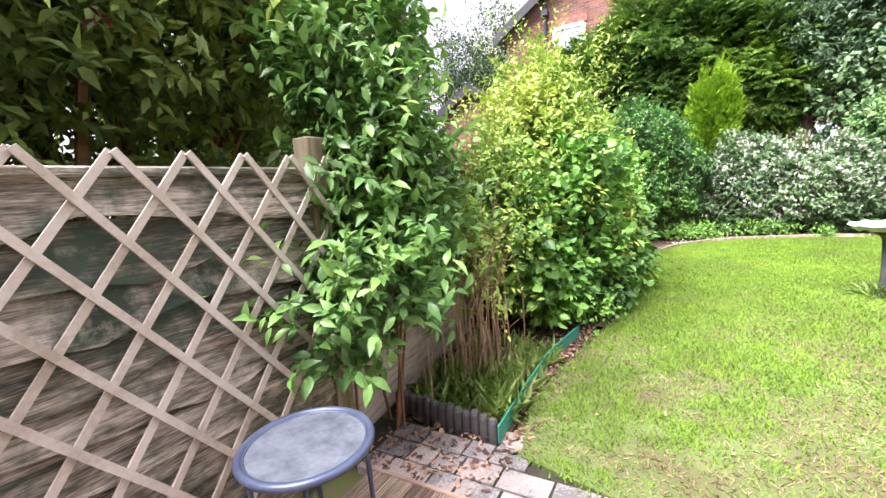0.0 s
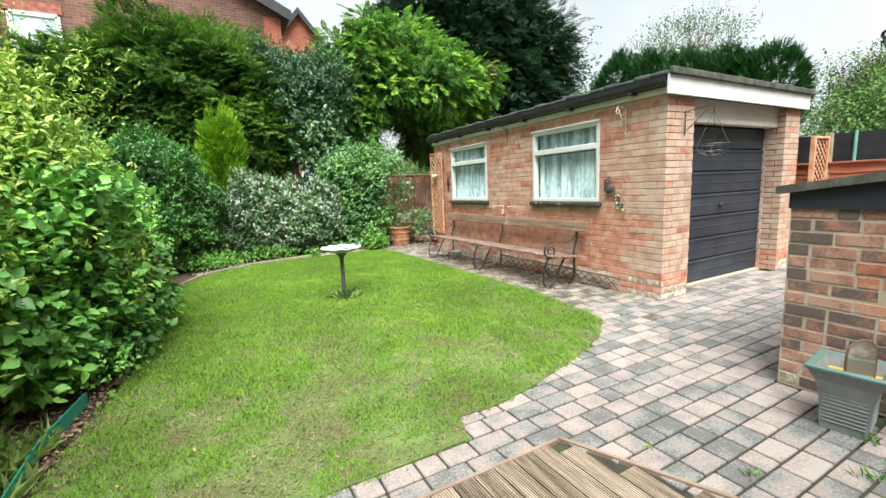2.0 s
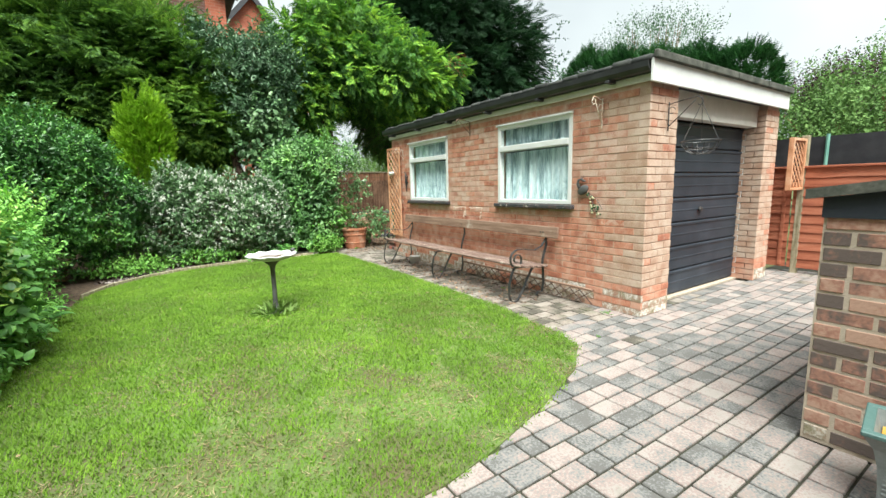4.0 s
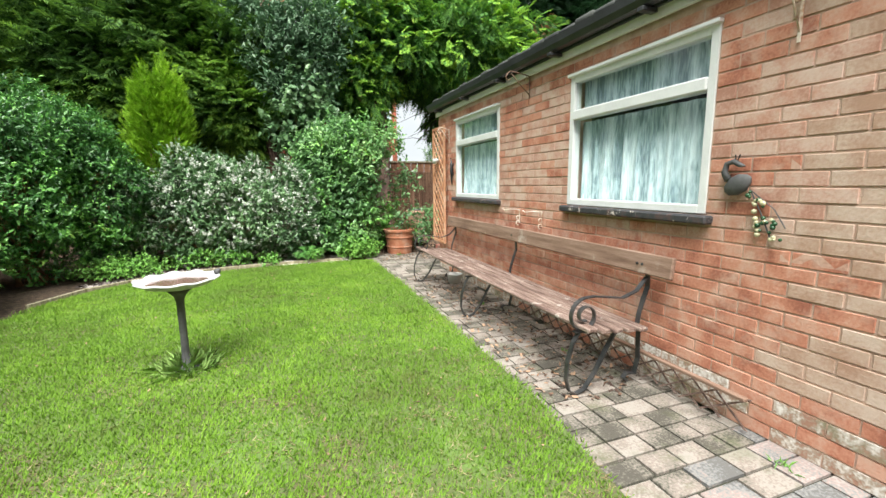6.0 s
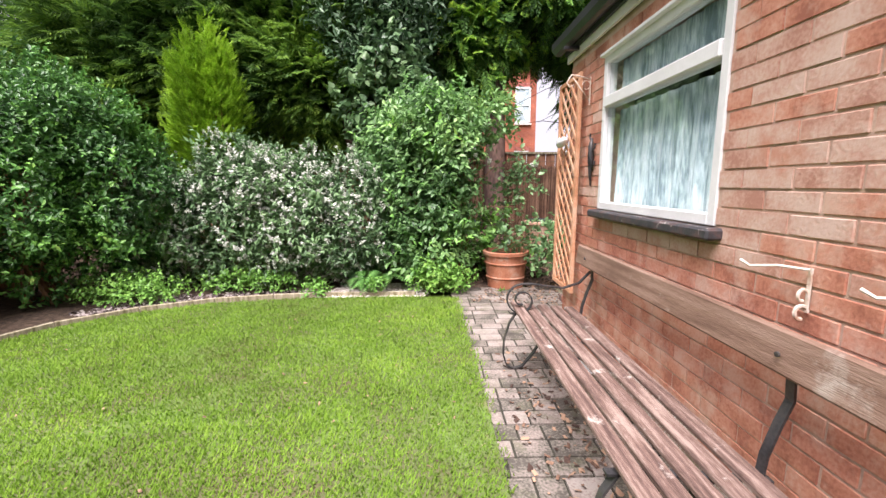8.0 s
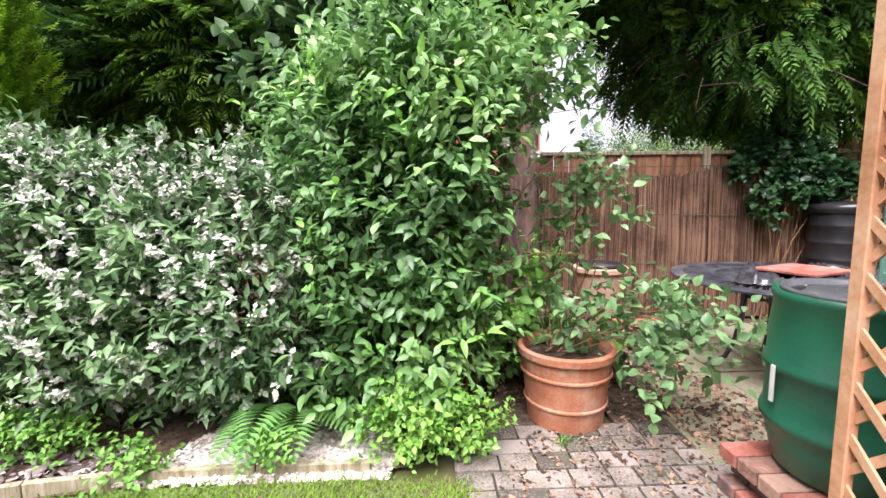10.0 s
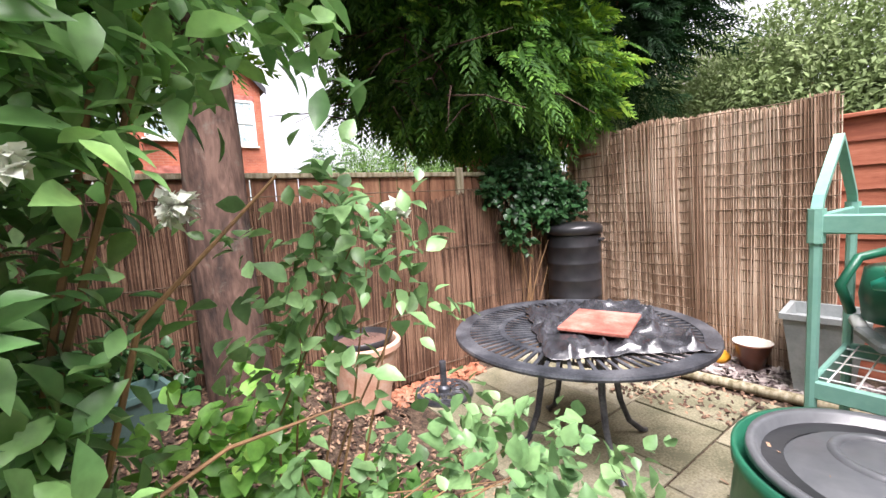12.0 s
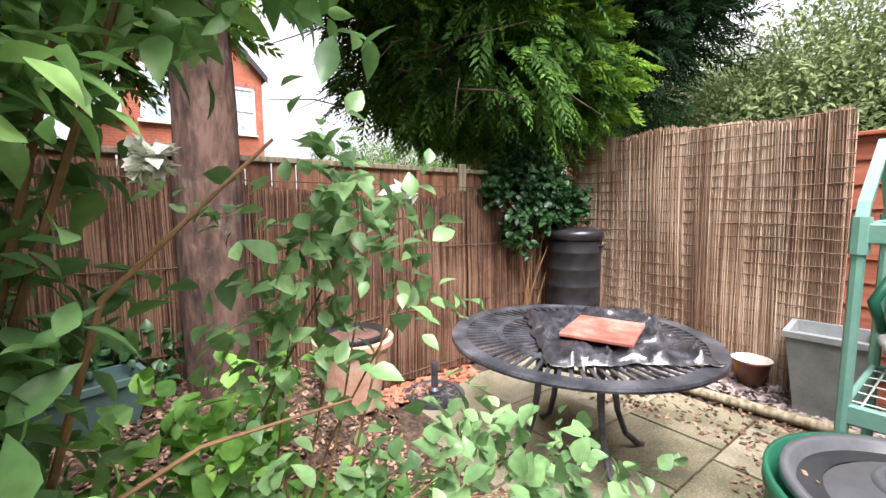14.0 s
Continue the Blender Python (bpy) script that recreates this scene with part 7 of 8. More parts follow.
TX, TY, TZ = 5.83, 9.85, 0.75
tb = thing("patio_table", "round black cast-metal patio table with a pierced radial top", "garden table", at=(TX, TY, 0), rz=20)
def annulus(r0, r1, z0, z1, n=64):
    return Shape().lathe([(r0, z0), (r1, z0), (r1 + 0.004, (z0 + z1) / 2), (r1, z1), (r0, z1), (r0, z0)], n)
top = new("tabletop")
top.parent = tb
tagged(top, "pierced radial cast top")
part("outer_rim", annulus(0.655, 0.74, TZ - 0.025, TZ), M["cast"], top)
part("ring", annulus(0.44, 0.475, TZ - 0.015, TZ - 0.001), M["cast"], top)
part("ring", annulus(0.25, 0.275, TZ - 0.015, TZ - 0.001), M["cast"], top)
part("hub", annulus(0.02, 0.10, TZ - 0.02, TZ), M["cast"], top)
for r0, r1, n, tw in ((0.47, 0.66, 72, 0.05), (0.27, 0.445, 48, -0.06), (0.095, 0.255, 28, 0.06)):
    s = Shape()
    for i in range(n):
        a, b_ = 2 * math.pi * i / n, 2 * math.pi * i / n + tw
        w = 0.009
        s.strap([(r0 * math.cos(a), r0 * math.sin(a), TZ - 0.008), (r1 * math.cos(b_), r1 * math.sin(b_), TZ - 0.008)], w * 2, 0.010, (-math.sin(a), math.cos(a), 0))
    part("spokes", s, M["cast"], top)["kind"] = "stuff"
for i in range(4):
    a = math.pi / 4 + i * math.pi / 2
    c, q = math.cos(a), math.sin(a)
    part("leg", Shape().tube([(0.22 * c, 0.22 * q, TZ - 0.03), (0.24 * c, 0.24 * q, 0.60), (0.25 * c, 0.25 * q, 0.42), (0.28 * c, 0.28 * q, 0.25), (0.34 * c, 0.34 * q, 0.1), (0.43 * c, 0.43 * q, 0.02), (0.47 * c, 0.47 * q, 0.014)], [0.028, 0.024, 0.020, 0.019, 0.018, 0.019, 0.014], 8), M["cast"], tb, smooth=True)
    b_ = a + math.pi / 2
    e0, e1 = Vector((0.225 * c, 0.225 * q, 0)), Vector((0.225 * math.cos(b_), 0.225 * math.sin(b_), 0))
    s = Shape()
    s.strap([e0 + Vector((0, 0, 0.70)), e1 + Vector((0, 0, 0.70))], 0.02, 0.012, (0, 0, 1)).strap([e0 + Vector((0, 0, 0.58)), e1 + Vector((0, 0, 0.58))], 0.02, 0.012, (0, 0, 1))
    for k in range(1, 9):
        m_ = e0.lerp(e1, k / 9)
        s.strap([m_ + Vector((0, 0, 0.58)), m_ + Vector((0, 0, 0.70))], 0.012, 0.008, (e1 - e0))
    part("apron", s, M["cast"], tb)
bg = thing("bin_liner", "crumpled black plastic sheet spread on the patio table", "plastic sheet")
s = Shape()
nb = 60
A, B, C, D_ = Vector((5.28, 9.62)), Vector((5.90, 10.34)), Vector((6.52, 9.88)), Vector((5.92, 9.12))
for j in range(nb + 1):
    for i in range(nb + 1):
        u, v = i / nb, j / nb
        p = A.lerp(B, u).lerp(D_.lerp(C, u), v)
        q = Vector((u * 5, v * 5, 1))
        w = noise.noise(q * 0.6)
        p = p + Vector((noise.noise(q), noise.noise(q + Vector((9, 4, 2))))) * 0.05
        fold = (1 - abs(noise.noise(Vector((u * 4 + w, v * 9 - w, 2))))) ** 6 * 0.045 + (1 - abs(noise.noise(Vector((u * 13 + w * 3, v * 8, 5))))) ** 5 * 0.026
        h = 0.008 + 0.022 * abs(noise.noise(q)) + fold + 0.006 * noise.noise(q * 6)
        rim = min(u, v, 1 - u, 1 - v)
        s.v.append((p.x, p.y, TZ + 0.004 + max(0.001, h) * (1 if rim > 0.02 else 0.2)))
s.f = [(j * (nb + 1) + i, j * (nb + 1) + i + 1, j * (nb + 1) + i + nb + 2, j * (nb + 1) + i + nb + 1) for j in range(nb) for i in range(nb)]
o = part("sheet", s, M["bag"], bg, smooth=True)
o.modifiers.new("thick", "SOLIDIFY").thickness = 0.002
tl = thing("clay_tile", "square worn red clay tile weighing down the black sheet", "tile", at=(5.78, 9.66, TZ + 0.07), rz=20)
part("tile", Shape().box((-0.21, -0.18, 0), (0.21, 0.18, 0.022), 0.005), M["redtile"], tl)
sb = thing("parasol_base", "round black cast-iron filigree parasol base on the flagstones", "parasol base", at=(5.62, 11.0, 0))
part("plate", annulus(0.20, 0.235, 0.0, 0.035, 40), M["cast"], sb)
part("hub", Shape().lathe([(0, 0), (0.05, 0), (0.05, 0.06), (0.028, 0.08), (0.028, 0.28), (0, 0.28)], 16), M["cast"], sb)
for i in range(10):
    a = 2 * math.pi * i / 10
    part("scroll", Shape().tube([(0.125 * math.cos(a) + 0.055 * math.cos(k * 0.5), 0.125 * math.sin(a) + 0.055 * math.sin(k * 0.5), 0.03) for k in range(13)], 0.009, 6), M["cast"], sb)

wb = thing("water_butt", "black ribbed plastic water butt with lid in the fence corner", "water butt", at=(7.42, 11.03, 0))
pr = [(0, 0), (0.225, 0), (0.245, 0.05), (0.262, 0.25)]
for k in range(5):
    z = 0.34 + k * 0.17
    pr += [(0.268, z), (0.2725, z + 0.008), (0.2725, z + 0.022), (0.268, z + 0.030)]
pr += [(0.272, 1.14), (0.27, 1.16), (0, 1.16)]
part("barrel", Shape().lathe(pr, 40), M["plastic_black"], wb, smooth=True)
part("lid", Shape().lathe([(0, 1.16), (0.288, 1.16), (0.29, 1.22), (0.27, 1.25), (0.2, 1.27), (0, 1.275)], 40), M["plastic_black"], wb, smooth=True)
part("handle", Shape().box((-0.06, -0.30, 1.08), (0.06, -0.26, 1.11), 0.008, Matrix.Rotation(radians(20), 4, "Z")), M["plastic_black"], wb)

gbx, gby = 4.87, 8.42
pb = thing("brick_plinth", "low plinth of loose red bricks under the green butt", "brick plinth")
for k in range(3):
    for i in range(3):
        for j in range(5):
            x, y = gbx - 0.33 + i * 0.225 + (0.06 if k % 2 else 0), gby - 0.30 + j * 0.113
            part("brick", Shape().box((x, y, k * 0.077), (x + 0.213, y + 0.103, k * 0.077 + 0.066), 0.006), M["brick_old"] if (i + j + k) % 3 else M["redtile"], pb)
gbt = thing("green_water_butt", "green ribbed plastic water butt with a grey lid on bricks", "water butt", at=(gbx, gby, 0.222))
pr = [(0, 0), (0.20, 0), (0.235, 0.03), (0.262, 0.15)]
for z in (0.20, 0.42):
    pr += [(0.272, z), (0.288, z + 0.012), (0.288, z + 0.035), (0.276, z + 0.05)]
pr += [(0.272, 0.60), (0.262, 0.70), (0.272, 0.715), (0.272, 0.745), (0.262, 0.745), (0.262, 0.70), (0, 0.69)]
part("barrel", Shape().lathe(pr, 44), M["plastic_green"], gbt, smooth=True)
lid = [(0, 0.742), (0.16, 0.742), (0.175, 0.728), (0.215, 0.728), (0.225, 0.752), (0.243, 0.757), (0.247, 0.74), (0.2, 0.715), (0, 0.715)]
part("lid", Shape().lathe(lid, 44), M["grey_lid"], gbt, "wet grey lid", smooth=True)
part("moulding", Shape().lathe([(0.075, 0.741), (0.078, 0.749), (0.092, 0.751), (0.097, 0.741)], 32, (0.05, 0.02, 0)), M["grey_lid"], gbt, smooth=True)
part("wet_rim", Shape().lathe([(0.176, 0.7285), (0.176, 0.7325), (0.216, 0.7325), (0.216, 0.7285)], 44), M["plastic_black"], gbt, "dark rainwater round the lid")
part("cap", Shape().lathe([(0, 0.74), (0.045, 0.74), (0.047, 0.79), (0.04, 0.815), (0.02, 0.828), (0, 0.83)], 20, (0.12, -0.13, 0)), M["plastic_black"], gbt, "black domed cap", smooth=True)
part("tap_strip", Shape().box((-0.295, 0.03, 0.3), (-0.285, 0.05, 0.45), 0.003), M["white_plastic"], gbt)
chips("lid_debris", M["mulch"], [(gbx - 0.21, gby - 0.02), (gbx - 0.17, gby - 0.05), (gbx - 0.05, gby + 0.19), (gbx - 0.02, gby + 0.215)], 200, 0.008, 9, z=0.955, label="wet debris on the grey lid", category="debris")

rk = thing("garden_rack", "pale green metal staging rack with shelves of pots and tubs", "rack", at=(5.17, 8.62, 0), rz=0)
RL, RW = 1.0, 0.42
for x in (0.0, RW):
    for y in (0.0, -RL):
        part("post", Shape().tube([(x, y, 0.0), (x, y, 1.47)], 0.014, 8), M["rack"], rk)
        part("joint", Shape().tube([(x, y, 1.38), (x, y, 1.47)], 0.02, 8), M["rack"], rk)
for y in (0.0, -RL):
    part("gable", Shape().strap([(0, y, 1.46), (0.02, y, 1.50), (RW / 2, y, 1.665), (RW - 0.02, y, 1.50), (RW, y, 1.46)], 0.024, 0.016), M["rack"], rk)
for z in (1.43, 0.98):
    for x in (0.0, RW):
        part("shelf_rail", Shape().box((x - 0.01, -RL, z - 0.025), (x + 0.01, 0, z + 0.025), 0.004), M["rack"], rk)
    for y in (0.0, -RL):
        part("end_rail", Shape().box((0.01, y - 0.008, z - 0.025), (RW - 0.01, y + 0.008, z + 0.025), 0.004), M["rack"], rk)
for z in (1.0,):
    for i in range(17):
        part("wire", Shape().tube([(0.0, -0.03 - i * 0.058, z), (RW, -0.03 - i * 0.058, z)], 0.0025, 4), M["white_wire"], rk)
    for i in range(5):
        part("wire", Shape().tube([(0.05 + i * 0.08, 0, z - 0.003), (0.05 + i * 0.08, -RL, z - 0.003)], 0.0025, 4), M["white_wire"], rk)
for y in (-0.3, -0.75):
    part("crossbar", Shape().tube([(0, y, 1.12), (RW, y, 1.12)], 0.008, 6), M["rack"], rk)
for nm, lb, x, y, z, r, h, mt in (("round_tub", "mid-green round plastic tub on the rack shelf", 5.42, 8.31, 1.13, 0.19, 0.13, "plastic_leaf"),
                                  ("round_tub", "mid-green round plastic tub stacked in another tub", 5.42, 8.31, 1.165, 0.2, 0.13, "plastic_leaf")):
    t = thing(nm, lb, "tub", at=(x, y, z))
    part("tub", Shape().lathe([(0, 0), (r * 0.72, 0), (r * 0.97, h - 0.02), (r * 1.05, h - 0.015), (r * 1.05, h), (r * 0.96, h), (r * 0.7, 0.008), (0, 0.008)], 36), M[mt], t, smooth=True)
sc = thing("mint_scoop", "bright mint-green plastic scoop resting in the tubs", "scoop", at=(5.38, 8.36, 1.24), rz=110)
part("scoop", Shape().lathe([(0.0, 0.0), (0.05, 0.0), (0.085, 0.05), (0.09, 0.12), (0.084, 0.12), (0.078, 0.05), (0.045, 0.008), (0, 0.008)], 24, (0, 0, 0.03), Matrix.Rotation(radians(-55), 4, "X")), M["plastic_mint"], sc, smooth=True)
part("spout", Shape().tube([(0.05, -0.02, 0.02), (0.11, -0.04, 0.02), (0.17, -0.06, 0.0)], [0.045, 0.035, 0.012], 10), M["plastic_mint"], sc, smooth=True)
mb = thing("mint_tray", "bright mint-green rectangular plastic tray on the tubs", "tray", at=(5.46, 8.22, 1.27), rz=10)
part("tray", Shape().box((-0.13, -0.1, 0), (0.13, 0.1, 0.008), 0.002).box((-0.13, -0.1, 0.008), (-0.122, 0.1, 0.1), 0.002).box((0.122, -0.1, 0.008), (0.13, 0.1, 0.1), 0.002).box((-0.122, -0.1, 0.008), (0.122, -0.092, 0.1), 0.002).box((-0.122, 0.092, 0.008), (0.122, 0.1, 0.1), 0.002), M["plastic_mint"], mb)
wc = thing("watering_can", "dark green watering can with a ribbed arched handle", "watering can", at=(5.60, 8.47, 1.10))
part("body", Shape().lathe([(0, 0), (0.12, 0), (0.13, 0.08), (0.12, 0.16), (0.1, 0.17), (0, 0.17)], 28), M["plastic_green"], wc, smooth=True)
part("handle", Shape().tube([(-0.1, 0.13, 0.03), (-0.14, 0.15, 0.12), (-0.08, 0.12, 0.2), (0.02, 0.05, 0.22), (0.1, -0.05, 0.2), (0.13, -0.12, 0.12)], 0.014, 8), M["plastic_green"], wc, smooth=True)
br = thing("scrubbing_brush", "white-bristled brush with a wooden stock lying on the lower shelf", "brush", at=(5.45, 8.54, 1.03), rz=115)
part("stock", Shape().box((-0.025, -0.10, 0.02), (0.02, 0.10, 0.05), 0.008), M["planter_grey"], br)
rng = np.random.default_rng(3)
n = 900
P = np.stack([np.full(n, -0.02), rng.uniform(-0.09, 0.09, n), rng.uniform(0.02, 0.05, n)], 1)
D = np.stack([np.full(n, -1.0), rng.normal(size=n) * 0.15 + P[:, 1] * 2, rng.normal(size=n) * 0.15 - 0.12], 1)
part("bristles", leaf_mesh("bristles", M["bristle"], P, D, rng.normal(size=(n, 3)), 0.095 + 0.02 * rng.random(n), np.full(n, 0.004), False, 0.05), None, br)["kind"] = "stuff"
part("socket", Shape().tube([(0.0, -0.09, 0.045), (0.0, -0.14, 0.06), (0.0, -0.155, 0.055)], [0.018, 0.02, 0.012], 10), M["white_plastic"], br, smooth=True)
bk = thing("broken_branch", "broken bare branch with splintered orange end on the butt lid", "branch")
part("branch", Shape().tube([(5.42, 8.47, 1.05), (5.36, 8.45, 1.045), (5.28, 8.41, 1.03), (5.21, 8.37, 1.02), (5.13, 8.365, 1.005), (5.04, 8.375, 0.995), (4.97, 8.40, 0.99), (4.90, 8.41, 0.985)], [0.010, 0.011, 0.011, 0.013, 0.014, 0.017, 0.014, 0.003], 9), M["branch"], bk)
wd_ = thing("white_disc", "white plastic lid lying on the lower shelf", "lid", at=(5.38, 8.12, 1.006))
part("disc", Shape().lathe([(0, 0), (0.075, 0), (0.08, 0.01), (0.07, 0.016), (0, 0.014)], 28), M["white_plastic"], wd_)
bc = thing("blue_cup", "small blue plastic cup on the lower shelf", "cup", at=(5.36, 7.94, 1.006))
part("cup", Shape().lathe([(0, 0), (0.04, 0), (0.05, 0.09), (0.045, 0.09), (0.036, 0.006), (0, 0.006)], 20), M["blue_plastic"], bc)
bb = thing("black_bag", "black plastic bag lying on the slate behind the rack", "bag", at=(5.75, 8.55, 0.0))
part("bag", Shape().lathe([(0, 0), (0.3, 0), (0.36, 0.1), (0.3, 0.3), (0.2, 0.42), (0.08, 0.48), (0, 0.49)], 14), M["bag"], bb, smooth=True)
st = thing("black_stand", "tall black metal stand with a slanted hood and wire front", "stand")
part("post", Shape().tube([(5.92, 8.40, 0), (5.92, 8.40, 2.0)], 0.032, 12), M["gutter"], st)
part("hood", Shape().box((5.80, 7.7, 1.96), (6.35, 8.48, 2.06), 0.03, None).lathe([(0.3, 0), (0.06, 0.12), (0, 0.12)], 4, (6.05, 8.2, 2.06)), M["gutter"], st)
part("post", Shape().tube([(5.92, 7.75, 0), (5.92, 7.75, 2.0)], 0.032, 12), M["gutter"], st)
part("shelf", Shape().box((5.88, 7.7, 1.50), (6.3, 8.44, 1.56), 0.01), M["gutter"], st)
for i in range(9):
    part("wire", Shape().tube([(5.885, 8.50 - i * 0.09, 1.56), (5.88, 8.50 - i * 0.09 + 0.01, 1.78), (5.885, 8.50 - i * 0.09, 1.97)], 0.003, 4), M["wire"], st)
for i in range(6):
    part("wire", Shape().tube([(5.884, 8.52, 1.6 + i * 0.07), (5.88, 8.1, 1.605 + i * 0.07), (5.884, 7.7, 1.6 + i * 0.07)], 0.003, 4), M["wire"], st)
yl = thing("yellow_toy", "orange-yellow moulded plastic panel inside the black stand", "plastic panel")
part("panel", Shape().tube([(5.96, 8.44, 1.58), (5.96, 8.49, 1.66), (5.96, 8.49, 1.78), (5.96, 8.42, 1.86)], [0.02, 0.03, 0.03, 0.02], 8).box((6.0, 7.9, 1.57), (6.02, 8.38, 1.88), 0.01), M["yellow"], yl)

bo = thing("glazed_bowl", "small brown glazed pot with a cream inside on the slate", "plant pot", at=(7.72, 9.53, 0.045))
part("body", Shape().lathe([(0, 0), (0.075, 0), (0.11, 0.12), (0.13, 0.19), (0.14, 0.20), (0.14, 0.215), (0.125, 0.215), (0.12, 0.19), (0.07, 0.02), (0, 0.02)], 28), M["pattern_pot"], bo, smooth=True)
part("lining", Shape().lathe([(0.0, 0.026), (0.066, 0.026), (0.117, 0.195), (0.126, 0.218), (0.140, 0.219), (0.140, 0.2175)], 28), M["cream"], bo, "cream glazed inside")
p2 = thing("tall_planter", "tall square tapered grey planter on the slate chips", "planter", at=(7.62, 9.06, 0.04), rz=6)
s = Shape()
for r, z in ((0.15, 0), (0.215, 0.54), (0.235, 0.545), (0.235, 0.585), (0.20, 0.585), (0.19, 0.5)):
    s.v += [(-r, -r, z), (r, -r, z), (r, r, z), (-r, r, z)]
for j in range(5):
    for i in range(4):
        i2 = (i + 1) % 4
        s.f.append((j * 4 + i, j * 4 + i2, (j + 1) * 4 + i2, (j + 1) * 4 + i))
s.f += [(3, 2, 1, 0), (20, 21, 22, 23)]
part("body", s, M["planter_grey"], p2)
ys = thing("yellow_sponge", "crumpled orange-yellow cloth beside the glazed pot", "cloth", at=(7.70, 9.80, 0.045))
part("cloth", Shape().lathe([(0, 0), (0.11, 0), (0.12, 0.05), (0.07, 0.1), (0.02, 0.13), (0, 0.13)], 9), M["yellow"], ys, smooth=True)
structure("slate_bed", Shape().box((7.38, 7.86, -0.03), (7.92, 10.7, 0.038)), M["soil"])
tm = thing("timber_edging", "weathered round timber pole edging the slate chips", "timber")
part("pole", Shape().tube([(7.22, 10.25, 0.03), (7.28, 9.6, 0.035), (7.36, 8.95, 0.03), (7.42, 8.3, 0.03)], 0.04, 10), M["post_wood"], tm, smooth=True)
dg = thing("dog_ornament", "small black and white toy dog ornament fixed to the trellis", "ornament")
part("figure", Shape().lathe([(0, -0.08), (0.03, -0.07), (0.035, 0), (0.03, 0.06), (0, 0.08)], 12, (4.19, 7.62, 1.63), Matrix.Rotation(radians(80), 4, "X")).lathe([(0, -0.03), (0.028, 0), (0, 0.03)], 10, (4.19, 7.70, 1.65)), M["white_plastic"], dg, smooth=True)

# ---- loose ground cover ----
chips("slate_chips", M["chips"], [(7.3, 10.9), (7.35, 9.6), (7.42, 8.2), (7.9, 8.2), (7.9, 10.9)], 4200, 0.026, 20, height=lambda x, y: np.where((x > 7.39) & (y < 10.7), 0.042, 0.0), z=-0.006, label="purple-grey slate chips by the reed screen", category="gravel")
chips("patio_litter", M["mulch"], [(6.5, 10.6), (7.25, 10.4), (7.3, 8.6), (5.6, 8.4), (5.5, 9.0), (6.7, 9.3)], 1500, 0.018, 21, z=0.004, label="brown bark litter over the flagstones", category="leaf litter")
chips("patio_litter", M["mulch"], [(4.6, 9.7), (4.7, 9.0), (5.3, 8.75), (5.7, 9.0), (5.3, 9.6), (5.2, 10.6)], 2200, 0.016, 29, z=0.004, label="dark leaf litter and twigs over the first flagstones", category="leaf litter")
chips("bark_mulch", M["mulch"], [(2.6, 9.5), (4.35, 9.55), (4.8, 10.0), (5.35, 11.25), (2.6, 11.25)], 12000, 0.013, 22, height=bank, z=-0.004, label="bark chip mulch over the raised bed", category="mulch")
chips("orange_straw", M["terracotta"], [(5.2, 11.0), (6.2, 11.1), (6.2, 11.3), (5.1, 11.3)], 900, 0.03, 23, z=0.01, label="orange coir straw along the fence foot", category="straw")
chips("white_gravel", M["white_gravel"], [(1.7, 8.82), (3.0, 8.80), (3.1, 9.15), (2.85, 9.5), (2.0, 9.4)], 9000, 0.018, 24, z=-0.004, label="pale gravel behind the kerb", category="gravel")
chips("dark_gravel", M["chips"], [(-0.3, 8.1), (0.7, 8.7), (1.7, 8.9), (1.7, 9.2), (0.2, 9.0), (-0.6, 8.3)], 2600, 0.022, 25, z=-0.004, label="dark slate chips behind the kerb", category="gravel")
chips("path_litter", M["mulch"], [(3.5, 8.6), (4.7, 8.4), (5.2, 9.4), (4.6, 9.6), (3.7, 9.1)], 1300, 0.012, 26, z=0.004, label="dry leaves scattered on the path", category="leaf litter")
chips("path_litter", M["mulch"], [(3.5, 3.5), (4.25, 3.5), (4.25, 7.2), (3.6, 7.2)], 900, 0.016, 27, z=0.004, label="dry leaves scattered under the bench", category="leaf litter")

# ---- grass ----
def patches(x, y, scale, seed):
    """Smooth random values from 0 to 1 over the plan."""
    g = np.random.default_rng(seed).random((64, 64))
    u, v = (np.asarray(x) + 5) * scale, (np.asarray(y) + 5) * scale
    i, j = np.floor(u).astype(int), np.floor(v).astype(int)
    a, b = u - i, v - j
    a, b = a * a * (3 - 2 * a), b * b * (3 - 2 * b)
    def at(p, q):
        return g[p % 64, q % 64]
    return (at(i, j) * (1 - a) + at(i + 1, j) * a) * (1 - b) + (at(i, j + 1) * (1 - a) + at(i + 1, j + 1) * a) * b


rng = np.random.default_rng(77)
n = 400000
x, y = rng.uniform(-1.05, 3.5, n), rng.uniform(1.3, 8.85, n)
ok = inside(LAWN, x + rng.normal(size=n) * 0.028, y + rng.normal(size=n) * 0.028)
x, y = x[ok], y[ok]
pn = patches(x, y, 3.2, 5) * 0.6 + patches(x, y, 9.0, 6) * 0.4
thin = np.clip((4.6 - y) / 3.0, 0.10, 1)
keep = rng.random(len(x)) > 0.85 * thin * np.clip((0.56 - pn) * 9, 0, 1)
x, y, pn = x[keep], y[keep], pn[keep]
n = len(x)
P = np.stack([x, y, np.full(n, 0.004)], 1)
a = rng.uniform(0, 6.28, n)
tilt = 0.35 + 0.7 * rng.random(n)
D = np.stack([np.cos(a) * tilt, np.sin(a) * tilt, np.ones(n)], 1)
hgt = (0.020 + 0.022 * rng.random(n)) * (0.75 + 0.4 * np.clip(pn, 0, 1)) * (1 - 0.25 * np.clip((3.0 - y) / 2, 0, 1))
w = 0.0035 + 0.002 * rng.random(n)
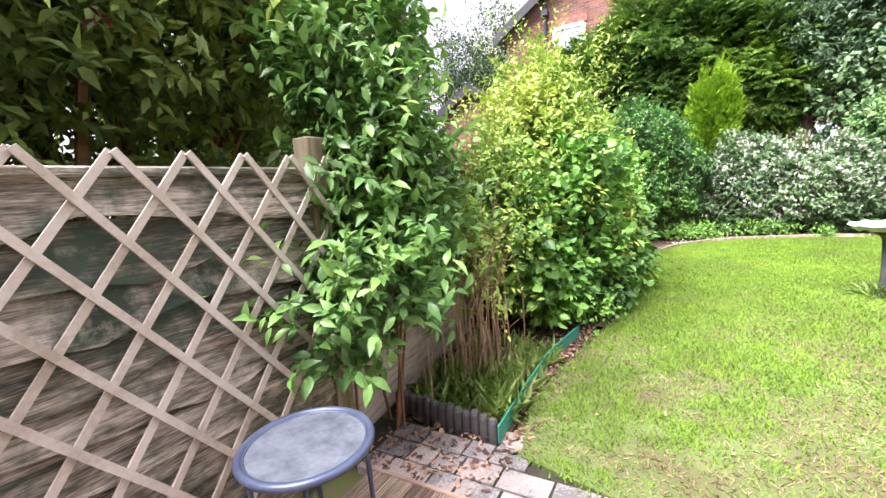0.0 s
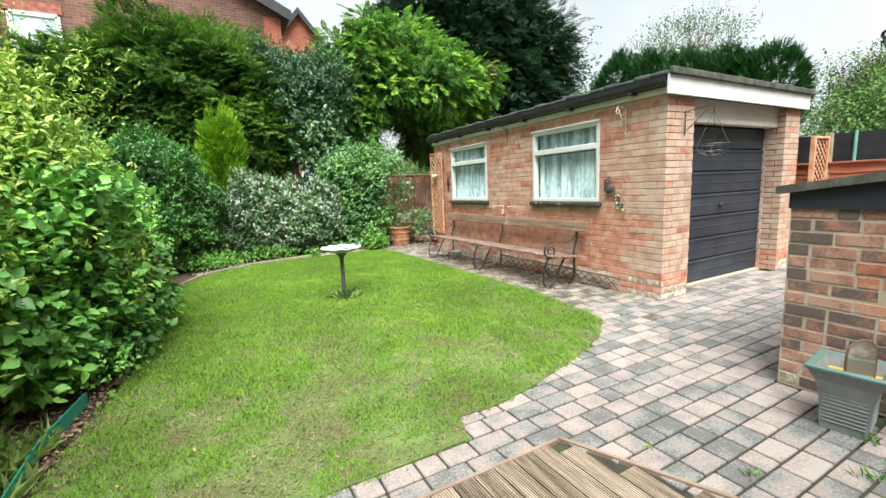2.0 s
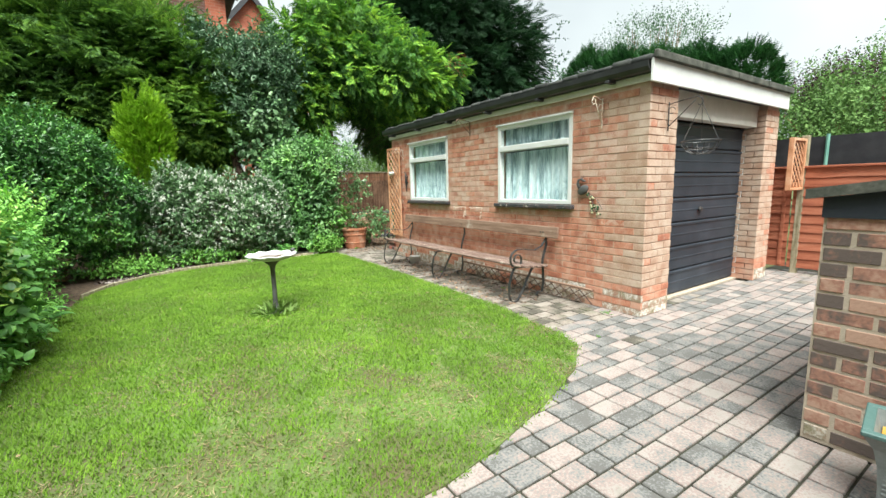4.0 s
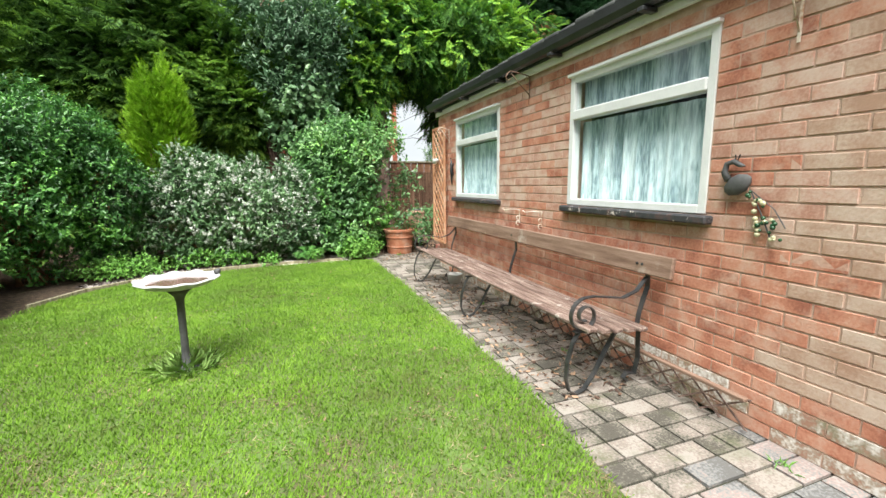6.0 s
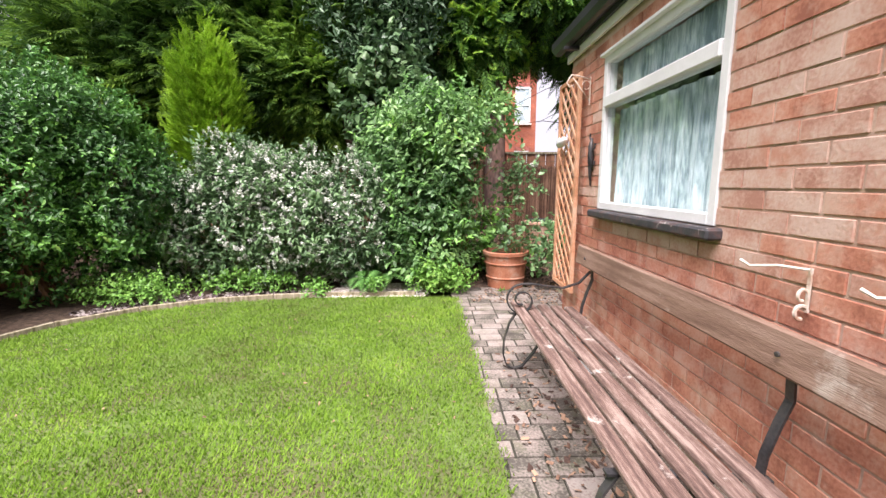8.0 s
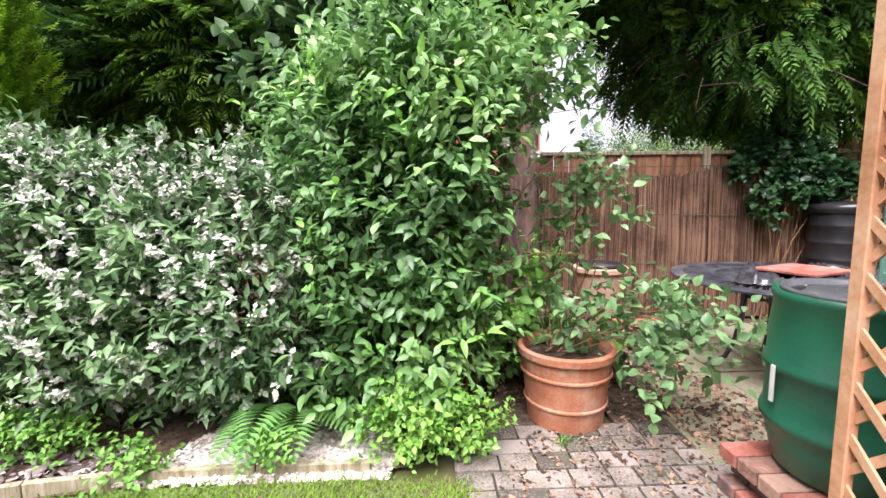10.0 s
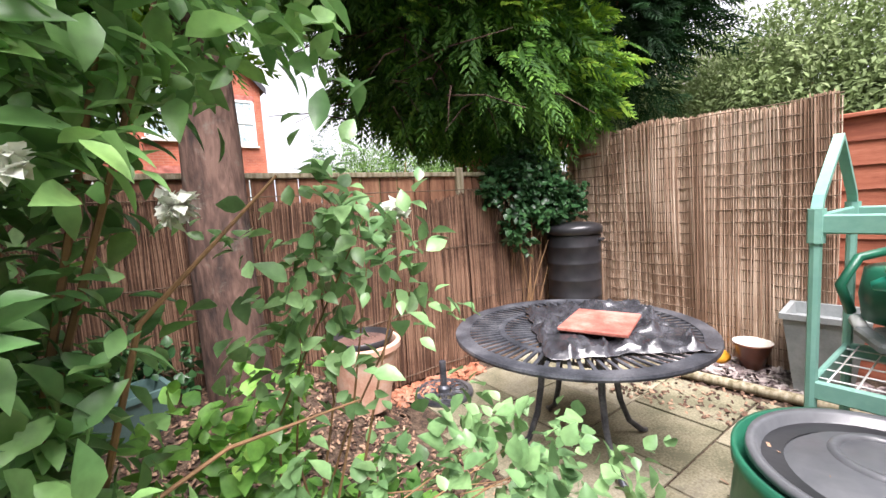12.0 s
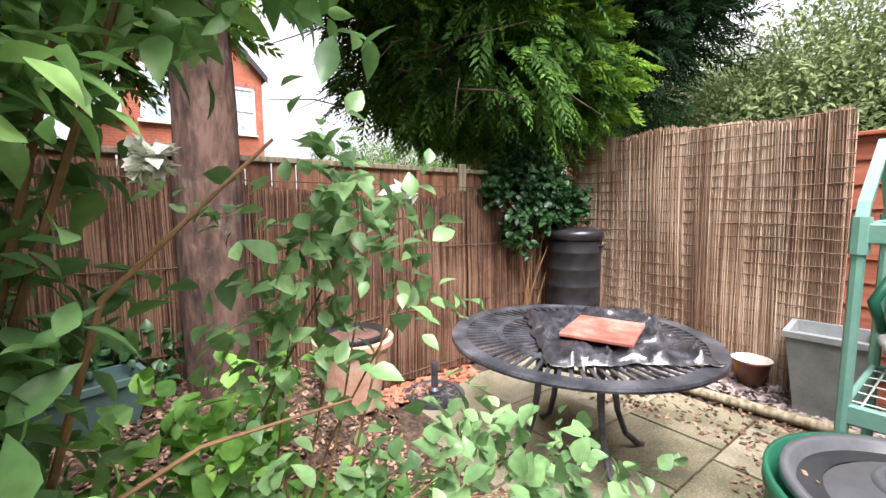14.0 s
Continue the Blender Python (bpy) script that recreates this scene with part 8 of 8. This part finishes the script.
S = np.stack([-np.sin(a + 0.6), np.cos(a + 0.6), np.zeros(n)], 1) * w[:, None]
V = np.stack([P - S, P + S, P + unit(D) * hgt[:, None]], 1).reshape(-1, 3)
tagged(new("grass", mesh_np("grass", V, np.arange(3 * n).reshape(-1, 3), M["grass"])), "short bright green lawn grass with thin dry patches", "grass", kind="stuff")
n = 60000
x, y = rng.uniform(-1.05, 3.4, n), rng.uniform(1.35, 7.0, n)
pn = patches(x, y, 3.2, 5) * 0.6 + patches(x, y, 9.0, 6) * 0.4
ok = inside(LAWN, x, y) & (rng.random(n) < (0.03 + np.clip((0.54 - pn) * 6, 0, 1)) * np.clip((5.5 - y) / 3.6, 0.05, 1))
x, y = x[ok], y[ok]
n = len(x)
a = rng.uniform(0, 6.28, n)
D = np.stack([np.cos(a), np.sin(a), 0.15 + 0.3 * rng.random(n)], 1)
tagged(new("dry_grass", leaf_mesh("dry_grass", M["dry_grass"], np.stack([x, y, np.full(n, 0.009)], 1), D, rng.normal(size=(n, 3)), 0.02 + 0.03 * rng.random(n), np.full(n, 0.0035), False, 0.2)),
       "straw-coloured dead grass in the thin lawn patches", "grass", kind="stuff")
chips("lawn_scraps", M["mulch"], LAWN, 700, 0.008, 28, z=0.02, label="dry scraps and clover in the lawn", category="leaf litter")

# ---- pieces of walls and paving ----
rng = random.Random(42)


def lay(structure_name, items, mats, joined_mat, near, key, name):
    """items: (centre, size) boxes. The nearest are parts of the structure, the rest one joined mesh."""
    parent = bpy.data.objects[structure_name]
    edge = 0.005 if name == "paver" else 0.0025
    if name == "paver":
        items = [(c, (round(z[0] - 0.004, 3), round(z[1] - 0.004, 3), z[2]), mi) for c, z, mi in items]
    items = sorted(items, key=key)
    cache = {}
    for c, sz, mi in items[:near]:
        k = (tuple(round(v, 3) for v in sz), mi)
        if k not in cache:
            h = [v / 2 for v in sz]
            cache[k] = Shape().box((-h[0], -h[1], -h[2]), (h[0], h[1], h[2]), edge).mesh(name, mats[mi])
        o = new(name, cache[k])
        o.parent = parent
        o.matrix_world = Matrix.Translation(c) @ Matrix.Rotation(rng.gauss(0, 0.004), 4, "X") @ Matrix.Rotation(rng.gauss(0, 0.004), 4, "Z")
    rest = items[near:]
    groups = {}
    for c, sz, mi in rest:
        groups.setdefault(mi, []).append((c, sz))
    for mi, g in groups.items():
        V, F = [], []
        for c, sz in g:
            k = len(V)
            h = [v / 2 for v in sz]
            V += [(c[0] + a * h[0], c[1] + b * h[1], c[2] + d * h[2]) for d in (-1, 1) for b in (-1, 1) for a in (-1, 1)]
            F += [(k, k + 2, k + 3, k + 1), (k + 4, k + 5, k + 7, k + 6), (k, k + 1, k + 5, k + 4), (k + 2, k + 6, k + 7, k + 3), (k, k + 4, k + 6, k + 2), (k + 1, k + 3, k + 7, k + 5)]
        me = bpy.data.meshes.new(name + "_rest")
        me.from_pydata(V, [], F)
        me.materials.append(joined_mat[mi])
        o = new(name + "_rest", me)
        o.parent = parent
        o["kind"] = "stuff"


# garage side wall, stretcher bond
items = []
j = 0
while 0.005 + j * 0.075 < GZ - 0.06:
    z = 0.038 + j * 0.075
    y = GY + (0.0 if j % 2 == 0 else 0.1125)
    if j % 2:
        items.append(((GX + 0.016, GY + 0.051, z), (0.032, 0.102, 0.065), 3 if z > 0.32 else 0))
    while y < GY1 - 0.05:
        l0, l1 = y, min(y + 0.215, GY1)
        for a, b, c, d in WIN:
            if c - 0.06 < z < d + 0.01:
                if l0 < a - 0.001 < l1:
                    l1 = a - 0.004
                elif l0 < b + 0.001 < l1:
                    l0 = b + 0.004
                elif l0 >= a - 0.001 and l1 <= b + 0.001:
                    l1 = l0
        if l1 - l0 > 0.03:
            pale = 0.95 < z < 2.15 and rng.random() < (0.75 if l0 < 3.4 or 4.5 < l0 < 6.0 else 0.5)
            mi = 2 if z < 0.2 and rng.random() < 0.75 else (1 if pale and not (z > 1.9 and rng.random() < 0.5) else 0)
            if l0 < 2.5 + 0.35 * rng.random() and 0.32 < z < 2.2 and mi != 2:
                mi = 3
            items.append(((GX + 0.016 + rng.gauss(0, 0.0012), (l0 + l1) / 2, z), (0.032, round(l1 - l0, 3), 0.065), mi))
        y += 0.225
    j += 1
joined = [M["brick_joined"], M["brick_pale_joined"], M["brick_salt"], M["brick_buff"]]
lay("garage_wall_west", items, [M["brick_front"], M["brick_pale"], M["brick_salt"], M["brick_buff"]], joined, 300, lambda q: (q[0][1] - 3.9) ** 2 + (q[0][2] - 1.2) ** 2 * 1.5, "brick")
items = []
for j in range(30):
    z = 0.038 + j * 0.075
    for x0, x1 in ((GX + 0.034, 4.80), (6.98, GX1)):
        x = x0 + (0.0 if j % 2 else 0.1125) - 0.1125
        while x < x1 - 0.02:
            a, b = max(x, x0), min(x + 0.215, x1)
            if b - a > 0.03:
                items.append((((a + b) / 2, GY + 0.016, z), (round(b - a, 3), 0.032, 0.065), 2 if z < 0.14 else (0 if (0.14 < z < 0.3 or rng.random() < 0.08 or z > 2.2) else 1)))
            x += 0.225
lay("garage_pier_west", items, [M["brick_front"], M["brick_buff"], M["brick_salt"]], [M["brick_front"], M["brick_buff"], M["brick_salt"]], 200, lambda q: q[0][0], "brick")
items = []
for j in range(30):
    z = 0.038 + j * 0.075
    for ya, yb in (((0.0, 0.215), (0.225, 0.40)) if j % 2 else ((0.0, 0.102), (0.112, 0.327), (0.337, 0.40))):
        items.append(((6.966, GY + (ya + yb) / 2, z), (0.03, round(yb - ya, 3), 0.065), 1 if z > 0.3 else 0))
lay("garage_pier_east", items, [M["brick_front"], M["brick_buff"], M["brick_salt"]], [M["brick_front"], M["brick_buff"], M["brick_salt"]], 60, lambda q: -q[0][2], "brick")

# outhouse, old red bricks in rough courses
items = []
for j in range(15):
    z = 0.055 + j * 0.0775
    y = OY - 0.01 - (0.0 if j % 2 == 0 else 0.115)
    if j % 2:
        items.append(((OX + 0.016, OY - 0.062, z), (0.04, 0.10, 0.064), 0))
    k = 0
    while y > -2.5:
        ln = 0.22 if (k + j) % 5 else 0.105
        y0 = y - ln
        hole = 0.16 < (y + y0) / 2 < 0.34 and 0.64 < z < 0.74
        patch = -0.25 < (y + y0) / 2 < 0.42 and 0.5 < z < 0.86
        if not hole:
            items.append(((OX + 0.016 + rng.gauss(0, 0.002), (y + y0) / 2, z + rng.gauss(0, 0.0015)), (0.04, round(ln - 0.016, 3), 0.062), 1 if patch else (2 if z < 0.1 and rng.random() < 0.5 else 0)))
        y = y0
        k += 1
lay("outhouse_wall", items, [M["brick_old"], M["brick_front"], M["brick_salt"]], [M["brick_old"], M["brick_front"], M["brick_salt"]], 300, lambda q: -q[0][1], "brick")
# black plate in the missing brick's gap paints the shade inside it
part("vent_hole", Shape().box((OX + 0.0, 0.21, 0.655), (OX + 0.0135, 0.32, 0.735), 0.003), M["black_paint"], bpy.data.objects["outhouse_wall"], "black plate standing for the shade where a brick is missing")
part("rough_mortar", Shape().box((OX + 0.004, -0.28, 0.90), (OX + 0.018, 0.47, 0.925), 0.006).box((OX + 0.004, 0.415, 0.5), (OX + 0.018, 0.455, 0.9), 0.006).box((OX + 0.004, 0.33, 0.66), (OX + 0.022, 0.41, 0.74), 0.008), M["mortar"], bpy.data.objects["outhouse_wall"], "smeared cement patch")

# paving blocks in rows
items = []
PW = 0.1385
DK = DECK
row = 0
y = -1.55
while y < 9.15:
    yc = y + PW / 2
    x = 0.15 - rng.random() * 0.2 if yc < 2.7 else 3.33
    xend = 8.0 if yc < 2.7 else (4.29 if yc < 7.75 else 4.6)
    if 1.14 < yc < 1.6:
        x = -1.6
    while x < xend:
        ln = rng.choice((0.138, 0.19, 0.19, 0.235))
        xc = x + ln / 2
        x += ln
        if inside(DK, xc, yc) or (inside(LAWN, xc, yc) and inside(LAWN, xc + 0.1, yc)) or (xc > 3.04 and yc < 0.82):
            continue
        if yc > 2.4 and 4.335 < xc < 7.4 and not (yc < 2.66 and 4.82 < xc < 6.96) and yc < 7.72:
            continue
        if xc < -1.0 and yc > 1.55:
            continue
        items.append(((xc, yc, -0.02 + rng.gauss(0, 0.0012)), (ln - 0.009, PW - 0.009, 0.04), 1 if xc > 3.3 and yc > 2.75 + rng.gauss(0, 0.3) else 0))
    y += PW
lay("paving_bed", items, [M["paver"], M["paver_mossy"]], [M["paver_joined"], M["paver_mossy_joined"]], 300, lambda q: (q[0][0] - 2.2) ** 2 + (q[0][1] - 0.9) ** 2, "paver")

# flagstones on the patio
items = []
for j in range(-2, 5):
    y0 = 9.33 + j * 0.60
    off = 0.0 if j % 2 else 0.30
    x = 4.64 + off * 0.5
    while x < 7.15:
        ln = 0.60
        x1 = min(x + ln, 7.22)
        if x1 - x > 0.15 and y0 < 10.8 and not (y0 > 9.9 and x < 5.2) and not (x < 5.3 and y0 < 8.7):
            items.append((((x + x1) / 2, y0 + 0.3, -0.02 + rng.gauss(0, 0.003)), (round(x1 - x - 0.014, 3), 0.585, 0.04), 0))
        x += ln
lay("patio_bed", items, [M["slab"]], [M["slab"]], 60, lambda q: q[0][0], "flagstone")

# deck tiles with grooves
dk = bpy.data.objects.new("deck", None)
scene.collection.objects.link(dk)
tagged(dk, "weathered brown grooved timber decking level with the paving", "decking", kind="structure")
bw = 0.118
i = 0
x = -1.50
while x < 1.95:
    x1 = x + bw - 0.006
    yt = 1.105
    if x1 > 1.41:
        yt = 1.10 - (x1 - 1.41) * 2.25
    if x1 > 1.80:
        yt = 0.2 - (x1 - 1.80) * 12
    s = Shape()
    n = 9
    prof = []
    for k in range(n):
        u0, u1 = x + (x1 - x) * k / n, x + (x1 - x) * (k + 0.5) / n
        prof += [(u0, 0.010), (u1, 0.010), (u1 + 0.0015, 0.003), (x + (x1 - x) * (k + 1) / n - 0.0015, 0.003)]
    prof = [(x, -0.03)] + prof + [(x1, 0.003), (x1, -0.03)]
    for yy in (-2.55, yt - 0.02):
        s.v += [(a, yy, b) for a, b in prof]
    m_ = len(prof)
    s.f = [(k, (k + 1) % m_, m_ + (k + 1) % m_, m_ + k) for k in range(m_)] + [tuple(range(m_)), tuple(range(2 * m_ - 1, m_ - 1, -1))]
    if yt > -2:
        part("deck_board", s, M["deck"], dk)
    x += bw
    i += 1
part("edge_strip", Shape().box((-1.52, 1.087, -0.03), (1.40, 1.108, 0.014), 0.003), M["edging"], dk)
d = Vector((1.80 - 1.41, 0.2 - 1.10, 0))
m_ = Matrix.Translation((1.41, 1.10, 0)) @ Matrix.Rotation(math.atan2(d.y, d.x), 4, "Z")
part("edge_strip", Shape().box((0, 0.0, -0.03), (d.length, 0.022, 0.014), 0.003, m_), M["edging"], dk)
